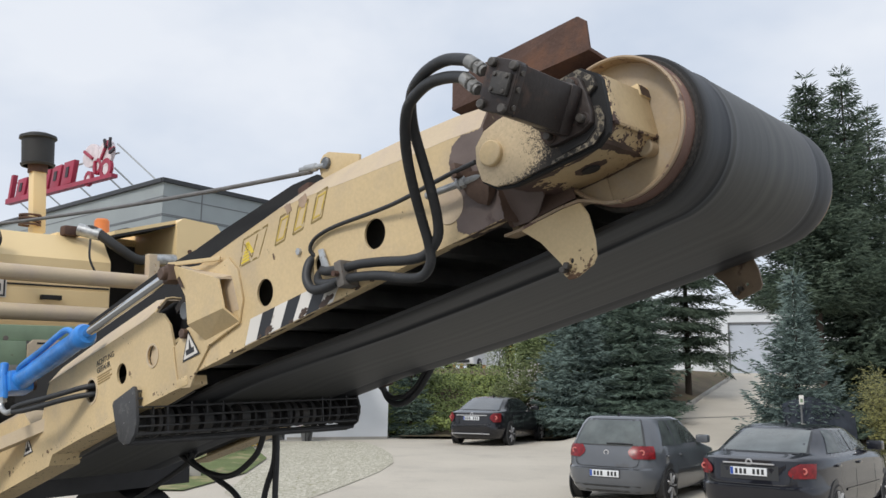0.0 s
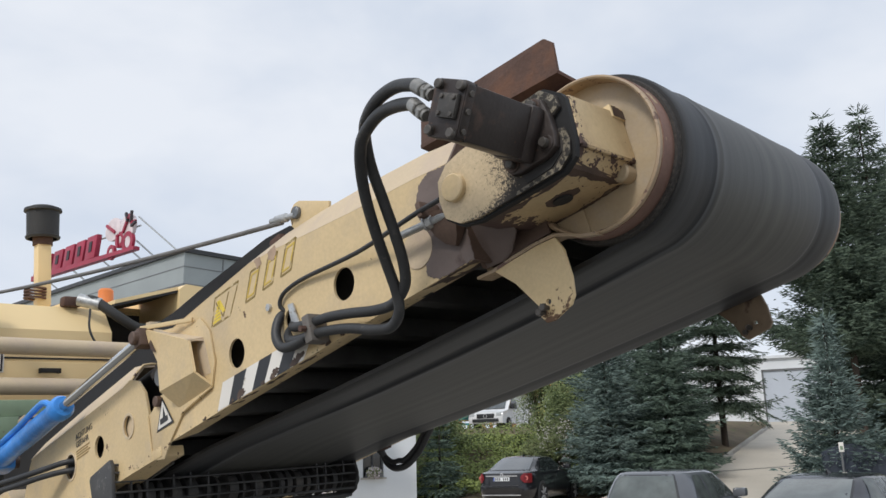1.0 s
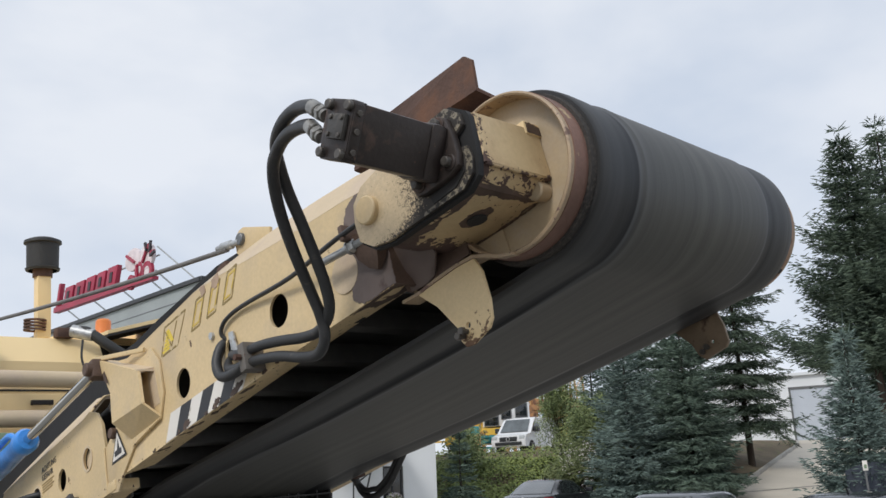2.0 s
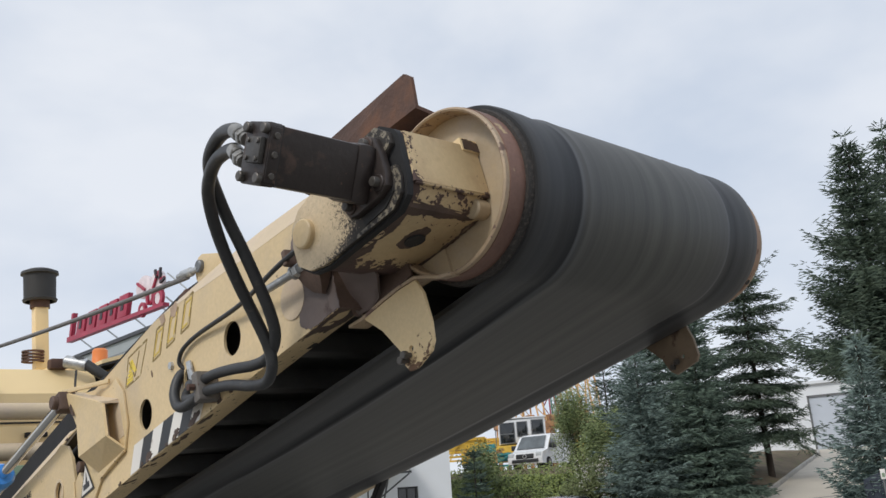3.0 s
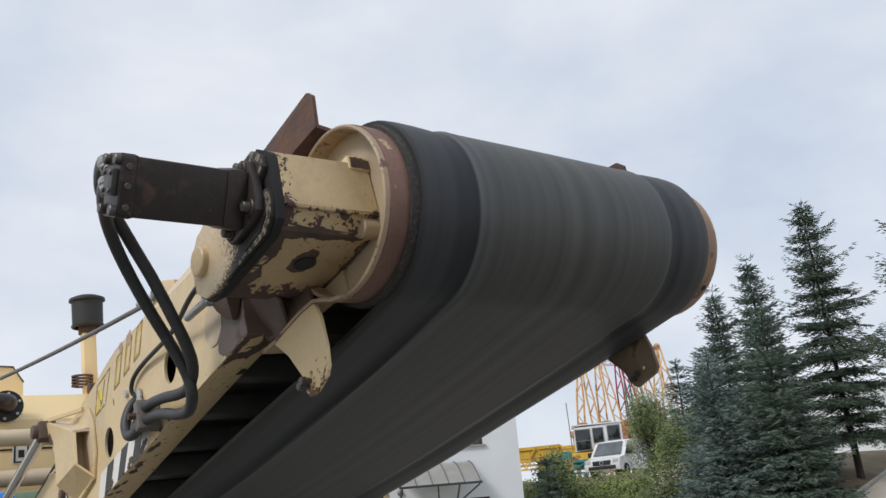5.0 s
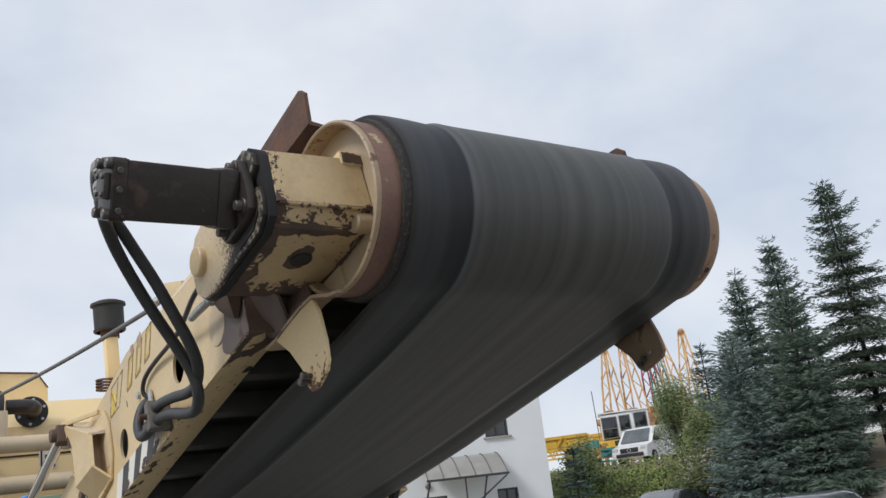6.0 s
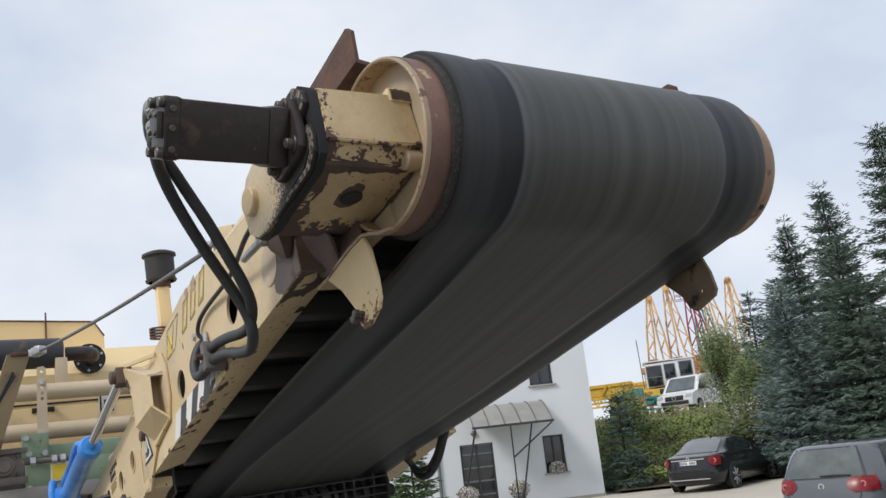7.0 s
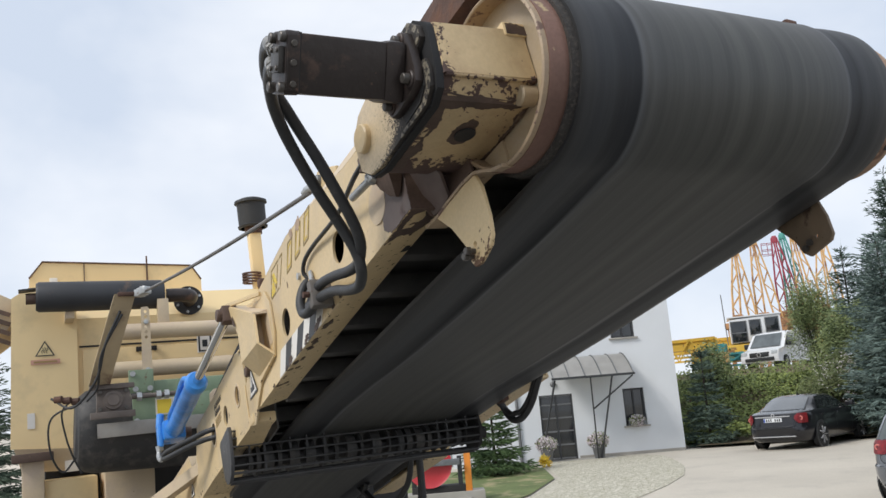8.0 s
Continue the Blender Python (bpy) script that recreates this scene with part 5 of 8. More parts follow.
def build_machine():
    mc = thing("milling_machine", M_MACH, "cream-painted road milling machine with rusty stains, standing on the yard", "machine")
    F = -4.6  # front of the engine housing
    # housing with chamfered top edge
    hood = loft([[(F, y, -0.46), (F, y, 0.455), (F - 0.17, y, 0.66), (F - 3.2, y, 0.70), (F - 3.2, y, -0.46)] for y in (-0.90, 1.26)])
    part("engine_housing", hood, m_cream_far, mc)
    ring = lambda x: [(x, -0.97, -0.46), (x, -0.515, -0.50), (x, -0.515, 0.55), (x, -0.83, 0.70), (x, -0.95, 0.62)]
    part("corner_panel", loft([ring(F + 0.05), ring(F)]), m_cream_far, mc)
    part("lower_lip", loft([[(F + 0.055, -0.95, -0.46), (F + 0.055, -0.515, -0.50), (F - 0.02, -0.50, -0.66), (F - 0.02, -0.90, -0.63)], [(F, -0.95, -0.46), (F, -0.515, -0.50), (F - 0.1, -0.50, -0.66), (F - 0.1, -0.90, -0.63)]]), m_cream_dusty, mc)
    part("seam", box(F + 0.001, F + 0.006, -0.50, 1.25, 0.235, 0.248), m_dark, mc)
    cov = lambda x: [(x, -0.83, 0.66), (x, -0.83, 0.88), (x, -0.73, 1.015), (x, 0.45, 0.955), (x, 0.53, 0.83), (x, 0.53, 0.64)]
    part("hood_cover", loft([cov(F - 0.6), cov(F - 1.6)]), m_cream_far, mc)
    part("cover_edge", tube([(F - 0.595, -0.83, 0.885), (F - 0.595, -0.73, 1.02), (F - 0.595, 0.45, 0.96), (F - 0.595, 0.53, 0.835)], 0.007, 8, 1), m_rust, mc)
    part("cover_seam", box(F - 0.598, F - 0.592, -0.42, -0.413, 0.7, 1.0), m_brown, mc)
    part("cover_pin", rod((F - 0.59, 0.08, 0.75), (F - 0.59, 0.08, 1.05), 0.007, 8), m_rust, mc)
    part("work_lamp", box(F - 0.60, F - 0.57, -0.68, -0.62, 0.80, 0.88, 0.008), m_white_paint, mc)
    part("side_louvre", loft([[(F - 0.05, -1.10 - 0.02, 0.30), (F - 0.05, -0.93, 0.45), (F - 0.05, -0.93, 0.62), (F - 0.05, -1.12, 0.72)], [(F - 1.2, -1.12, 0.30), (F - 1.2, -0.93, 0.45), (F - 1.2, -0.93, 0.62), (F - 1.2, -1.12, 0.72)]]), m_cream_dusty, mc)
    for i in range(4):
        z = 0.30 + i * 0.07
        part("louvre_slat", beam((F - 0.02, -1.20, z + 0.10), (F - 0.02, -0.96, z), 0.02, 0.03), m_brown, mc)
    # recess with hose beside the operator's panel; dark back and side paint its shade
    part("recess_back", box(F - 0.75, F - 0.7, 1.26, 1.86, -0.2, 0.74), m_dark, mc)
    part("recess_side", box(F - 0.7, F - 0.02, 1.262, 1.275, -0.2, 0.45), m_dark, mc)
    rr = lambda z: [(F + 0.02, 1.27, 0.685 + z), (F + 0.02, 1.80, 0.835 + z), (F - 0.7, 1.80, 0.835 + z), (F - 0.7, 1.27, 0.685 + z)]
    part("recess_roof", loft([rr(0), rr(0.03)]), m_cream_far, mc)
    # near-black sheet put under the roof as its shade
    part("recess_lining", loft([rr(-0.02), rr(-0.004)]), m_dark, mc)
    sh = lambda x: [(x, 1.80, -0.25), (x, 1.80, 0.74), (x, 1.80, 0.84), (x, 1.86, 0.885), (x, 2.18, 0.86), (x, 2.25, 0.76), (x, 2.25, -0.25)]
    part("side_housing", loft([sh(F + 0.05), sh(F - 2.4)]), m_cream_far, mc)
    part("housing_bolt", rod((F + 0.05, 1.92, 0.60), (F + 0.065, 1.92, 0.60), 0.018, 8), m_rust, mc)
    part("suction_hose", tube([(F - 0.10, 1.05, 0.70), (F - 0.02, 1.12, 0.70), (F + 0.08, 1.26, 0.58), (F + 0.10, 1.42, 0.49), (F + 0.08, 1.56, 0.50)], 0.040, 14, 6), m_rubber, mc)
    part("hose_cuff", rod((F - 0.10, 1.03, 0.715), (F + 0.01, 1.16, 0.67), 0.050, 16, 0.004), m_zinc, mc)
    part("hose_cuff", rod((F + 0.08, 1.52, 0.50), (F + 0.06, 1.78, 0.52), 0.045, 16, 0.004), m_zinc, mc)
    part("hose_bracket", box(F - 0.2, F - 0.1, 0.92, 1.06, 0.66, 0.74, 0.02), m_rust, mc)
    part("thin_cable", tube([(F + 0.06, 1.06, 0.62), (F + 0.09, 1.05, 0.46), (F + 0.10, 1.12, 0.33), (F + 0.06, 1.23, 0.31), (F + 0.02, 1.27, 0.36)], 0.009, 8, 6), m_hose, mc)
    for y0, z in ((0.72, 0.15), (-0.10, 0.195)):
        part("drawer_pull", join(box(F + 0.0, F + 0.05, y0, y0 + 0.02, z - 0.018, z + 0.018, 0.004), box(F + 0.0, F + 0.05, y0 + 0.13, y0 + 0.15, z - 0.018, z + 0.018, 0.004), box(F + 0.035, F + 0.052, y0, y0 + 0.15, z - 0.018, z + 0.018, 0.006)), m_dark, mc)
    part("lower_panel", box(F - 0.3, F + 0.012, -0.48, 1.25, -0.18, 0.215, 0.006), m_cream_far, mc)
    part("ledge", box(F - 0.2, F + 0.22, -0.05, 1.5, -0.22, -0.17, 0.008), m_cream_dusty, mc)
    # two heavy tubes across the front
    for z, y0 in ((0.285, -0.30), (0.015, -0.36)):
        part("cross_tube", rod((F + 0.42, y0, z), (F + 0.42, 1.95, z - 0.02), 0.058, 24, 0.004), m_cream_dusty, mc)
    part("tube_strap", box(F + 0.36, F + 0.42, 0.02, 0.10, 0.30, 0.52, 0.006), m_cream_dusty, mc)
    part("tube_strap", box(F + 0.33, F + 0.40, 1.38, 1.45, 0.22, 0.50, 0.006), m_cream_dusty, mc)
    # perforated stay
    stay = part("perforated_stay", prism([(-0.028, -0.21), (0.040, -0.21), (0.034, 0.26), (0.02, 0.275), (-0.020, 0.27)], -0.006, 0.006, 0.0, [(0.008, 0.24 - i * 0.036, 0.011) for i in range(6)] + [(0.008, -0.17, 0.012)]), m_cream_dusty, mc)
    stay.matrix_basis = Matrix.Translation((F + 0.72, -0.112, 0.145)) @ pose(0, 0, 0, 0, 0, 90)
    part("stay_bolt", rod((F + 0.72, -0.104, -0.025), (F + 0.75, -0.104, -0.025), 0.020, 8), m_zinc, mc)
    part("stay_bolt", rod((F + 0.72, -0.104, 0.31), (F + 0.745, -0.104, 0.31), 0.016, 8), m_zinc, mc)
    # second perforated bar near the recess
    s2 = part("perforated_bar", prism([(-0.04, -0.3), (0.05, -0.3), (0.04, 0.20), (-0.04, 0.20)], -0.006, 0.006, 0.0, [(0.0, 0.16 - i * 0.055, 0.016) for i in range(4)]), m_cream_dusty, mc)
    s2.matrix_basis = Matrix.Translation((F + 0.60, 1.32, 0.22)) @ pose(0, 0, 0, 0, 0, 90)
    # silencer
    sil = part("silencer", lathe([(0, 0), (0, 0.095), (0.02, 0.108), (0.85, 0.108), (0.87, 0.095), (0.87, 0)], (F + 0.32, -0.79, 0.58), (F + 0.32, 0.5, 0.56), 32), m_silencer, mc, "dull black silencer drum")
    part("outlet_pipe", rod((F + 0.32, -0.855, 0.57), (F + 0.32, -0.75, 0.57), 0.04, 18), m_brown, sil)
    fl = lambda z: [(F + 0.26, -0.90, 0.63 + z), (F + 0.38, -0.90, 0.63 + z), (F + 0.38, -0.79, 0.64 + z), (F + 0.26, -0.79, 0.64 + z)]
    part("outlet_flap", loft([fl(0), fl(-0.01)]), m_silencer, sil)
    part("inlet_pipe", tube([(F + 0.32, 0.10, 0.555), (F + 0.32, 0.20, 0.555), (F + 0.27, 0.28, 0.555), (F + 0.13, 0.31, 0.555), (F - 0.05, 0.31, 0.555)], 0.052, 18, 5), m_black, sil)
    part("inlet_flange", lathe([(0, 0.05), (0, 0.112), (0.025, 0.116), (0.025, 0.05)], (F + 0.002, 0.31, 0.555), (F + 1, 0.31, 0.555), 28, True), m_dark, sil)
    for i in range(6):
        a = i * 1.047 + 0.4
        part("flange_bolt", rod((F + 0.02, 0.31 + 0.092 * math.cos(a), 0.555 + 0.092 * math.sin(a)), (F + 0.042, 0.31 + 0.092 * math.cos(a), 0.555 + 0.092 * math.sin(a)), 0.011, 6), m_zinc, sil)
    part("silencer_stand", box(F + 0.0, F + 0.30, -0.60, -0.54, 0.42, 0.48, 0.004), m_cream_dusty, mc)
    # exhaust stack
    ex = part("intake_pipe", prism([(-0.062, 0), (0.062, 0), (0.066, 0.62), (-0.058, 0.62)], -0.062, 0.062, 0.012), m_cream_far, mc)
    ex.matrix_basis = Matrix.Translation((-6.40, 1.345, 0.92)) @ pose(0, 0, 0, 2.5, 0, 0)
    part("intake_cap", lathe([(0, 0.13), (0, 0.150), (0.02, 0.158), (0.03, 0.145), (0.26, 0.148), (0.27, 0.172), (0.295, 0.168), (0.32, 0.11), (0.325, 0)], (-6.40, 1.318, 1.575), (-6.40, 1.285, 2.5), 32), m_black_cap, mc, "black mesh intake cap")
    part("cap_neck", rod((-6.40, 1.32, 1.51), (-6.40, 1.318, 1.59), 0.09, 20), m_rust, mc)
    for i in range(4):
        part("spring_coil", lathe([(0, 0.065), (0, 0.10), (0.016, 0.10), (0.016, 0.065)], (-6.36, 1.26, 0.98 + i * 0.03), (-6.36, 1.26, 2), 20, True), m_rust, mc)
    # beacon
    bc = part("beacon", lathe([(0, 0), (0, 0.075), (0.03, 0.08), (0.05, 0.07), (0.19, 0.066), (0.21, 0.05), (0.215, 0)], (-5.56, 1.60, 0.77), (-5.56, 1.60, 2), 24), m_orange, mc, "orange warning beacon")
    part("roof_deck", box(-7.8, F - 0.7, 1.1, 1.82, 0.70, 0.775, 0.01), m_cream_far, mc)
    # stickers
    st = part("heat_sticker", prism([(-0.085, 0), (0.085, 0), (0, 0.145)], 0, 0.002), m_black_paint, mc, "hot-surface warning triangle")
    st.matrix_basis = Matrix.Translation((F + 0.058, -0.735, 0.185)) @ pose(0, 0, 0, 0, 0, 90) @ Matrix.Scale(0.78, 4)
    fi = part("sticker_field", prism([(-0.068, 0.009), (0.068, 0.009), (0, 0.125)], -0.0012, 0.0), m_yellow_pale, st)
    for i in range(3):
        part("sticker_mark", tube([(-0.022 + 0.02 * i, -0.002, 0.025), (-0.030 + 0.02 * i, -0.002, 0.045), (-0.014 + 0.02 * i, -0.002, 0.06), (-0.022 + 0.02 * i, -0.002, 0.08)], 0.003, 6, 4), m_black_paint, st)
    part("caption_sticker", box(F + 0.056, F + 0.06, -0.83, -0.635, 0.125, 0.16), m_red_pale, mc)
    part("caption_bar", box(F + 0.0605, F + 0.0625, -0.81, -0.655, 0.136, 0.149), m_brown_line, mc)
    sk = part("white_sticker", box(F + 0.013, F + 0.016, 0.36, 0.48, 0.135, 0.275), m_white_paint, mc)
    part("sticker_border", join(box(F + 0.016, F + 0.018, 0.37, 0.47, 0.143, 0.155), box(F + 0.016, F + 0.018, 0.37, 0.382, 0.143, 0.267), box(F + 0.016, F + 0.018, 0.458, 0.47, 0.143, 0.267), box(F + 0.016, F + 0.018, 0.40, 0.44, 0.18, 0.235)), m_black_paint, sk)
    part("label_plate", box(F + 0.052, F + 0.056, -0.86, -0.81, -0.33, -0.22), m_white_paint, mc)
    # cable mast
    part("mast", loft([[(x + dx, y + dy, z) for dx, dy in ((-0.035, -0.062), (0.035, -0.062), (0.035, 0.062), (-0.035, 0.062))] for x, y, z in ((-3.475, -0.445, -0.125), (-3.38, -0.415, 0.0), (-3.20, -0.30, 0.40))]), m_mast, mc, "cream mast stained brown")
    part("mast_head", box(-3.26, -3.15, -0.345, -0.20, 0.385, 0.41, 0.008), m_rust, mc)
    part("mast_cable", tube([(-3.2, -0.33, 0.30), (-3.25, -0.42, 0.10), (-3.36, -0.47, -0.10), (-3.5, -0.60, -0.25), (-3.6, -0.72, -0.18)], 0.008, 8, 8), m_hose, mc)
    part("mast_cable", tube([(-3.2, -0.32, 0.28), (-3.27, -0.44, 0.05), (-3.40, -0.46, -0.14), (-3.48, -0.52, -0.22)], 0.007, 8, 8), m_hose, mc)
    part("loose_cable", tube([(-3.6, -0.55, -0.22), (-3.7, -0.72, -0.30), (-3.75, -0.73, -0.50), (-3.8, -0.66, -0.64), (-3.75, -0.58, -0.56)], 0.0065, 8, 8), m_hose, mc)
    part("loose_cable", tube([(-3.58, -0.60, -0.20), (-3.62, -0.66, -0.27), (-3.66, -0.64, -0.42), (-3.7, -0.60, -0.55), (-3.72, -0.55, -0.66)], 0.006, 8, 8), m_hose, mc)
    for i in range(3):
        part("cable_plug", rod((-3.58, -0.70 + i * 0.05, -0.19 - i * 0.01), (-3.56, -0.66 + i * 0.05, -0.19 - i * 0.01), 0.022, 10), m_rust, mc)
    # feed conveyor end: green frame, bearing, rubber roll
    part("rubber_roll", lathe([(0, 0), (0, 0.17), (0.015, 0.19), (0.02, 0.225), (0.06, 0.262), (0.12, 0.275), (1.9, 0.275), (1.9, 0)], (-3.90, -0.58, -0.395), (-3.90, 2, -0.49), 48), m_roll, mc, "slack black rubber belt loop")
    part("green_bar", box(-3.66, -3.61, -0.12, 1.2, -0.215, -0.115, 0.008), m_green, mc)
    part("green_panel", box(-3.72, -3.635, 0.10, 1.0, -0.37, -0.272, 0.006), m_green, mc)
    for z in (-0.20, -0.32):
        part("green_bolt", rod((-3.635, 0.16, z), (-3.605, 0.16, z), 0.016, 8), m_bearing, mc)
    grip = part("hand_hold", prism([(0.215, -0.36), (0.215, -0.245), (0.245, -0.215), (0.40, -0.215), (0.40, -0.36)], -0.012, 0.012, 0.004), m_cream_dusty, mc, "cream hand-hold plate with a slot")
    grip.matrix_basis = Matrix.Translation((-3.40, 0, 0)) @ pose(0, 0, 0, 0, 0, 90)
    part("slot", box(0.265, 0.36, -0.014, -0.0125, -0.243, -0.232), m_dark, grip)
    part("green_plate", box(-3.60, -3.58, -0.26, -0.105, -0.19, -0.04, 0.004), m_green, mc)
    part("green_plate", box(-3.62, -3.595, -0.24, 0.28, -0.38, -0.215, 0.004), m_green, mc)
    brg = part("bearing_housing", prism([(-0.15, -0.11), (0.13, -0.11), (0.15, 0.0), (0.12, 0.11), (-0.14, 0.10)], -0.05, 0.03, 0.012), m_bearing, mc, "dusty brown bearing housing")
    brg.matrix_basis = Matrix.Translation((-3.52, -0.36, -0.225)) @ Matrix.Scale(0.72, 4) @ pose(0, 0, 0, 0, 0, 90)
    part("bearing_ring", lathe([(0, 0.0), (0, 0.05), (0.02, 0.055), (0.02, 0.08), (0.05, 0.085), (0.05, 0)], (-0.01, -0.10, 0.0), (-0.01, 1, 0), 24), m_bearing, brg)
    for z, h in ((0.118, 0.022), (-0.128, 0.030)):
        part("guide_rail", box(-0.20, 0.17, -0.085, -0.02, z - h, z + h, 0.008), m_bearing, brg)
    for bx, bz in ((-0.115, 0.075), (0.10, 0.075), (-0.115, -0.075), (0.10, -0.075)):
        part("housing_bolt", rod((bx, -0.072, bz), (bx, -0.045, bz), 0.020, 6, 0.002), m_bolt, brg)
    part("adjust_screw", rod((-3.53, -0.27, -0.215), (-3.53, 0.06, -0.215), 0.016, 12), m_bearing, mc)
    for y in (-0.22, -0.10, -0.05):
        part("adjust_nut", rod((-3.53, y, -0.215), (-3.53, y + 0.03, -0.215), 0.030, 6), m_zinc, mc)
    for y, z in ((-0.235, -0.065), (-0.22, -0.165), (-0.13, -0.165), (-0.22, -0.37), (-0.03, -0.37)):
        part("green_bolt", rod((-3.585, y, z), (-3.565, y, z), 0.018, 8), m_zinc, mc)
    part("wiper_strip", box(-3.58, -3.56, -0.46, 0.9, -0.455, -0.365, 0.003), m_wiper, mc)
    pl = part("warning_plate", box(-3.594, -3.590, -0.10, 0.11, -0.345, -0.235, 0.0), m_white_paint, mc)
    part("plate_triangle", box(-3.590, -3.587, -0.09, 0.0, -0.335, -0.245), m_yellow_paint, pl)
    part("plate_disc", lathe([(0, 0.032), (0, 0.050), (0.002, 0.050), (0.002, 0.032)], (-3.590, 0.055, -0.29), (-3, 0.055, -0.29), 20, True), m_red, pl)
    # frame and track unit under the housing
    part("front_post", box(F + 0.18, F + 0.36, -0.90, -0.76, -0.95, -0.52, 0.01), m_cream_dusty, mc)
    part("post_cap", box(F + 0.10, F + 0.42, -0.96, -0.70, -0.56, -0.50, 0.01), m_brown, mc)
    part("tool_box", box(F - 0.1, F + 0.28, -0.80, -0.42, -1.30, -0.70, 0.01), m_cream_far, mc)
    part("engine_block", box(F - 2.5, F - 0.15, -0.75, 2.1, -1.35, -0.44), m_dark, mc)
    part("frame_rail", box(F - 3.0, F + 0.4, -0.38, -0.05, -0.95, -0.62, 0.01), m_cream_dusty, mc)
    part("frame_rail", box(F - 3.0, F + 0.4, 1.2, 1.6, -0.95, -0.62, 0.01), m_cream_dusty, mc)
    part("white_card", box(F + 0.0, F + 0.05, -0.62, -0.40, -0.66, -0.58), m_white_paint, mc)
    part("drape_bar", beam((-3.4, -0.35, -1.0), (-2.2, 0.05, -0.60), 0.06, 0.06), m_cream_dusty, mc)
    for y in (-0.55, 1.75):
        trk = part("track_unit", loft([[(F - 0.6 + r * math.cos(a), y0, -1.75 + 0.38 * math.sin(a)) for a in [2 * math.pi * i / 24 for i in range(24)] for r in [0.75]] for y0 in (y - 0.17, y + 0.17)]), m_dark, mc)
    return mc


m_wiper = mat("dull_sheet_steel", (0.36, 0.34, 0.31), 0.5, metal=0.3, spots=(0.16, 0.12, 0.09), spot_scale=8, spot_at=0.6, spot_soft=0.1, tone=0.2, tone_scale=5, bump=0.1)
m_silencer = mat("silencer_black", (0.045, 0.047, 0.052), 0.55, metal=0.2, spots=(0.16, 0.11, 0.08), spot_scale=3.5, spot_at=0.60, spot_soft=0.1, tone=0.2, tone_scale=3)
m_black_cap = mat("cap_mesh", (0.024, 0.024, 0.024), 0.6, tone=0.2, tone_scale=4, bump=0.5, bump_scale=70)
m_yellow_pale = mat("sticker_cream", (0.70, 0.56, 0.30), 0.5, tone=0.05)
m_red_pale = mat("faded_red_sticker", (0.55, 0.30, 0.22), 0.5, tone=0.1)
m_mast = mat("mast_paint", (0.42, 0.32, 0.19), 0.6, spots=(0.15, 0.09, 0.06), spot_scale=5, spot_at=0.57, spot_soft=0.12, tone=0.25, tone_scale=3, bump=0.15)
m_bearing = mat("dusty_cast_iron", (0.17, 0.142, 0.125), 0.7, metal=0.2, spots=(0.3, 0.26, 0.2), spot_scale=9, spot_at=0.6, spot_soft=0.1, tone=0.25, tone_scale=6, bump=0.2)
machine = build_machine()

# steel cable from the lug down to the mast
a_ = M_CONV @ Vector((-0.30, 0.038, 0.366))
b_ = M_MACH @ Vector((-3.20, -0.22, 0.40))
cab = part("steel_cable", tube([a_.lerp(b_, i / 8) - Vector((0, 0, 0.02 * 4 * (i / 8) * (1 - i / 8))) for i in range(9)], 0.0085, 10, 3), m_cable)
tagged(cab, "grey twisted steel cable stretched from conveyor to mast", "cable")
for k in range(3):
    c_ = b_.lerp(a_, 0.015 + 0.028 * k)
    part("cable_clip", box(-0.022, 0.022, -0.03, 0.03, -0.022, 0.022, 0.006, Matrix.Translation(c_)), m_zinc, cab)
# ---------------------------------------------------------------- yard, bank, drive


def ease(t):
    t = min(1.0, max(0.0, t))
    return t * t * (3 - 2 * t)


def drive_x(y):
    """Left edge of the drive."""
    return 6.05 + (y - 31.2) * 0.42


def height(x, y):
    base = -0.17 + 0.24 * ease((y - 14) / 12)
    foot = 31.2 + 0.10 * max(0.0, x - 1)
    bank = base + 2.0 * ease((y - foot) / 6.5) + 0.75 * ease((y - 39.0) / 6.0)
    drive = base + 2.85 * min(1.0, max(0.0, (y - 24.5) / 24.0))
    side = ease((x - (drive_x(y) - 1.3)) / 1.2)
    bank += ease((x - (drive_x(y) - 3.6)) / 2.2) * max(0.0, drive - 0.05 - bank)
    return bank * (1 - side) + drive * side


def grid_mesh(xs, ys, fz):
    bm = bmesh.new()
    vs = [[bm.verts.new((x, y, fz(x, y))) for x in xs] for y in ys]
    for j in range(len(ys) - 1):
        for i in range(len(xs) - 1):
            bm.faces.new((vs[j][i], vs[j][i + 1], vs[j + 1][i + 1], vs[j + 1][i]))
    return bm


xs = [-1500, -500, -150, -60] + [-40 + i * 1.0 for i in range(101)] + [90, 200, 600, 1500]
ys = [-800, -200, -60, -20] + [-6 + i * 0.8 for i in range(101)] + [90, 130, 250, 600, 1600]
tagged(part("ground", grid_mesh(xs, ys, height), m_concrete, smooth=60), "pale dusty concrete yard rising to a drive", "ground", kind="structure")


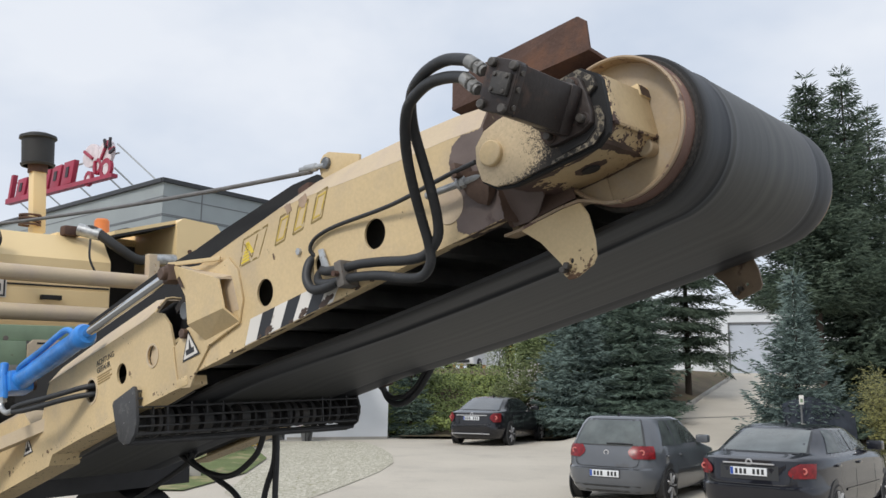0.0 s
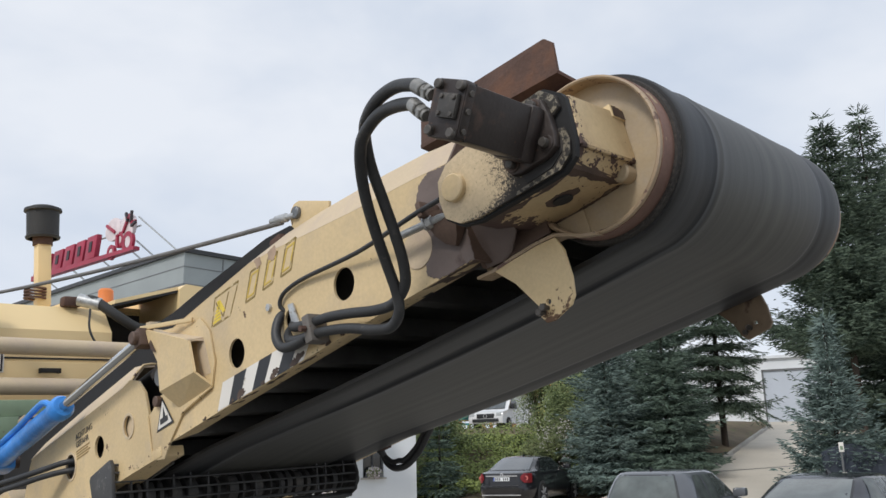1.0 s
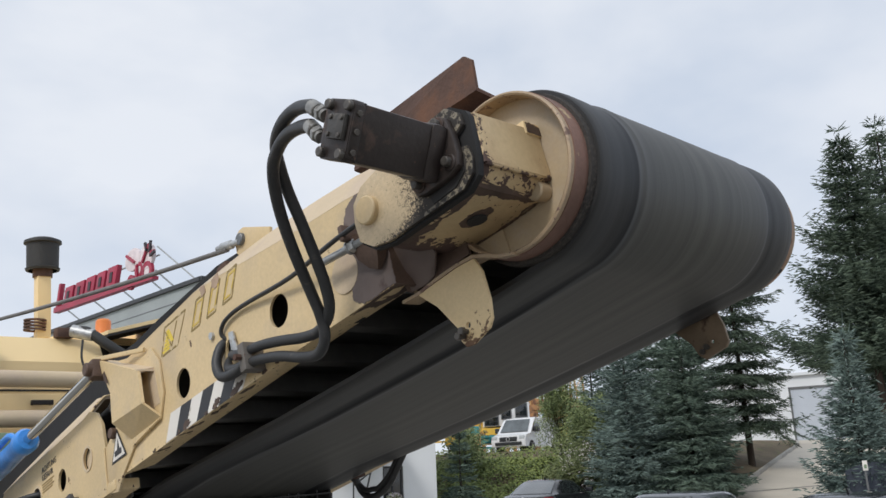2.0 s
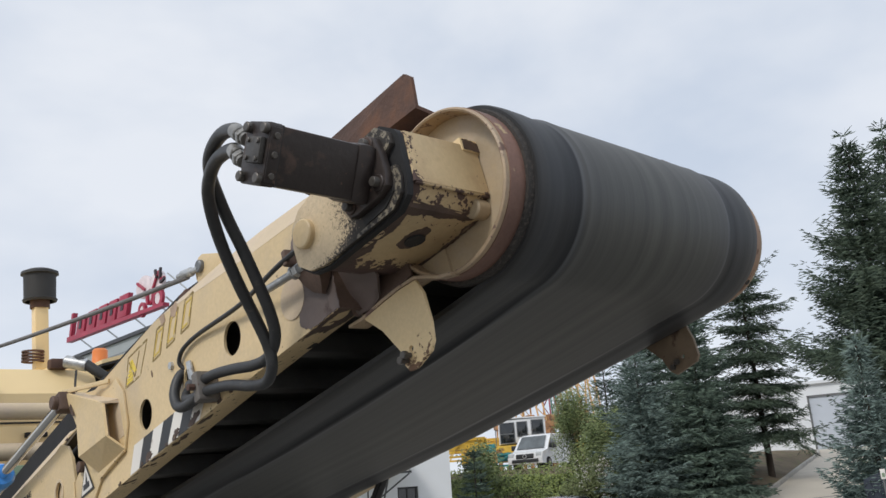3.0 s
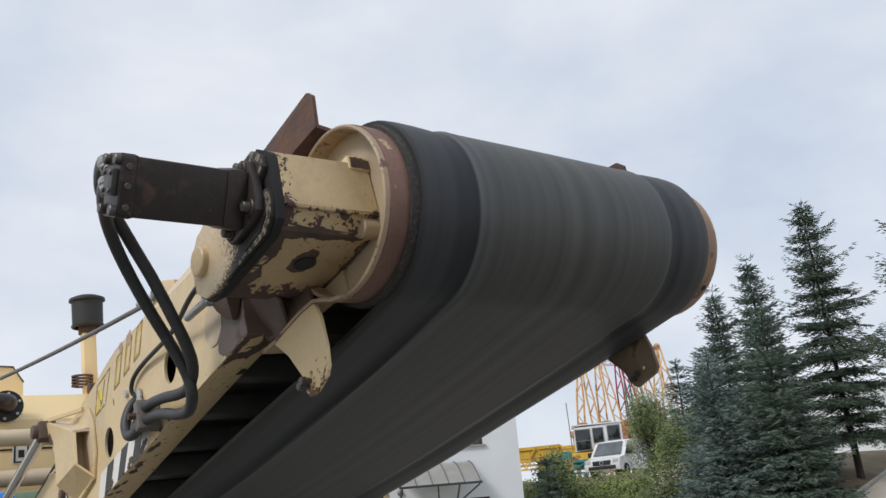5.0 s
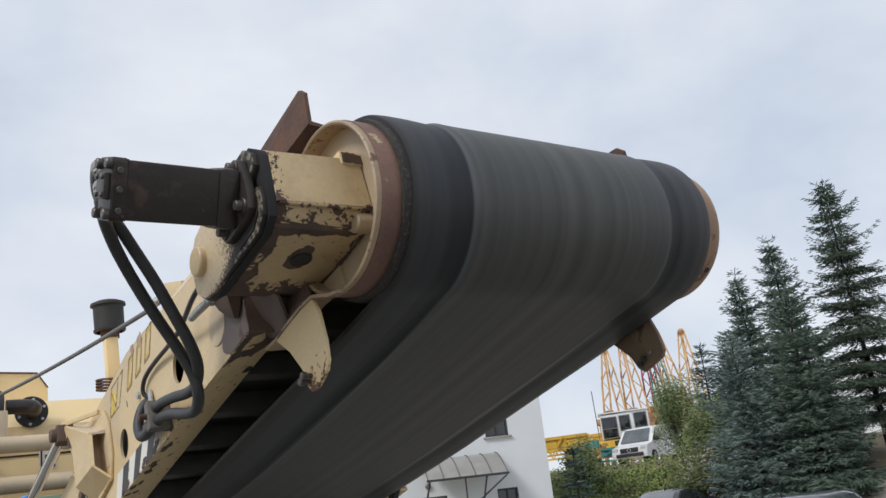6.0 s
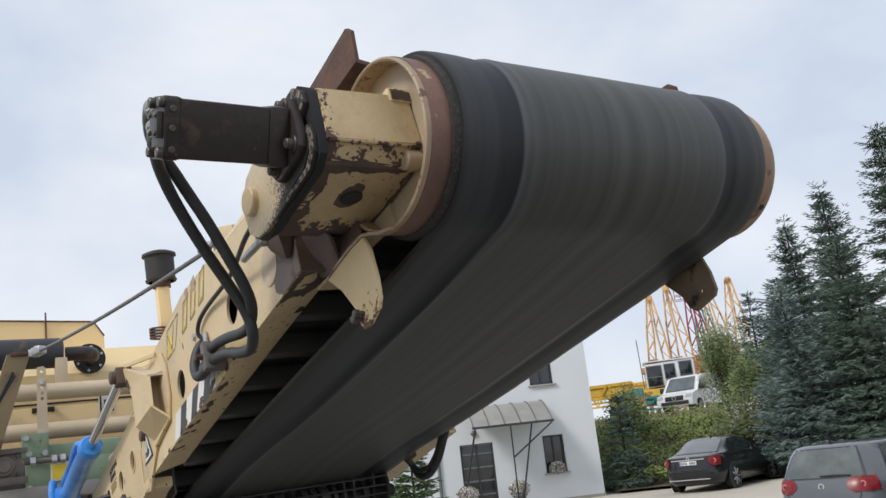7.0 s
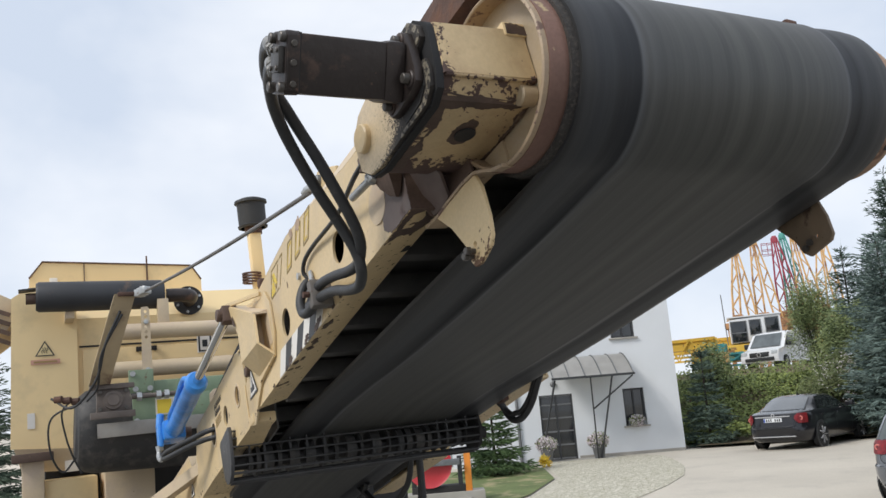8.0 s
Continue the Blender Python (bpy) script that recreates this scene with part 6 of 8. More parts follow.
def patch(name, outline, lift, material, label, cat, step=0.7, kind="structure"):
    """A piece of ground cover that follows the ground inside an outline."""
    x0, x1 = min(p[0] for p in outline), max(p[0] for p in outline)
    y0, y1 = min(p[1] for p in outline), max(p[1] for p in outline)

    def inside(x, y):
        c = False
        for (ax, ay), (bx, by) in zip(outline, outline[1:] + outline[:1]):
            if (ay > y) != (by > y) and x < (bx - ax) * (y - ay) / (by - ay) + ax:
                c = not c
        return c

    bm = bmesh.new()
    vs = [bm.verts.new((x, y, 0)) for x, y in outline]
    bm.faces.new(vs)
    geom = bm.verts[:] + bm.edges[:] + bm.faces[:]
    for k in range(1, int((x1 - x0) / step) + 1):
        g = bmesh.ops.bisect_plane(bm, geom=bm.verts[:] + bm.edges[:] + bm.faces[:], plane_co=(x0 + k * step, 0, 0), plane_no=(1, 0, 0))
    for k in range(1, int((y1 - y0) / step) + 1):
        g = bmesh.ops.bisect_plane(bm, geom=bm.verts[:] + bm.edges[:] + bm.faces[:], plane_co=(0, y0 + k * step, 0), plane_no=(0, 1, 0))
    for p in bm.verts:
        p.co.z = height(p.co.x, p.co.y) + lift
    return tagged(part(name, bm, material, smooth=60), label, cat, kind=kind)


cobble_line = [(-2.75, 20.9), (-3.0, 22.8), (-3.6, 25.0), (-4.3, 27.2), (-5.0, 27.9), (-8.0, 26.6), (-7.2, 24.6), (-5.9, 21.5), (-5.6, 18.5), (-5.2, 15.5), (-4.3, 14.0), (-3.6, 14.6), (-3.2, 17.0), (-2.85, 19.2)]
# unseen dark ground, added to weaken light bounced onto the belt's underside
patch("apron", [(-16, -14), (14, -14), (14, 6.5), (5, 8.5), (-6, 8.0), (-16, 6.0)], 0.012, m_bounce_damper, "unseen dark ground patch added under the machine to dim bounced light", "concrete", 2.0)
patch("pavement", cobble_line, 0.012, m_cobble, "rounded patch of worn granite cobbles with grass in the joints", "cobbles", 0.5)
patch("lawn", [(-5.95, 21.3), (-7.2, 24.4), (-8.3, 25.3), (-12, 23.5), (-13, 18), (-10.5, 16.3), (-8.0, 15.6), (-6.0, 15.6), (-5.65, 18.4)], 0.03, m_grass, "small green lawn with dry patches", "lawn", 0.8)
patch("soil_bed", [(-3.6, 29.6), (-3.5, 31.0), (-6, 33), (-14, 45), (6, 48), (12.0, 48.0), (12.45, 47.0), (12.0, 45.4), (9.95, 40.6), (7.4, 34.6), (5.95, 31.2), (5.0, 29.3), (3.6, 28.6), (0, 30.2)], 0.10, m_soil, "bank of dry soil and low growth under the spruces", "bank", 1.0)


def kerb_row(pts, label):
    k = thing("kerb", Matrix.Translation((0, 0, 0)), label, "kerb", kind="structure")
    me = None
    for (x0, y0), (x1, y1) in zip(pts, pts[1:]):
        d = math.hypot(x1 - x0, y1 - y0)
        n = max(1, round(d / 1.0))
        for i in range(n):
            ax, ay = x0 + (x1 - x0) * i / n, y0 + (y1 - y0) * i / n
            bx, by = x0 + (x1 - x0) * (i + 0.985) / n, y0 + (y1 - y0) * (i + 0.985) / n
            part("kerb_stone", beam((ax, ay, height(ax, ay) + 0.06), (bx, by, height(bx, by) + 0.06), 0.12, 0.16, bevel=0.012), m_kerb, k)


kerb_row([(3.6, 28.3), (4.8, 28.7), (6.05, 31.2), (7.5, 34.6), (10.1, 40.7), (12.15, 45.4), (12.6, 47.0), (12.1, 48.4)], "pale concrete kerb stones along the drive")
kerb_row([(-9.6, 18.1), (-8.2, 17.6), (-6.6, 17.5)], "low weathered concrete kerb by the lawn")
part("drive_joint", loft([[(x, y, height(x, y) + 0.006) for x, y in ((6.3, 31.0), (6.3, 31.1))], [(x, y, height(x, y) + 0.006) for x, y in ((9.5, 32.0), (9.5, 32.1))]], closed=False, caps=False), m_trim_dark).update_tag()
tagged(bpy.data.objects["drive_joint"], "dark expansion joint across the concrete drive", "joint", kind="structure")

# ---------------------------------------------------------------- buildings


def frame_of(p, q):
    """x along the wall from p to q, y into the building, z up."""
    d = (Vector((q[0], q[1], 0)) - Vector((p[0], p[1], 0))).normalized()
    inward = Vector((0, 0, 1)).cross(d)
    return axes(d, inward, (0, 0, 1), (p[0], p[1], 0))


def pierced(outline, holes, y0, y1):
    """A wall plate with rectangular openings cut through it."""
    bm = prism(outline, y0, y1)
    for a, b, c, d in holes:
        for co, no in (((a, 0, 0), (1, 0, 0)), ((b, 0, 0), (1, 0, 0)), ((0, 0, c), (0, 0, 1)), ((0, 0, d), (0, 0, 1))):
            bmesh.ops.bisect_plane(bm, geom=bm.verts[:] + bm.edges[:] + bm.faces[:], plane_co=co, plane_no=no)
        gone = [f for f in bm.faces if abs(f.normal.y) > 0.9 and a < f.calc_center_median().x < b and c < f.calc_center_median().z < d]
        bmesh.ops.delete(bm, geom=gone, context="FACES")
        for p, q in (((a, c), (b, c)), ((b, c), (b, d)), ((b, d), (a, d)), ((a, d), (a, c))):
            bm.faces.new([bm.verts.new((p[0], y0, p[1])), bm.verts.new((p[0], y1, p[1])), bm.verts.new((q[0], y1, q[1])), bm.verts.new((q[0], y0, q[1]))])
    return bm


def build_office():
    # wall from left to right as seen from the yard
    L, R = (-10.8, 26.3), (-3.92, 29.45)
    ob = thing("office_building", frame_of(L, R), "white rendered two-storey office building with dark windows", "building")
    ln = math.hypot(R[0] - L[0], R[1] - L[1])
    z0, top = -0.3, 6.2
    # distances along the wall
    dx0, dx1 = 2.95, 4.05
    w0, w1 = 5.72, 6.42
    u0, u1 = 5.55, 6.35
    outer = [(0, z0), (0, top), (ln, top), (ln, z0), (dx1, z0), (dx1, 2.16), (dx0, 2.16), (dx0, z0)]
    wall = part("front_wall", pierced(outer, ((w0, w1, 0.98, 2.18), (u0, u1, 3.86, 4.75)), 0.0, 0.35), m_white_wall, ob, smooth=0)
    part("side_wall", box(ln - 0.35, ln, 0.35, 9.0, z0, top), m_white_wall, ob)
    part("back_wall", box(0, ln - 0.35, 8.65, 9.0, z0, top), m_white_wall, ob)
    part("left_wall", box(0, 0.35, 0.35, 8.65, z0, top), m_white_wall, ob)
    part("flat_roof", box(-0.1, ln + 0.1, -0.1, 9.1, top, top + 0.2), m_cladding, ob)
    part("plinth", box(dx1 + 0.06, ln, -0.02, 0.0, z0, 0.16), m_kerb, ob)
    # door
    d = part("entrance_door", box(dx0, dx1, 0.10, 0.14, 0.06, 2.16), m_glass_dark, ob, "dark glazed double door")
    for x in (dx0 + 0.03, (dx0 + dx1) / 2, dx1 - 0.03):
        part("stile", box(x - 0.03, x + 0.03, 0.05, 0.10, 0.06, 2.16), m_trim_dark, d)
    for z in (0.12, 0.55, 0.98, 1.41, 1.84, 2.12):
        part("rail", box(dx0, dx1, 0.06, 0.10, z - 0.025, z + 0.025), m_trim_grey, d)
    part("step", box(dx0 - 1.0, dx1 + 1.1, -1.3, 0.0, z0, 0.08, 0.02), m_kerb, ob)
    # windows
    for a, b, c, e in ((w0, w1, 0.98, 2.18), (u0, u1, 3.86, 4.75)):
        w = part("window", box(a, b, 0.16, 0.18, c, e), m_glass_dark, ob)
        part("window_frame", join(box(a, b, 0.10, 0.16, c, c + 0.06), box(a, b, 0.10, 0.16, e - 0.06, e), box(a, a + 0.06, 0.10, 0.16, c, e), box(b - 0.06, b, 0.10, 0.16, c, e), box((a + b) / 2 - 0.025, (a + b) / 2 + 0.025, 0.11, 0.16, c, e)), m_trim_dark, w)
        part("window_sill", box(a - 0.08, b + 0.08, -0.10, 0.12, c - 0.05, c, 0.008), m_kerb, w)
    # arched canopy on struts
    c0, c1, dep, rise = 3.25, 5.78, 1.6, 0.72
    arc = [(-dep + dep * i / 12, rise * math.sin(i / 12 * math.pi / 2)) for i in range(13)]
    can = part("entrance_canopy", loft([[(x, y, 2.62 + z) for y, z in arc] + [(x, y + 0.012, 2.59 + z) for y, z in reversed(arc)] for x in (c0, c1)]), m_canopy, ob, "grey translucent arched canopy")
    for i in range(6):
        x = c0 + (c1 - c0) * i / 5
        part("canopy_rib", tube([(x, y, 2.635 + z) for y, z in arc], 0.018, 8, 1), m_trim_grey, can)
    part("canopy_edge", box(c0 - 0.04, c1 + 0.04, -dep - 0.03, -dep + 0.03, 2.57, 2.64), m_trim_dark, can)
    part("canopy_strut", beam((c1 - 0.03, -dep, 2.56), (4.50, -1.25, 1.62), 0.05, 0.05), m_trim_dark, can)
    part("canopy_strut", beam((c0 + 0.05, -dep, 2.56), (c0 - 0.45, -0.5, 0.10), 0.045, 0.045), m_trim_dark, can)
    part("canopy_post", beam((4.42, -dep, 2.58), (4.52, -0.95, 0.08), 0.045, 0.045), m_trim_dark, can)
    part("canopy_post", beam((5.10, -dep, 2.58), (4.62, -0.95, 0.08), 0.04, 0.04), m_trim_dark, can)
    part("wall_lamp", lathe([(0, 0), (0, 0.09), (0.06, 0.10), (0.10, 0.05), (0.10, 0)], (3.45, 0.0, 2.50), (3.45, -1, 2.50), 18), m_trim_grey, ob)
    part("down_pipe", rod((2.2, -0.06, z0), (2.2, -0.06, top), 0.05, 12), m_trim_grey, ob)
    return ob


m_trim_grey = mat("grey_metal_trim", (0.16, 0.165, 0.17), 0.45, metal=0.3, tone=0.1)
m_canopy = mat("canopy_sheet", (0.30, 0.29, 0.27), 0.4, tone=0.12, tone_scale=2)
office = build_office()


def build_hall():
    """Grey clad hall with the red roof sign."""
    C = Vector((-11.42, 27.2, 0))
    dl = Vector((-0.797, 0.603, 0))
    dr = Vector((0.603, 0.797, 0))
    ob = thing("grey_hall", axes(dr, dl, (0, 0, 1), C), "hall with grey metal cladding and a dark roof edge", "building")
    LX, LY, T = 9.0, 26.0, 8.62
    part("wall_right", box(0, LX, 0, 0.3, -0.3, T), m_cladding, ob)
    part("wall_left", box(0, 0.3, 0.3, LY, -0.3, T), m_cladding, ob)
    part("wall_back", box(LX - 0.3, LX, 0.3, LY, -0.3, T), m_cladding, ob)
    part("wall_end", box(0.3, LX - 0.3, LY - 0.3, LY, -0.3, T), m_cladding, ob)
    part("roof", box(0.1, LX - 0.1, 0.1, LY - 0.1, T - 0.2, T), m_cladding, ob)
    part("roof_edge", join(box(-0.10, LX + 0.1, -0.12, 0.0, T - 0.07, T + 0.07), box(-0.12, 0.0, 0.0, LY, T - 0.07, T + 0.07)), m_trim_dark, ob)
    for z in (T - 0.55, T - 1.15, T - 1.2, T - 2.0, T - 2.9):
        part("cladding_joint", join(box(-0.012, LX, -0.012, 0.0, z - 0.015, z + 0.015), box(-0.012, 0.0, 0.0, LY, z - 0.015, z + 0.015)), m_trim_grey, ob)
    part("cladding_joint", box(1.5, 1.54, -0.014, 0.0, -0.3, T - 0.1), m_trim_grey, ob)
    part("awning", loft([[(-0.9, 0.6 + 5 * s, T - 2.15 + 0.45 * math.sin(math.pi * (0.5 + s / 2))) for s in [i / 10 for i in range(11)]] + [(-0.9, 5.6 - 5 * s, T - 2.35 + 0.4 * math.sin(math.pi * (1 - s / 2))) for s in [i / 10 for i in range(11)]],
                          [(0.0, 0.6 + 5 * s, T - 2.15 + 0.45 * math.sin(math.pi * (0.5 + s / 2))) for s in [i / 10 for i in range(11)]] + [(0.0, 5.6 - 5 * s, T - 2.35 + 0.4 * math.sin(math.pi * (1 - s / 2))) for s in [i / 10 for i in range(11)]]]), m_trim_dark, ob)
    return ob


hall = build_hall()


def build_sign():
    C = Vector((-11.4, 27.7, 0))
    ob = thing("roof_sign", axes((-0.797, 0.603, 0), (-0.603, -0.797, 0), (0, 0, 1), C), "red roof sign of block shapes on a steel frame", "sign")
    # plain upright blocks stand for the letters; x runs away from the hall's corner
    part("sign_base", loft([[(12.7, 0.0, 9.55), (12.7, 0.25, 9.55), (12.7, 0.25, 9.78), (12.7, 0.0, 9.78)], [(3.6, 0.0, 9.38), (3.6, 0.25, 9.38), (3.6, 0.25, 9.52), (3.6, 0.0, 9.52)]]), m_sign_red, ob)
    for x, w, h in ((12.42, 0.22, 1.10), (11.35, 0.85, 0.80), (10.25, 0.85, 0.83), (9.2, 0.85, 0.86), (8.2, 0.75, 0.88), (7.2, 0.85, 0.92)):
        z = 9.72 - (12.4 - x) * 0.014
        sh = 0.14
        outline = [(x + w / 2 + 0.05, z), (x - w / 2 + 0.05, z), (x - w / 2 - sh, z + h), (x + w / 2 - sh, z + h)]
        blk = part("sign_block", prism(outline, 0.02, 0.22, 0.01), m_sign_red, ob)
        if w > 0.4:
            part("block_slot", prism([(x + 0.12, z + h * 0.3), (x - 0.12, z + h * 0.3), (x - 0.18, z + h * 0.75), (x + 0.06, z + h * 0.75)], -0.01 + 0.235, 0.235 + 0.012), m_sign_dark, blk)
    # emblem: plain discs and bars
    em = part("emblem_disc", prism([(5.45 + 0.62 * math.cos(a), 10.52 + 0.46 * math.sin(a)) for a in [2 * math.pi * i / 20 for i in range(20)]], 0.05, 0.18, 0.01), m_sign_pale, ob)
    part("emblem_disc", prism([(4.35 + 0.55 * math.cos(a), 10.42 + 0.52 * math.sin(a)) for a in [2 * math.pi * i / 20 for i in range(20)]], 0.04, 0.17, 0.01), m_sign_pale, ob)
    for cx, cz, r in ((5.55, 9.62, 0.30), (4.25, 9.80, 0.42), (4.9, 10.0, 0.32)):
        part("emblem_ring", lathe([(0, r * 0.55), (0, r), (0.12, r), (0.12, r * 0.55)], (cx, 0.06, cz), (cx, 1, cz), 24, True), m_sign_red, ob)
        part("emblem_hub", rod((cx, 0.06, cz), (cx, 0.16, cz), r * 0.5, 16), m_sign_pale, ob)
    for a, b in (((5.9, 10.75), (5.2, 10.35)), ((5.0, 10.2), (4.9, 9.7)), ((4.55, 10.2), (4.2, 10.75)), ((3.9, 10.4), (3.6, 10.5)), ((4.1, 10.85), (3.9, 10.45))):
        part("emblem_bar", beam((a[0], 0.22, a[1]), (b[0], 0.22, b[1]), 0.08, 0.10), m_sign_red, ob)
    for a, b in (((4.35, 10.95), (4.2, 10.6)), ((3.9, 10.95), (3.95, 10.5)), ((3.55, 10.45), (3.9, 10.35))):
        part("emblem_bar", beam((a[0], 0.24, a[1]), (b[0], 0.24, b[1]), 0.08, 0.10), m_sign_dark, ob)
    for x in (12.2, 9.6, 7.0, 4.7, 3.8):
        part("sign_post", beam((x, 0.1, 8.6), (x, 0.1, 9.6), 0.06, 0.06), m_zinc, ob)
        part("sign_brace", beam((x - 0.1, -1.6, 8.65), (x, 0.05, 9.8), 0.05, 0.05), m_zinc, ob)
    part("sign_brace", beam((1.2, -0.6, 8.7), (3.7, 0.05, 10.7), 0.05, 0.05), m_zinc, ob)
    part("sign_rail", beam((12.6, 0.0, 10.5), (3.6, 0.0, 10.35), 0.05, 0.05), m_zinc, ob)
    return ob


m_sign_red = mat("sign_red", (0.33, 0.022, 0.055), 0.45, tone=0.15, tone_scale=1.5)
m_sign_dark = mat("sign_black", (0.03, 0.02, 0.025), 0.5, tone=0.1)
m_sign_pale = mat("sign_pale", (0.66, 0.58, 0.60), 0.5, tone=0.15, tone_scale=3)
roof_sign = build_sign()


def build_garage():
    L, R = (8.2, 51.6), (19.5, 48.2)
    ob = thing("garage_building", frame_of(L, R), "white garage hall with a wide grey door", "building")
    ln = math.hypot(R[0] - L[0], R[1] - L[1])
    b, t = 2.6, 6.45
    d0, d1, dt = 5.35, 9.8, 5.85
    part("front_wall", prism([(0, b), (0, t), (ln, t), (ln, b), (d1, b), (d1, dt), (d0, dt), (d0, b)], 0, 0.3), m_white_wall, ob, smooth=0)
    part("side_wall", box(0, 0.3, 0.3, 10, b, t), m_white_wall, ob)
    part("side_wall", box(ln - 0.3, ln, 0.3, 10, b, t), m_white_wall, ob)
    part("back_wall", box(0.3, ln - 0.3, 9.7, 10, b, t), m_white_wall, ob)
    part("roof", box(-0.2, ln + 0.2, -0.2, 10.2, t, t + 0.15), m_white_wall, ob)
    d = part("garage_door", box(d0, d1, 0.10, 0.16, b, dt), m_garage, ob, "pale grey sectional door")
    part("door_frame", join(box(d0, d0 + 0.10, 0.02, 0.10, b, dt), box(d1 - 0.1, d1, 0.02, 0.10, b, dt), box(d0, d1, 0.02, 0.10, dt - 0.1, dt)), m_trim_grey, d)
    for i in range(1, 6):
        z = b + 0.25 + i * 0.5
        part("door_joint", box(d0 + 0.1, d1 - 0.1, 0.092, 0.10, z - 0.003, z + 0.003), m_garage, d)
    return ob


m_garage = mat("garage_door_grey", (0.46, 0.50, 0.56), 0.5, tone=0.06, tone_scale=0.6)
garage = build_garage()
# ---------------------------------------------------------------- vehicles


def wheel(parent, x, y, r, side):
    w = part("wheel", lathe([(0, 0.3 * r), (0, 0.68 * r), (0.012, 0.72 * r), (-0.004, 0.93 * r), (0.02, r), (0.18, r), (0.2, 0.93 * r), (0.2, 0)], (x, y, r), (x, y - side, r), 28), m_tyre, parent)
    rim = part("rim", lathe([(0, 0), (0.0, 0.16 * r), (0.02, 0.2 * r), (0.03, 0.62 * r), (0.0, 0.66 * r), (0.0, 0.70 * r), (0.05, 0.70 * r), (0.05, 0)], (x, y + side * 0.004, r), (x, y - side, r), 28), m_tyre, w)
    for i in range(7):
        a = 2 * math.pi * i / 7
        part("spoke", beam((x + 0.15 * r * math.cos(a), y + side * 0.003, r + 0.15 * r * math.sin(a)), (x + 0.68 * r * math.cos(a), y + side * 0.003, r + 0.68 * r * math.sin(a)), 0.02, 0.19 * r, up=(0, 1, 0)), m_rim, w)


def car(name, m, paint, label, stack, wb, r, lights, plate_z, glass, pillars, recess=None, wiper=False, pane=None):
    """stack: levels (z, x rear, x front, half width); lights: (half width inside, z low, z high, reach along the side); glass: (z foot, z top)."""
    ob = thing(name, m, label, "car")
    E = 5.0
    pane = pane or m_glass_car

    def level(z):
        z = min(max(z, stack[0][0]), stack[-1][0])
        for p, q in zip(stack, stack[1:]):
            if z <= q[0]:
                k = (z - p[0]) / (q[0] - p[0])
                return [p[i] + (q[i] - p[i]) * k for i in range(4)]

    def rear(s, z, off=0.0):
        """Point on the tail: s across from -1 to 1."""
        zz, xr, xf, hw = level(z)
        a = (xf - xr) / 2
        return Vector(((xr + xf) / 2 - a * (1 - min(1, abs(s)) ** E) ** (1 / E) - off, hw * s * (1 + off * 0.2), z + off * 0.1))

    def front(s, z, off=0.0):
        zz, xr, xf, hw = level(z)
        p = rear(s, z)
        return Vector((xr + xf - p.x + off, p.y, z + off * 0.2))

    def flank(x, z, side, off=0.0):
        zz, xr, xf, hw = level(z)
        t = min(1, abs((x - (xr + xf) / 2) / ((xf - xr) / 2)))
        return Vector((x, side * (hw * (1 - t ** E) ** (1 / E) + off), z))

    Q = 2 ** (-1 / E)
    across = [-Q + 2 * Q * i / 10 for i in range(11)]
    rings = []
    for z, xr, xf, hw in stack:
        mid, a = (xr + xf) / 2, (xf - xr) / 2
        ring = [rear(q, z) for q in across]
        ring += [flank(mid + a * q * 0.999, z, 1) for q in across[1:-1]]
        ring += [front(-q, z) for q in across]
        ring += [flank(mid - a * q * 0.999, z, -1) for q in across[1:-1]]
        rings.append(ring)
    part("body", loft(rings), paint, ob, smooth=42)

    def skin(nm, fn, us, zs, mt, parent, off, lb=""):
        """A pane or cover that follows the body surface."""
        bm = bmesh.new()
        for o in (off, -0.01):
            g = [[bm.verts.new(fn(u, z, o)) for u in us] for z in zs]
            for j in range(len(zs) - 1):
                for i in range(len(us) - 1):
                    bm.faces.new((g[j][i], g[j][i + 1], g[j + 1][i + 1], g[j + 1][i]))
        return part(nm, bm, mt, parent, lb, smooth=40)

    def steps(a, b, n):
        return [a + (b - a) * i / n for i in range(n + 1)]

    zg, zt = glass
    skin("window_seal", rear, steps(-Q * 0.90, Q * 0.90, 8), steps(zg + 0.012, zt - 0.025, 4), m_trim_dark, ob, 0.004)
    skin("rear_window", rear, steps(-Q * 0.86, Q * 0.86, 8), steps(zg + 0.03, zt - 0.05, 4), pane, ob, 0.008)
    skin("windscreen", front, steps(-Q * 0.9, Q * 0.9, 8), steps(zg + 0.06, zt - 0.04, 4), pane, ob, 0.008)
    hw = max(p[3] for p in stack)
    for side in (-1, 1):
        fl = lambda x, z, off, sd=side: flank(x, z, sd, off)
        for (a0, a1), (b0, b1) in pillars:
            bm = bmesh.new()
            g = []
            for z, xa, xb in [(zg + 0.02 + (zt - 0.07 - zg) * k, a0 + (a1 - a0) * k, b0 + (b1 - b0) * k) for k in (0, 0.33, 0.66, 1)]:
                g.append([bm.verts.new(fl(xa + (xb - xa) * i / 4, z, 0.008)) for i in range(5)])
            for j in range(3):
                for i in range(4):
                    bm.faces.new((g[j][i], g[j][i + 1], g[j + 1][i + 1], g[j + 1][i]))
            bmesh.ops.solidify(bm, geom=bm.faces[:], thickness=0.004)
            part("side_window", bm, m_glass_car if pane is m_glass_car else m_glass_pale, ob)
        for (a0, a1), (b0, b1) in pillars:
            skin("door_seam", fl, (b0 + 0.02, b0 + 0.035), steps(0.30, zg, 5), m_trim_dark, ob, 0.003)
            part("door_handle", box(a0 + 0.06, a0 + 0.24, min(side * hw * 0.97, side * (hw + 0.02)), max(side * hw * 0.97, side * (hw + 0.02)), zg - 0.17, zg - 0.135, 0.008), paint, ob)
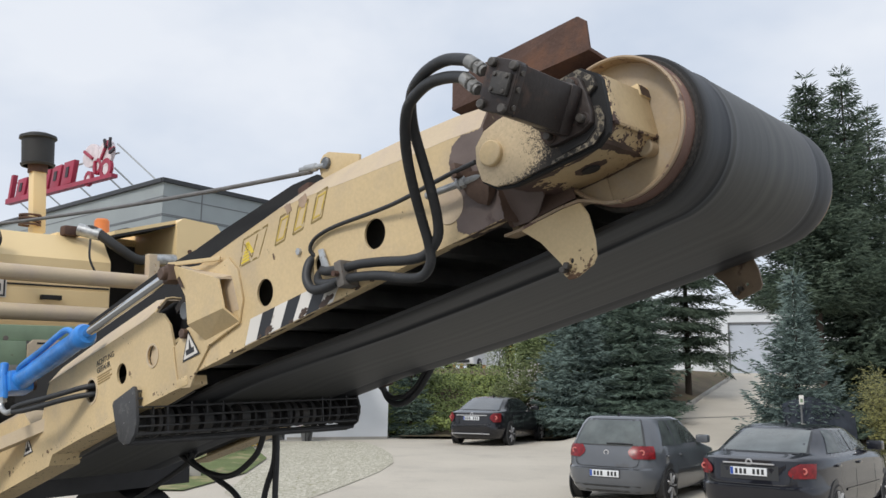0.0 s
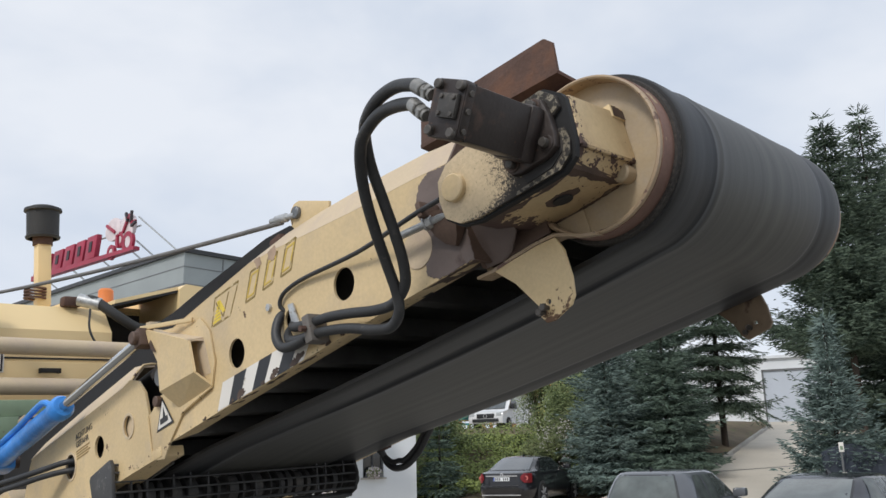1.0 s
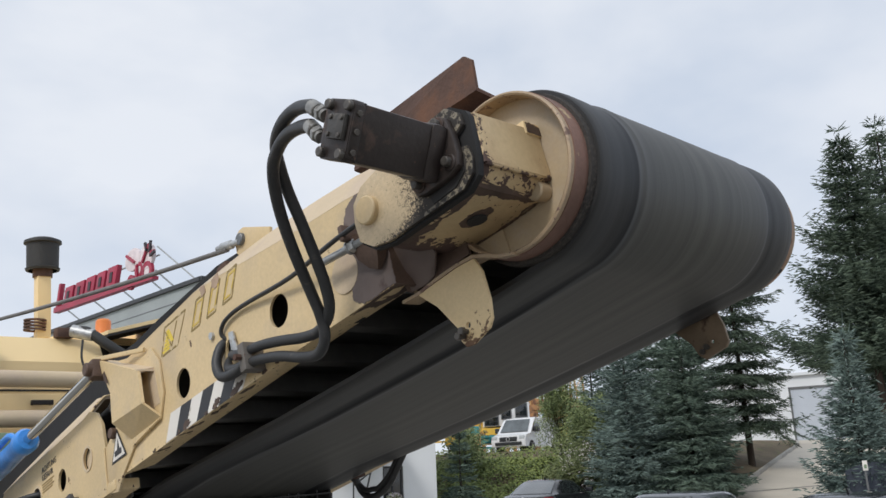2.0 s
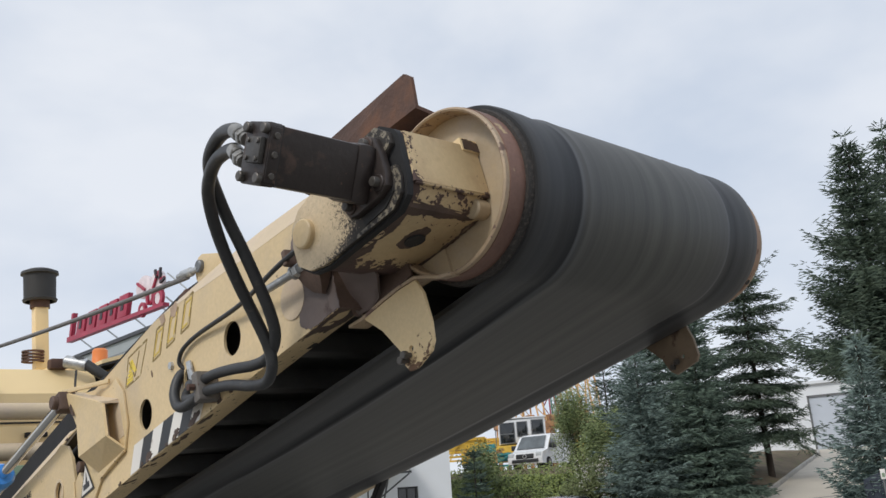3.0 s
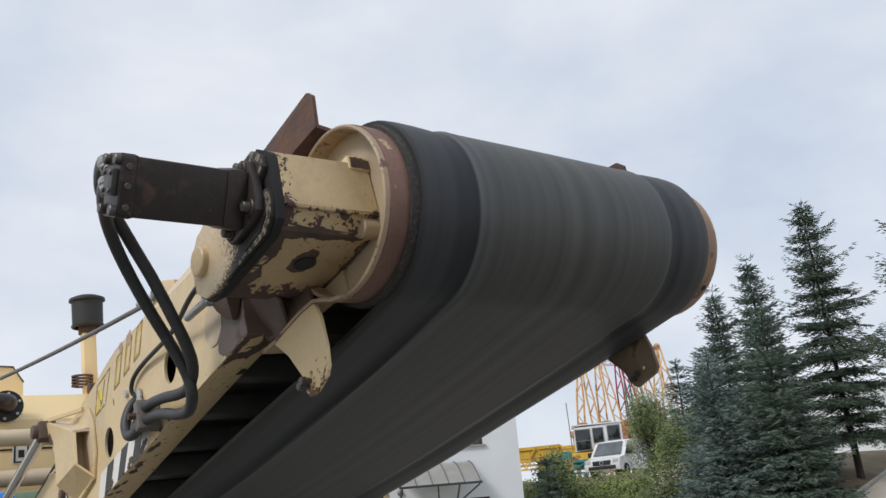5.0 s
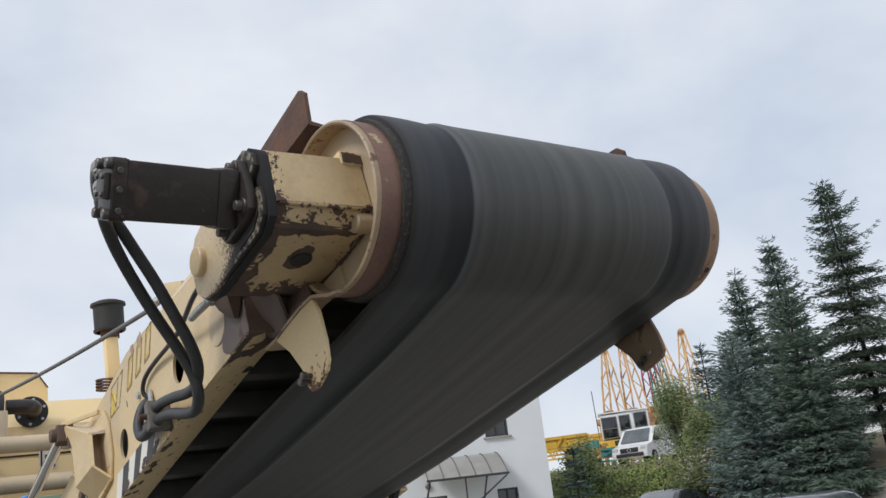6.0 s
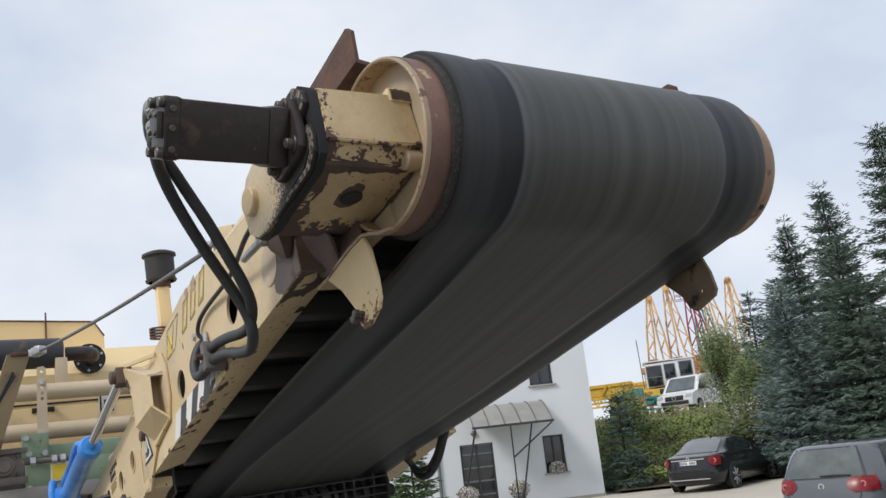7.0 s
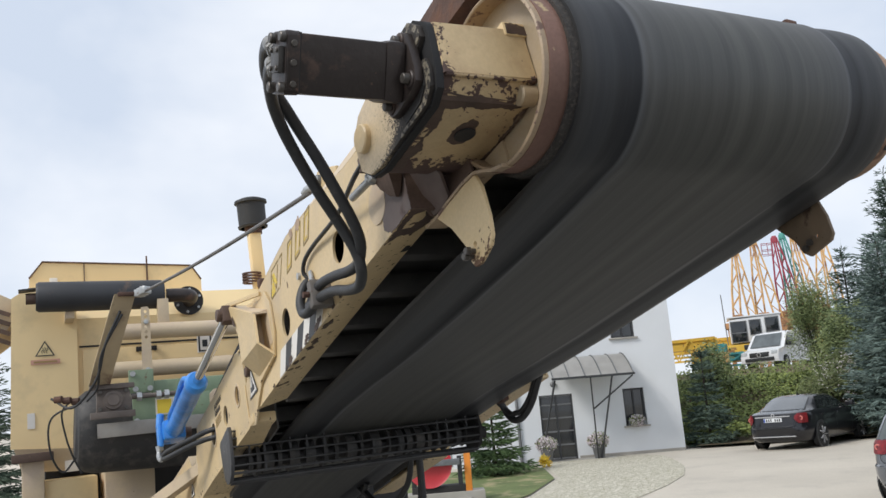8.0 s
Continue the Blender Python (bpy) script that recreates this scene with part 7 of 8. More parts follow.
        xm = pillars[-1][1][0] - 0.10
        part("door_mirror", box(xm - 0.10, xm + 0.10, min(side * hw * 0.93, side * (hw * 0.97 + 0.20)), max(side * hw * 0.93, side * (hw * 0.97 + 0.20)), zg + 0.0, zg + 0.15, 0.045), paint, ob)
        skin("rub_strip", fl, steps(wb[0] + r + 0.1, wb[1] - r - 0.1, 6), (0.50, 0.54), m_trim_dark if paint is m_car_grey else paint, ob, 0.014)
        for wx in wb:
            part("wheel_arch", lathe([(0, 0), (0, r + 0.055), (0.02, r + 0.06), (0.02, 0)], (wx, side * (hw - 0.034), r), (wx, side * 3, r), 32), m_trim_dark, ob)
            wheel(ob, wx, side * (hw - 0.008), r, side)
        # tail light wrapping the corner
        li, z0, z1, reach, slant = lights
        bm = bmesh.new()
        for o in (0.014, -0.01):
            g = []
            for k in range(5):
                z = z0 + (z1 - z0) * k / 4
                pinch = 0.42 * abs(k / 4 - 0.5) ** 2 + slant * (1 - k / 4)
                row = [rear(side * q, z, o) for q in steps(li + pinch, Q, 5)]
                x_c = row[-1].x
                row += [flank(x, z, side, o) for x in steps(x_c + o, x_c + (reach - x_c) * (0.55 + 0.45 * k / 4), 4)[1:]]
                g.append([bm.verts.new(p) for p in row])
            for j in range(4):
                for i in range(len(g[0]) - 1):
                    bm.faces.new((g[j][i], g[j][i + 1], g[j + 1][i + 1], g[j + 1][i]))
        tl = part("tail_light", bm, m_tail, ob, "red tail light", smooth=40)
        for q, rr in ((0.62, 0.24),):
            c = rear(side * (li + (Q - li) * q), (z0 + z1) / 2, 0.014)
            part("lamp_ring", lathe([(0, (z1 - z0) * rr * 0.5), (0, (z1 - z0) * rr), (0.006, (z1 - z0) * rr * 0.9), (0.006, (z1 - z0) * rr * 0.5)], c, c + Vector((-1, 0, 0)), 16, True), m_lamp_pale, tl)
    pc = rear(0, plate_z, 0.0).x
    if recess:
        y1, za, zb = recess
        skin("plate_recess", rear, steps(-y1, y1, 6), (za, zb), m_trim_dark, ob, 0.004)
    pl = part("number_plate", box(pc - 0.022, pc + 0.01, -0.26, 0.26, plate_z - 0.055, plate_z + 0.055, 0.004), m_plate, ob, "white number plate")
    part("plate_strip", box(pc - 0.025, pc - 0.02, 0.215, 0.255, plate_z - 0.05, plate_z + 0.05), m_plate_blue, pl)
    for k in range(7):
        if k != 3:
            y = 0.17 - k * 0.062
            part("plate_bar", box(pc - 0.025, pc - 0.02, y - 0.018, y + 0.018, plate_z - 0.036, plate_z + 0.036), m_trim_dark, pl)
    gate = part("tailgate_seam", tube([rear(q, z, 0.002) for q, z in ((-0.70, zg + 0.02), (-0.66, 0.80), (-0.60, 0.66), (-0.3, 0.64), (0.3, 0.64), (0.60, 0.66), (0.66, 0.80), (0.70, zg + 0.02))], 0.006, 6, 3), m_trim_dark, ob)
    skin("bumper_seam", rear, steps(-Q, Q, 8), (0.605, 0.617), m_trim_dark, ob, 0.003)
    skin("lower_apron", rear, steps(-Q * 0.8, Q * 0.8, 6), (stack[0][0] + 0.02, stack[0][0] + 0.13), m_trim_dark, ob, 0.008)
    bz = zg - 0.10
    bx = rear(0, bz).x
    part("badge", lathe([(0, 0.028), (0, 0.052), (0.010, 0.048), (0.010, 0.03)], (bx, 0, bz), (bx - 1, 0, bz), 20, True), m_rim, ob)
    top = level(zt)
    part("roof_aerial", loft([[(top[1] + 0.22, -0.02, zt + 0.01), (top[1] + 0.36, -0.02, zt + 0.02), (top[1] + 0.36, 0.02, zt + 0.02), (top[1] + 0.22, 0.02, zt + 0.01)], [(top[1] + 0.18, -0.004, zt + 0.09), (top[1] + 0.22, -0.004, zt + 0.09), (top[1] + 0.22, 0.004, zt + 0.09), (top[1] + 0.18, 0.004, zt + 0.09)]]), m_trim_dark, ob)
    if wiper:
        part("rear_wiper", tube([rear(0.02, zg + 0.05, 0.02), rear(-0.25, zg + 0.055, 0.03), rear(-0.55, zg + 0.045, 0.02)], 0.012, 6, 3), m_trim_dark, ob)
    return ob


m_glass_car = mat("car_glass", (0.040, 0.046, 0.048), 0.05, tone=0.35, tone_scale=3, coat=1.0)
# paler base colours put sky reflection and see-through light into the panes
m_glass_pale = mat("sky_pale_car_glass", (0.20, 0.225, 0.215), 0.06, tone=0.45, tone_scale=2.5, coat=0.6)
m_glass_mid = mat("sky_grey_car_glass", (0.10, 0.115, 0.112), 0.06, tone=0.35, tone_scale=2.5, coat=0.6)
m_lamp_pale = mat("pale_lamp", (0.55, 0.16, 0.14), 0.2, tone=0.1)


def car_pose(x, y, heading):
    return Matrix.Translation((x, y, height(x, y))) @ pose(0, 0, 0, 0, 0, heading)


golf = car("hatchback_car", car_pose(1.54, 14.9, 60), m_car_grey, "dark grey compact hatchback parked on the yard",
           [(0.20, 0.12, 4.0, 0.78), (0.28, 0.04, 4.16, 0.84), (0.45, -0.03, 4.2, 0.875), (0.60, -0.03, 4.2, 0.88), (0.63, 0.02, 4.16, 0.875), (0.82, 0.05, 3.98, 0.875), (0.93, 0.09, 3.35, 0.85), (0.97, 0.12, 3.1, 0.83), (1.15, 0.22, 2.75, 0.765), (1.32, 0.33, 2.42, 0.69), (1.40, 0.40, 2.28, 0.645), (1.45, 0.46, 2.15, 0.59), (1.475, 0.62, 1.95, 0.48), (1.485, 1.0, 1.6, 0.25)],
           (0.80, 3.38), 0.315, (0.45, 0.78, 0.99, 0.34, 0.0), 0.53, (0.97, 1.45), (((0.62, 0.86), (1.18, 1.18)), ((1.26, 1.26), (2.62, 2.12))), (0.32, 0.46, 0.60), True, m_glass_mid)
mondeo = car("sedan_car", car_pose(3.22, 12.45, 53), m_car_navy, "dark blue-black sedan parked beside the hatchback",
             [(0.20, 0.12, 4.5, 0.80), (0.28, 0.03, 4.68, 0.87), (0.46, -0.04, 4.73, 0.90), (0.60, -0.04, 4.73, 0.905), (0.63, 0.02, 4.66, 0.90), (0.85, 0.03, 4.5, 0.90), (0.97, 0.05, 4.1, 0.88), (1.01, 0.16, 3.75, 0.865), (1.035, 0.50, 3.55, 0.83), (1.18, 0.82, 3.15, 0.755), (1.30, 1.12, 2.85, 0.69), (1.37, 1.32, 2.66, 0.64), (1.41, 1.50, 2.5, 0.57), (1.43, 1.75, 2.3, 0.42), (1.437, 2.0, 2.1, 0.25)],
             (1.05, 3.80), 0.32, (0.66, 0.74, 0.94, 0.40, -0.12), 0.81, (1.035, 1.41), (((0.98, 1.40), (1.98, 1.98)), ((2.06, 2.06), (3.06, 2.50))), (0.46, 0.70, 0.90), False, m_glass_mid)
merc = car("limousine_car", car_pose(-1.0, 26.45, 69), m_car_black, "black limousine parked at the foot of the bank",
           [(0.22, 0.12, 4.9, 0.84), (0.30, 0.03, 5.12, 0.91), (0.46, -0.04, 5.2, 0.94), (0.60, -0.04, 5.2, 0.95), (0.64, 0.01, 5.15, 0.945), (0.88, 0.03, 4.95, 0.94), (0.99, 0.06, 4.4, 0.92), (1.03, 0.18, 4.1, 0.90), (1.055, 0.55, 3.9, 0.87), (1.20, 0.92, 3.45, 0.79), (1.33, 1.25, 3.1, 0.72), (1.42, 1.5, 2.85, 0.66), (1.465, 1.72, 2.65, 0.58), (1.485, 2.0, 2.4, 0.42), (1.492, 2.1, 2.3, 0.25)],
           (1.05, 4.15), 0.35, (0.62, 0.72, 0.99, 0.40, 0.0), 0.83, (1.055, 1.465), (((1.10, 1.60), (2.15, 2.15)), ((2.23, 2.23), (3.35, 2.70))))
part("chrome_strip", box(0.005, 0.04, -0.50, 0.50, 0.905, 0.935, 0.004), m_rim, merc)
part("chrome_strip", box(-0.06, -0.02, -0.62, 0.62, 0.36, 0.385, 0.004), m_rim, merc)
part("chrome_strip", box(0.0, 0.04, -0.36, 0.36, 0.91, 0.93, 0.004), m_rim, mondeo)


def build_van():
    x, y = -2.2, 45.4
    ob = thing("van", Matrix.Translation((x, y, height(x, y))) @ pose(0, 0, 0, 0, 0, -112), "white panel van parked above the hedge", "van")
    prof = [(-4.8, 0.35), (0.0, 0.35), (0.05, 0.65), (-0.08, 0.93), (-0.75, 1.08), (-1.10, 1.45), (-1.45, 1.80), (-1.8, 1.90), (-4.7, 1.92), (-4.8, 1.6)]
    rings = []
    for y, k in ((-0.95, 0.86), (-0.97, 0.93), (-0.90, 0.985), (-0.5, 1.0), (0.5, 1.0), (0.90, 0.985), (0.97, 0.93), (0.95, 0.86)):
        rings.append([(-2.3 + (px + 2.3) * (0.97 + 0.03 * k), y * (1.0 if pz < 1.2 else 0.90 + 0.1 * (1.92 - pz) / 0.72), pz * (0.6 + 0.4 * k) + 0.0) for px, pz in prof])
    part("body", loft(rings), m_car_white, ob, smooth=40)
    part("windscreen", slab([(-0.74, -0.78, 1.11), (-0.74, 0.78, 1.11), (-1.36, 0.70, 1.76), (-1.36, -0.70, 1.76)], 0.03), m_glass_van, ob)
    part("grille", box(-0.02, 0.06, -0.50, 0.50, 0.60, 0.84, 0.03), m_trim_dark, ob)
    part("lower_grille", box(0.0, 0.07, -0.75, 0.75, 0.42, 0.58, 0.02), m_trim_dark, ob)
    part("badge", lathe([(0, 0.08), (0, 0.11), (0.02, 0.11), (0.02, 0.08)], (0.06, 0, 0.72), (1, 0, 0.72), 20, True), m_rim, ob)
    for s in (-1, 1):
        part("headlight", box(-0.14, 0.035, s * 0.78 - 0.17, s * 0.78 + 0.14, 0.70, 0.90, 0.04), m_lamp_van, ob)
        part("side_window", slab([(-1.0, s * 0.965, 1.12), (-2.0, s * 0.965, 1.12), (-2.0, s * 0.90, 1.62), (-1.40, s * 0.90, 1.62)], 0.02 * s), m_glass_dark, ob)
        part("door_mirror", box(-1.25, -1.05, min(s * 1.0, s * 1.25), max(s * 1.0, s * 1.25), 1.10, 1.36, 0.03), m_trim_dark, ob)
        for wx in (-0.85, -3.9):
            wheel(ob, wx, s * 0.98, 0.33, s)
    return ob


# lightened base colour holds the sky's reflection
m_glass_van = mat("windscreen_glass", (0.09, 0.105, 0.11), 0.06, tone=0.3, tone_scale=2, coat=0.8)
m_lamp_van = mat("headlight_glass", (0.55, 0.58, 0.60), 0.1, tone=0.15, tone_scale=8)
van = build_van()

# ---------------------------------------------------------------- planting


def raw(name, verts, faces, material, parent=None):
    me = bpy.data.meshes.new(name)
    me.from_pydata(verts, [], faces)
    me.materials.append(material)
    ob = new(name, me)
    if parent is not None:
        ob.parent = parent
    return ob


def conifer(name, x, y, h, r, seed, material, label, clear=0.06, density=1.0, droop=0.25, thin=1.0, fine=0.9, full=0.85, tier=0.0):
    rnd = random.Random(seed)
    z0 = height(x, y) - 0.1
    ob = thing(name, Matrix.Translation((x, y, z0)), label, "tree")
    tr = 0.03 + h * 0.0095
    part("trunk", tube([(0, 0, 0), (0.02 * h * rnd.uniform(-0.3, 0.3), 0.01, h * 0.4), (0, 0, h * 0.97)], lambda t: tr * (1 - 0.93 * t) + 0.012, 9, 6), m_bark, ob)
    verts, faces = [], []
    levels = int(h * 4.6 * density)

    def tuft(px, py, pz, b, up, tl, wd):
        """A short needled twig: two crossing blades."""
        cb, sb = math.cos(b), math.sin(b)
        ex, ey, ez = px + cb * tl, py + sb * tl, pz + up * tl
        mx, my, mz = px + cb * tl * 0.45, py + sb * tl * 0.45, pz + up * tl * 0.45
        i0 = len(verts)
        verts.extend(((px, py, pz), (mx - sb * wd, my + cb * wd, mz), (ex, ey, ez), (mx + sb * wd, my - cb * wd, mz), (mx, my, mz + wd), (mx, my, mz - wd)))
        faces.extend(((i0, i0 + 1, i0 + 2, i0 + 3), (i0, i0 + 4, i0 + 2, i0 + 5)))

    for i in range(levels):
        f = clear + (1 - clear) * (i + rnd.random()) / levels
        z = h * f
        if tier:
            z = round(z / tier) * tier + rnd.uniform(-0.14, 0.14) * tier
            f = min(0.97, max(clear, z / h))
        reach = r * ((1 - f) ** full) * (0.88 + 0.16 * math.sin(f * 41 + seed)) + 0.10
        n = max(4, int((4 + 8 * (1 - f)) * thin))
        off = rnd.random() * 6.28
        for k in range(n):
            a = off + 6.283 * (k + rnd.uniform(-0.35, 0.35)) / n
            ln = reach * (rnd.uniform(0.60, 1.12) if not tier else 0.62 + 0.5 * (0.5 + 0.5 * math.sin(a * 1.7 + z * 2.3)) + rnd.uniform(-0.08, 0.1))
            ca, sa = math.cos(a), math.sin(a)
            dr = droop * rnd.uniform(0.5, 1.4)
            gap = 0.10 * fine
            steps = max(3, int(ln / gap))
            for q in range(steps):
                t = (q + rnd.random()) / steps
                px, py = ca * ln * t, sa * ln * t
                pz = z + ln * ((0.24 + 0.5 * f * f) * t - dr * t * t * 1.4) + ln * (0.34 if tier else 0.14) * t ** 4
                tuft(px, py, pz, a + rnd.uniform(-0.3, 0.3), 0.25 - dr * t + 0.45 * f * f, 0.22 * fine * rnd.uniform(0.8, 1.4), 0.019 * fine)
                side_ln = (0.10 + 0.42 * ln * (1 - t) * min(1.0, 3 * t + 0.25)) * rnd.uniform(0.6, 1.2)
                for side in (-1, 1):
                    b = a + side * rnd.uniform(0.7, 1.15)
                    cb, sb = math.cos(b), math.sin(b)
                    m2 = max(1, int(side_ln / (0.105 * fine)))
                    for w in range(m2):
                        u = side_ln * (w + rnd.uniform(0.2, 0.9)) / m2
                        hang = -droop * u * rnd.uniform(0.4, 1.1)
                        b2 = b + rnd.uniform(-0.9, 0.9)
                        tuft(px + cb * u, py + sb * u, pz + hang, b2, rnd.uniform(-0.45, 0.25) - droop * 0.9 * (1 - f) + 0.4 * f * f, 0.21 * fine * rnd.uniform(0.6, 1.4), 0.019 * fine)
    if tier:  # twigs close round the stem
        for _ in range(int(h * 260)):
            f = rnd.uniform(clear, 0.98)
            a, u = rnd.uniform(0, 6.283), abs(rnd.gauss(0, 0.24)) * (1.15 - f) * r + 0.03
            tuft(math.cos(a) * u, math.sin(a) * u, h * f, a + rnd.uniform(-1, 1), rnd.uniform(-0.9, 0.1), 0.26 * fine * rnd.uniform(0.6, 1.4), 0.022 * fine)
    # leader
    for k in range(14):
        a = k * 2.4
        i0 = len(verts)
        zb = h * (0.93 + 0.005 * k)
        ln = 0.28 * (1 - k / 16)
        verts += [(0, 0, zb), (math.cos(a) * ln, math.sin(a) * ln, zb + 0.10), (0.02, 0.02, zb + 0.12)]
        faces += [(i0, i0 + 1, i0 + 2)]
    tuft(0, 0, h * 0.97, 0.0, 8.0, 0.09, 0.018)
    tuft(0.08, 0.02, h * 0.95, 0.4, 3.0, 0.14, 0.016)
    raw("crown", verts, faces, material, ob)
    return ob


def shrub(name, x, y, h, r, seed, material, label, leaf=0.10, count=2600, cat="bush", z=None, flat=1.0, stems=True):
    rnd = random.Random(seed)
    z0 = (height(x, y) if z is None else z) - 0.03
    ob = thing(name, Matrix.Translation((x, y, z0)), label, cat)
    bm = bmesh.new()
    lobes = [(rnd.uniform(-0.55, 0.55) * r, rnd.uniform(-0.55, 0.55) * r, rnd.uniform(0.30, 0.82) * h, rnd.uniform(0.28, 0.5) * r) for _ in range(11)]
    for lx, ly, lz, lr in lobes if stems else ():
        bm = join(bm, tube([(lx * 0.1, ly * 0.1, 0), (lx * 0.5, ly * 0.5, lz * 0.5), (lx, ly, lz + lr * 0.4)], lambda t: 0.035 * (1 - 0.8 * t), 6, 4))
    if stems:
        part("stems", bm, m_bark, ob)
    else:
        bm.free()
    verts, faces = [], []
    for _ in range(count):
        lx, ly, lz, lr = rnd.choice(lobes)
        d = Vector((rnd.gauss(0, 1), rnd.gauss(0, 1), rnd.gauss(0, 1) * flat)).normalized() * lr * (rnd.random() ** 0.4) * rnd.uniform(0.8, 1.15)
        c = Vector((lx + d.x, ly + d.y, max(0.02, lz + d.z * (h / (2 * r) + 0.5))))
        a, b = rnd.uniform(0, 6.28), rnd.uniform(-0.9, 0.9)
        t = Vector((math.cos(a) * math.cos(b), math.sin(a) * math.cos(b), math.sin(b))) * leaf * rnd.uniform(0.6, 1.3)
        s = t.orthogonal().normalized() * leaf * 0.30
        i0 = len(verts)
        verts += [c - t, c + s, c + t, c - s]
        faces += [(i0, i0 + 1, i0 + 2, i0 + 3)]
    raw("foliage", verts, faces, material, ob)
    return ob


conifer("blue_spruce", 2.65, 30.2, 6.2, 2.1, 3, m_needle_blue, "broad blue-grey spruce beside the parked limousine", 0.03, 1.5, 0.22, 1.25, 0.9, 0.62)
conifer("blue_spruce", 4.6, 30.0, 6.8, 2.0, 4, m_needle_mid, "dense grey-green spruce with hanging twigs by the drive", 0.02, 1.5, 0.24, 1.25, 0.9, 0.66)
conifer("spruce", 5.0, 34.0, 9.2, 2.2, 5, m_needle_mid, "tall slim green spruce behind the blue spruces", 0.06, 1.2, 0.25, 1.1, 0.9, 0.72, 0.42)
conifer("spruce", 3.75, 36.2, 7.8, 1.9, 6, m_needle_mid, "slim green spruce on the bank", 0.05, 1.2, 0.25, 1.1, 0.9, 0.7, 0.42)
conifer("spruce", 1.9, 38.0, 5.1, 1.4, 7, m_needle_mid, "small green spruce on top of the bank", 0.05, 1.2, 0.2, 1.1, 0.9, 0.75)
conifer("spruce", 2.9, 38.2, 4.8, 1.4, 8, m_needle_mid, "small green spruce on top of the bank", 0.05, 1.2, 0.2, 1.1, 0.9, 0.75)
conifer("spruce", 8.0, 36.95, 11.5, 2.75, 9, m_needle_dark, "tall dark spruce with a bare lower trunk on the mound", 0.15, 0.75, 0.50, 0.9, 0.95, 0.55, 0.62)
conifer("spruce", 8.85, 24.4, 10.9, 3.9, 10, m_needle_dark, "tall dark spruce with upturned twigs beside the drive", 0.37, 1.3, 0.22, 1.15, 0.85, 0.98, 0.46)
conifer("spruce", 10.6, 26.1, 11.6, 3.8, 11, m_needle_dark, "tall dark spruce standing close behind another", 0.05, 1.1, 0.28, 1.1, 0.9, 0.92, 0.5)
conifer("spruce", 12.4, 28.5, 11.0, 3.6, 12, m_needle_dark, "tall dense dark spruce beside the drive", 0.03, 0.9, 0.35, 1.1, 0.9, 0.7)
conifer("spruce", -23.4, 19.2, 4.9, 1.9, 16, m_needle_dark, "dark spruce far beside the machine", 0.05, 0.9, 0.30, 1.0, 1.1, 0.7)
conifer("blue_spruce", 6.0, 18.2, 4.45, 1.35, 13, m_needle_blue, "young blue spruce with open twigs behind the cars", 0.06, 2.2, 0.10, 1.0, 0.62, 1.05, 0.24)
conifer("dwarf_spruce", -3.25, 30.9, 3.25, 1.05, 14, m_needle_mid, "small dark spruce at the corner of the office", 0.02, 1.5)
conifer("garden_fir", -8.1, 22.9, 2.45, 1.05, 15, m_needle_green, "low green fir in front of the office wall", 0.02, 1.9)
shrub("willow_bush", 0.55, 37.0, 3.75, 1.45, 21, m_leaf_willow, "loose willow bush turning yellow above the hedge", 0.062, 12000)
shrub("willow_bush", 1.55, 35.6, 3.1, 1.5, 22, m_leaf_willow, "loose willow bush turning yellow above the hedge", 0.062, 10000)
shrub("green_bush", 2.0, 33.6, 2.5, 1.5, 26, m_leaf_bush, "dense green bush at the foot of the spruces", 0.06, 11000)
shrub("green_bush", 0.35, 33.4, 1.6, 1.1, 27, m_leaf_bush, "low green bush growing over the hedge", 0.06, 6000)
shrub("flowering_shrub", 0.95, 33.1, 2.75, 0.9, 23, m_petal, "shrub with small white flowers", 0.042, 620, "bush")
shrub("brown_bush", -3.6, 36.0, 2.0, 1.2, 24, m_leaf_willow, "olive bush beside the office", 0.10, 2400)
shrub("golden_shrub", 7.35, 16.9, 2.5, 0.95, 25, m_leaf_yellow, "tall shrub with yellow-green heads", 0.038, 7500)


def sign_post():
    ob = thing("small_post", Matrix.Translation((5.68, 17.2, height(5.68, 17.2))), "thin post with a small white plate beside the spruce", "post")
    part("pole", rod((0, 0, 0), (0, 0, 1.75), 0.02, 10), m_trim_grey, ob)
    part("white_plate", box(-0.045, 0.045, -0.035, -0.02, 1.66, 1.84, 0.006), m_white_paint, ob)
    part("plate_mark", box(-0.025, 0.025, -0.038, -0.0345, 1.70, 1.77), m_green, ob)
    net = thing("shade_net", Matrix.Translation((5.98, 17.6, height(5.98, 17.6))), "sagging dark blue-grey shade net behind the spruce", "net")
    verts, faces = [], []
    for j in range(9):
        for i in range(13):
            u, v = i / 12, j / 8
            verts.append((-0.5 + 1.35 * u, 0.10 * math.sin(u * 9 + v * 2) + 0.05 * math.sin(v * 7), v * (1.55 + 0.25 * math.sin(u * 3.1 + 0.4))))
    for j in range(8):
        for i in range(12):
            a = j * 13 + i
            faces.append((a, a + 1, a + 14, a + 13))
    raw("net_cloth", verts, faces, m_net, net)


m_net = mat("net_cloth", (0.045, 0.055, 0.075), 0.9, tone=0.35, tone_scale=4, grain=0.4, grain_scale=60, bump=0.4, bump_scale=60)
sign_post()


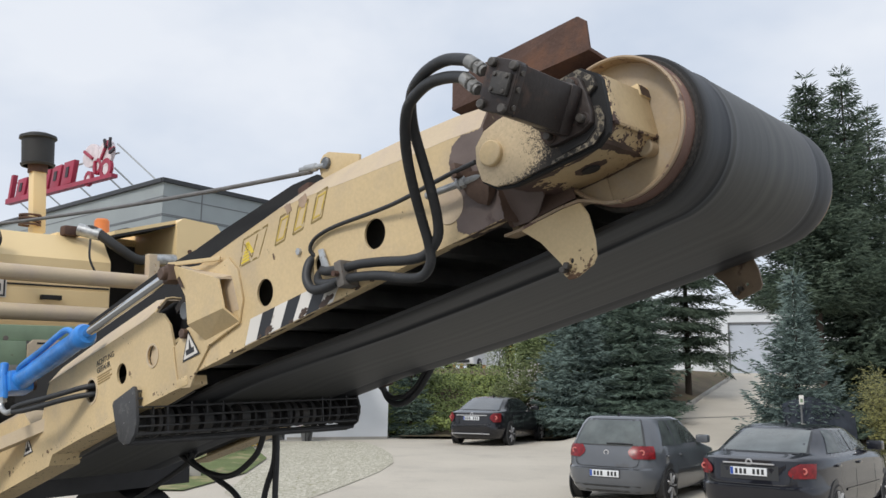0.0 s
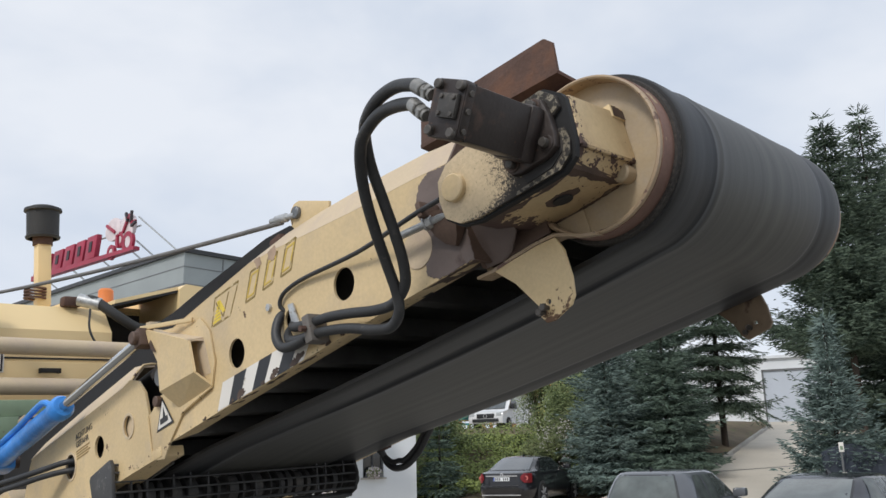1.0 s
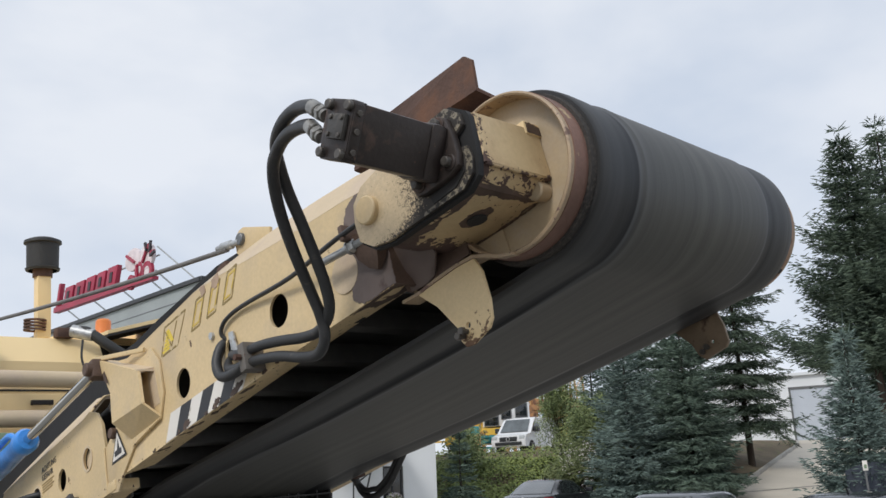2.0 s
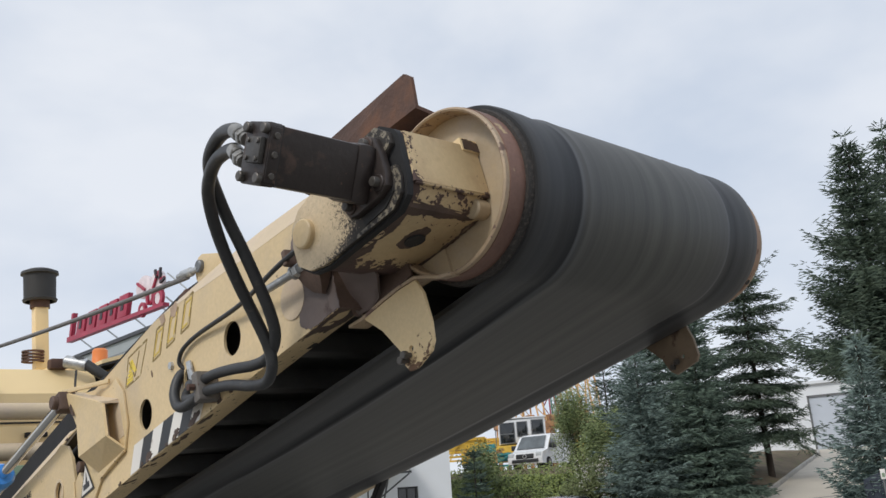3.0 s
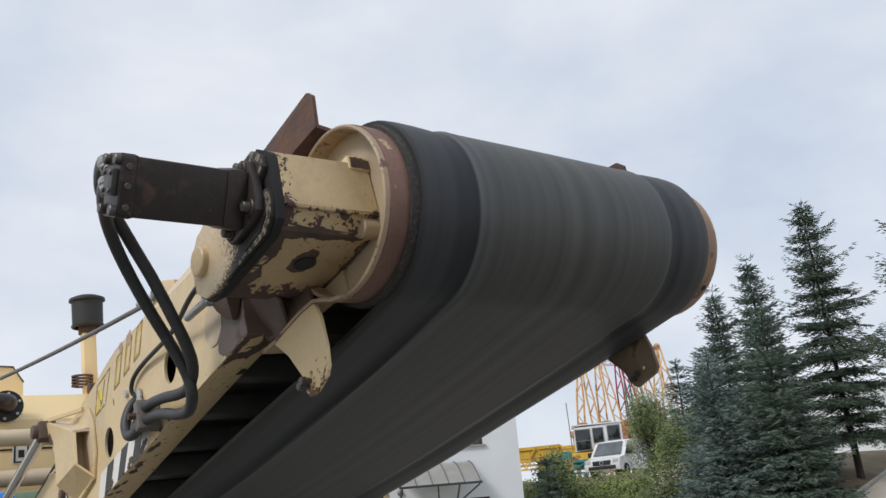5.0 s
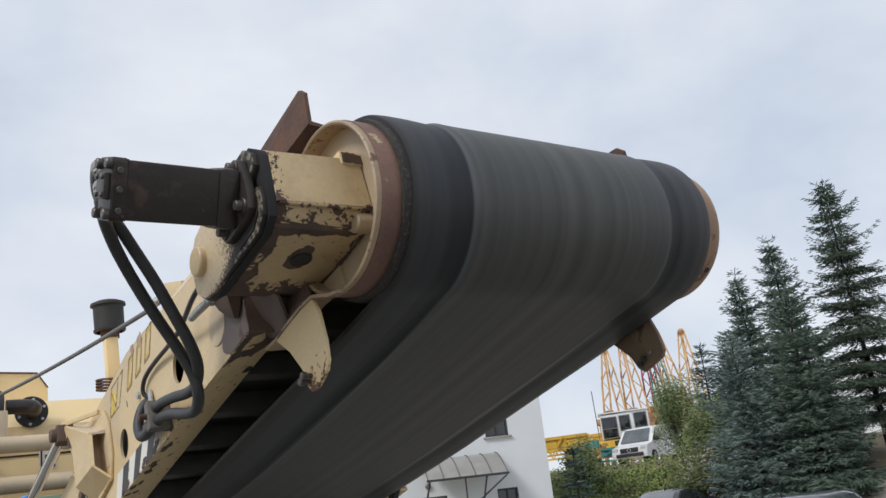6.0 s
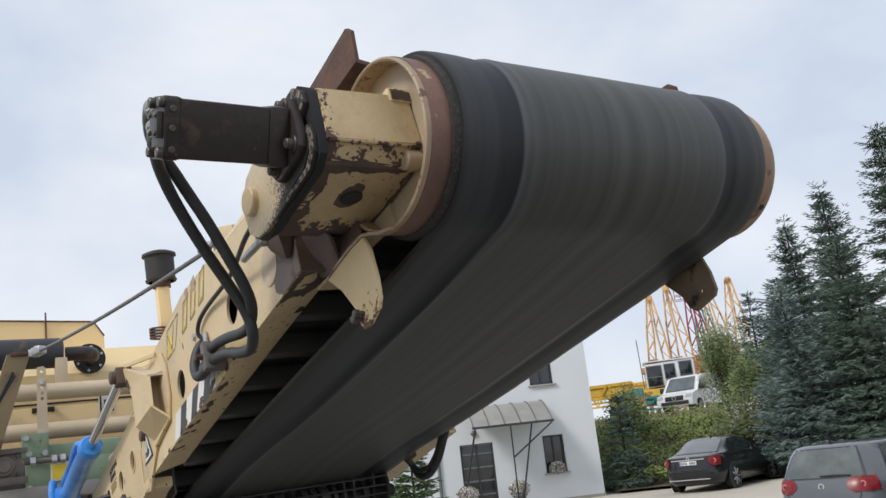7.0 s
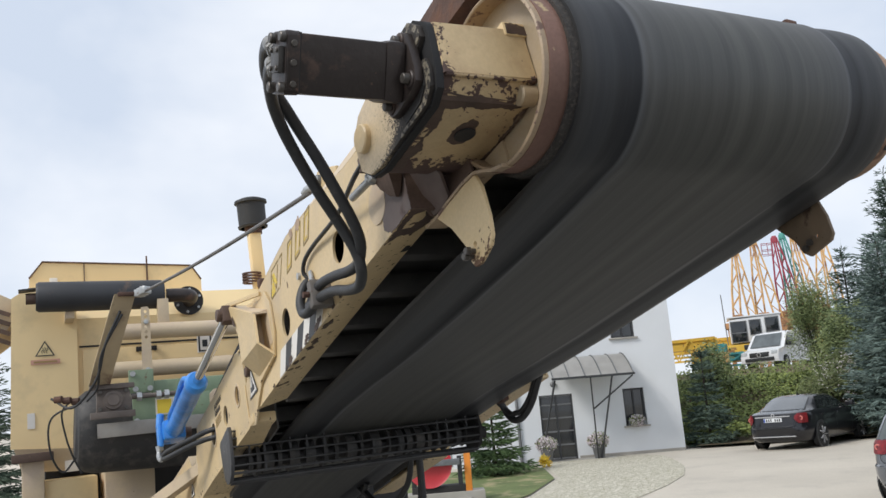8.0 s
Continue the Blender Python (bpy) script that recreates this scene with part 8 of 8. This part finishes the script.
def hedge():
    rnd = random.Random(31)
    ob = thing("hedge", Matrix.Translation((0, 0, 0)), "dense green creeper covering the bank", "hedge", kind="stuff")
    verts, faces = [], []
    for _ in range(42000):
        x = rnd.uniform(-6.4, 3.4)
        y = rnd.uniform(30.3, 44.0) if rnd.random() < 0.25 else rnd.uniform(30.5, 39.6)
        if x < -3.77 - 0.458 * (y - 29.45):
            continue
        lump = 0.42 * noise.noise(Vector((x * 0.7, y * 0.7, 3.0))) + 0.20 * noise.noise(Vector((x * 2.1, y * 2.1, 7.0))) + 0.22
        z = height(x, y) + 0.03 + rnd.uniform(0.0, 0.26) + max(0.0, lump) * (1.0 if y < 35.5 else 0.35)
        a, b = rnd.uniform(0, 6.28), rnd.uniform(-0.6, 0.9)
        t = Vector((math.cos(a) * math.cos(b), math.sin(a) * math.cos(b), math.sin(b))) * rnd.uniform(0.04, 0.09)
        s = t.orthogonal().normalized() * 0.032
        c = Vector((x, y, z))
        i0 = len(verts)
        verts += [c - t, c + s, c + t, c - s]
        faces.append((i0, i0 + 1, i0 + 2, i0 + 3))
    raw("creeper_leaves", verts, faces, m_leaf_ivy, ob)
    return ob


hedge()


def far_woods():
    rnd = random.Random(77)
    verts, faces = [], []
    for _ in range(2600):
        a = rnd.uniform(-1.0, 1.0)
        d = rnd.uniform(300, 380)
        x, y = d * math.sin(a), d * math.cos(a)
        z = height(x, y) + rnd.uniform(0, 6.5) * (0.7 + 0.5 * noise.noise(Vector((a * 9, 0, 0))))
        w, h = rnd.uniform(2, 5), rnd.uniform(1.5, 4)
        i0 = len(verts)
        px, py = math.cos(a) * w, -math.sin(a) * w
        verts += [(x - px, y - py, z), (x - px * 0.3, y - py * 0.3, z + h), (x + px * 0.4, y + py * 0.4, z + h * 0.9), (x + px, y + py, z)]
        faces.append((i0, i0 + 1, i0 + 2, i0 + 3))
    tagged(raw("far_woods", verts, faces, m_far_leaf), "distant grey-green woods along the horizon", "woods", kind="stuff")


m_far_leaf = leaf_mat("far_leaves", (0.12, 0.15, 0.14), (0.20, 0.24, 0.22))
far_woods()

# flower tubs and planting by the office
OFF = office.matrix_world.copy()


def flower_tub(p, seed, tub=True):
    ob = thing("flower_tub" if tub else "window_box", Matrix.Translation(p), "dark tub full of pink and white flowers" if tub else "window box with pink and white flowers", "planter")
    if tub:
        part("tub", lathe([(0, 0), (0, 0.15), (0.42, 0.22), (0.45, 0.24), (0.45, 0.20), (0.36, 0.18), (0.36, 0)], (0, 0, 0), (0, 0, 1), 20), m_trim_grey, ob)
        r, h0 = 0.36, 0.55
    else:
        part("trough", box(-0.28, 0.28, -0.09, 0.09, 0, 0.14, 0.02), m_trim_grey, ob)
        r, h0 = 0.27, 0.14
    rnd = random.Random(seed)
    for nm, mt, cnt, lf in (("leaves", m_leaf_ivy, 320, 0.04), ("blossom", m_petal_pink, 1100, 0.028)):
        verts, faces = [], []
        for _ in range(cnt):
            d = Vector((rnd.gauss(0, 1), rnd.gauss(0, 0.7), rnd.gauss(0, 0.8))).normalized() * r * rnd.uniform(0.4, 1.0)
            c = Vector((d.x, d.y, h0 + d.z * 0.75))
            t = Vector((rnd.uniform(-1, 1), rnd.uniform(-1, 1), rnd.uniform(-1, 1))).normalized() * lf
            s = t.orthogonal().normalized() * lf * 0.7
            i0 = len(verts)
            verts += [c - t, c + s, c + t, c - s]
            faces.append((i0, i0 + 1, i0 + 2, i0 + 3))
        raw(nm, verts, faces, mt, ob)
    return ob


flower_tub(OFF @ Vector((2.95, -0.75, 0.08)), 41)
flower_tub(OFF @ Vector((4.60, -0.75, 0.08)), 42)
flower_tub(OFF @ Vector((6.07, -0.12, 0.99)), 43, False)
shrub("yellow_flowers", -7.15, 24.6, 0.36, 0.26, 44, m_petal_yellow, "clump of bright yellow flowers at the lawn edge", 0.05, 420, "flowers", stems=False)


def build_reel():
    """Red disc on a low stand with an orange post."""
    x, y = -7.35, 17.4
    ob = thing("red_reel", Matrix.Translation((x, y, height(x, y))) @ pose(0, 0, 0, 0, 0, 24), "round red metal shield on a dark trailer stand", "equipment")
    part("red_disc", lathe([(0, 0), (0.03, 0.30), (0.02, 0.46), (0.0, 0.49), (0.05, 0.49), (0.05, 0)], (-0.15, -0.06, 0.86), (-0.15, 1, 0.86), 36), m_red, ob)
    part("cross_bar", box(-0.52, 0.50, -0.16, -0.06, 0.82, 0.95, 0.01), m_greysteel, ob)
    part("stand", box(-0.55, 0.60, 0.0, 0.5, 0.25, 0.40, 0.02), m_dark, ob)
    for px in (-0.5, 0.5):
        part("stand_leg", box(px - 0.05, px + 0.05, 0.05, 0.15, 0.0, 1.0, 0.01), m_trim_dark, ob)
    part("orange_post", box(0.60, 0.74, 0.0, 0.12, 0.25, 1.06, 0.02), m_orange_post, ob)
    part("base_block", box(-0.9, 1.0, -0.1, 0.6, -0.05, 0.26, 0.02), m_kerb, ob)
    return ob


m_orange_post = mat("orange_paint", (0.70, 0.24, 0.03), 0.5, tone=0.15, tone_scale=3)
build_reel()

# ---------------------------------------------------------------- crane yard on the plateau


def lattice(a, b, w, material, parent, name="lattice_boom"):
    """A lattice mast of four chords with zigzag bracing, tapering to its head."""
    a, b = Vector(a), Vector(b)
    d = (b - a).normalized()
    s = d.cross(Vector((0, 1, 0))).normalized()
    n = d.cross(s)
    ln = (b - a).length
    bm = bmesh.new()
    wide = lambda t: w * (1 - 0.75 * max(0.0, (t - 0.55) / 0.45))
    cor = lambda t, i, j: a + d * ln * t + (s * i + n * j) * wide(t) / 2
    for i, j in ((-1, -1), (1, -1), (1, 1), (-1, 1)):
        bm = join(bm, tube([cor(0, i, j), cor(0.55, i, j), cor(1, i, j)], 0.05, 5, 1))
    k = int(ln / 0.62)
    for q in range(k):
        t0, t1 = q / k, (q + 1) / k
        for i, j, i2, j2 in ((-1, -1, 1, -1), (-1, 1, 1, 1), (-1, -1, -1, 1), (1, -1, 1, 1)):
            if q % 2:
                i, j, i2, j2 = i2, j2, i, j
            bm = join(bm, tube([cor(t0, i, j), cor(t1, i2, j2)], 0.03, 4, 1))
    return part(name, bm, material, parent)


m_crane_y = mat("crane_yellow", (0.70, 0.43, 0.18), 0.6, spots=(0.30, 0.15, 0.08), spot_scale=2.0, spot_at=0.50, spot_soft=0.1, tone=0.2)
m_crane_base = mat("crane_base_rust", (0.42, 0.22, 0.10), 0.7, spots=(0.16, 0.09, 0.06), spot_scale=3.0, spot_at=0.5, spot_soft=0.1, tone=0.3)
m_crane_r = mat("crane_red", (0.36, 0.06, 0.09), 0.6, tone=0.25)
m_crane_g = mat("crane_teal", (0.10, 0.36, 0.32), 0.6, tone=0.2)
m_yel = mat("plant_yellow", (0.66, 0.42, 0.05), 0.55, spots=(0.25, 0.14, 0.06), spot_scale=1.4, spot_at=0.6, tone=0.2)
m_teal = mat("plant_teal", (0.05, 0.27, 0.28), 0.55, tone=0.2)

for x, y, z1, lean, mt, w, lb in ((-3.30, 56, 10.55, -0.05, m_crane_y, 0.62, "yellow"), (-1.80, 56.5, 11.1, -0.45, m_crane_y, 0.66, "yellow"), (-0.50, 57, 11.2, -0.5, m_crane_r, 0.6, "dark red"), (0.0, 58, 11.5, -0.55, m_crane_g, 0.5, "teal green"),
                                  (0.80, 57, 11.1, -0.7, m_crane_y, 0.6, "yellow"), (1.65, 56, 10.9, -0.05, m_crane_y, 0.7, "orange-yellow")):
    cr = thing("lattice_mast", Matrix.Translation((x, y, height(x, y))), f"weathered {lb} lattice crane mast standing in the yard", "crane", "crane masts")
    zz = z1 - height(x, y)
    for k in (-1, 1):
        lattice((k * 0.58, 0, 2.2), (lean + k * 0.10, 0, zz), w * 0.7, mt, cr)
    part("mast_base", join(box(-1.25, 1.25, -0.5, 0.5, 2.9, 3.25, 0.03), box(-0.7, -0.1, -0.6, 0.2, 3.25, 3.7, 0.05), box(0.2, 0.9, -0.5, 0.3, 2.5, 2.9, 0.05), box(-1.1, -0.9, -0.4, 0.4, 0, 2.9), box(0.9, 1.1, -0.4, 0.4, 0, 2.9)), m_crane_base, cr)
    part("mast_head", box(lean - 0.14, lean + 0.14, -0.14, 0.14, zz - 0.3, zz + 0.12, 0.05), mt, cr)
    if lb == "dark red":
        for za in (0.35, 0.75, 1.05):
            part("platform_rail", join(beam((lean - 0.15, -0.3, zz - za), (lean - 0.8, -0.3, zz - za + 0.03), 0.035, 0.035), beam((lean - 0.15, 0.3, zz - za), (lean - 0.8, 0.3, zz - za + 0.03), 0.035, 0.035)), mt, cr)
        for xa in (0.45, 0.8):
            part("rail_post", rod((lean - xa, -0.3, zz - 1.05), (lean - xa, -0.3, zz - 0.33), 0.022, 6), mt, cr)


def build_crane_cab():
    x, y = -2.6, 50.6
    ob = thing("crane_cab", Matrix.Translation((x, y, height(x, y))) @ pose(0, 0, 0, 0, 0, 6), "white crane cab with dark windows on a yellow chassis", "crane")
    part("cab_shell", prism([(-1.3, 1.6), (1.4, 1.75), (1.4, 3.05), (-1.25, 2.95)], -0.9, 0.9, 0.05), m_car_white, ob)
    for a, b, z0, z1 in ((-1.18, -0.42, 1.70, 2.78), (-0.20, 0.32, 2.05, 2.80), (0.62, 1.24, 2.12, 2.86)):
        win = part("cab_window", box(a, b, -0.925, -0.90, z0, z1, 0.02), m_glass_dark, ob)
        part("window_frame", join(box(a - 0.05, a, -0.94, -0.90, z0 - 0.05, z1 + 0.05), box(b, b + 0.05, -0.94, -0.90, z0 - 0.05, z1 + 0.05), box(a, b, -0.94, -0.90, z1, z1 + 0.05), box(a, b, -0.94, -0.90, z0 - 0.05, z0)), m_trim_grey, win)
    part("window_bar", box(-1.18, -0.42, -0.945, -0.92, 2.16, 2.22), m_trim_grey, ob)
    part("roof_lip", box(-1.36, 1.46, -0.98, 0.98, 3.02, 3.09, 0.02), m_car_white, ob)
    part("red_stripe", box(0.0, 1.3, -0.93, -0.905, 1.78, 1.90), m_red, ob)
    part("chassis", box(-3.5, 3.5, -1.2, 1.2, 0.7, 1.55, 0.04), m_yel, ob)
    part("exhaust_pole", rod((-1.45, -0.8, 1.5), (-1.5, -0.8, 4.4), 0.026, 8), m_trim_grey, ob)
    for wx in (-2.6, 2.6):
        part("tyre", rod((wx, -1.3, 0.55), (wx, -0.9, 0.55), 0.55, 20, 0.04), m_tyre, ob)
    return ob


build_crane_cab()
for nm, x, y, dims, mt, lb in (("yellow_boom", -6.6, 47.0, (4.6, 0.9, 0.9), m_yel, "long yellow boom section lying on stands"), ("yellow_counterjib", -5.4, 52.0, (5.6, 1.0, 1.1), m_yel, "yellow crane girder lying in the yard"),
                               ("teal_container", -4.34, 47.2, (1.0, 0.8, 0.55), m_teal, "teal painted steel skip standing in the yard"), ("pump_skid", -3.43, 46.2, (1.0, 0.7, 0.6), m_teal, "teal steel machine frame standing in the yard"), ("orange_frame", -4.1, 45.1, (0.95, 0.6, 0.75), m_crane_y, "orange steel rack standing in the yard")):
    t = thing(nm, Matrix.Translation((x, y, height(x, y))), lb, "equipment")
    lx, ly, lz = dims
    h0 = {"teal_container": 1.0, "pump_skid": 0.35, "orange_frame": 0.2}.get(nm, 1.0)
    if nm in ("teal_container",):
        part("skid", join(box(-lx / 2, -lx / 2 + 0.2, -ly / 2, ly / 2, 0, h0, 0.01), box(lx / 2 - 0.2, lx / 2, -ly / 2, ly / 2, 0, h0, 0.01)), m_trim_grey, t)
        part("shell", join(box(-lx / 2, lx / 2, -ly / 2, ly / 2, h0, h0 + lz, 0.03), *[box(-lx / 2 + i * lx / 4 - 0.03, -lx / 2 + i * lx / 4 + 0.03, -ly / 2 - 0.05, -ly / 2, h0, h0 + lz) for i in range(1, 4)]), mt, t)
    else:
        part("chord", beam((-lx / 2, -ly / 2, h0), (lx / 2, -ly / 2, h0), 0.10, 0.10), mt, t)
        part("chord", beam((-lx / 2, -ly / 2, h0 + lz), (lx / 2, -ly / 2, h0 + lz), 0.10, 0.10), mt, t)
        part("chord", beam((-lx / 2, ly / 2, h0 + lz), (lx / 2, ly / 2, h0 + lz), 0.10, 0.10), mt, t)
        nb = int(lx / 0.6)
        for i in range(nb):
            xa, xb = -lx / 2 + lx * i / nb, -lx / 2 + lx * (i + 1) / nb
            part("brace", beam((xa, -ly / 2, h0 + (lz if i % 2 else 0)), (xb, -ly / 2, h0 + (0 if i % 2 else lz)), 0.06, 0.06), mt, t)
        part("deck", box(-lx / 2, lx / 2, -ly / 2 + 0.1, ly / 2, h0 + lz * 0.4, h0 + lz * 0.9), mt, t)
        for xa in (-lx / 2 + 0.2, lx / 2 - 0.2):
            part("stand", box(xa - 0.08, xa + 0.08, -ly / 2, ly / 2, 0, h0 + 0.02), m_trim_grey, t)
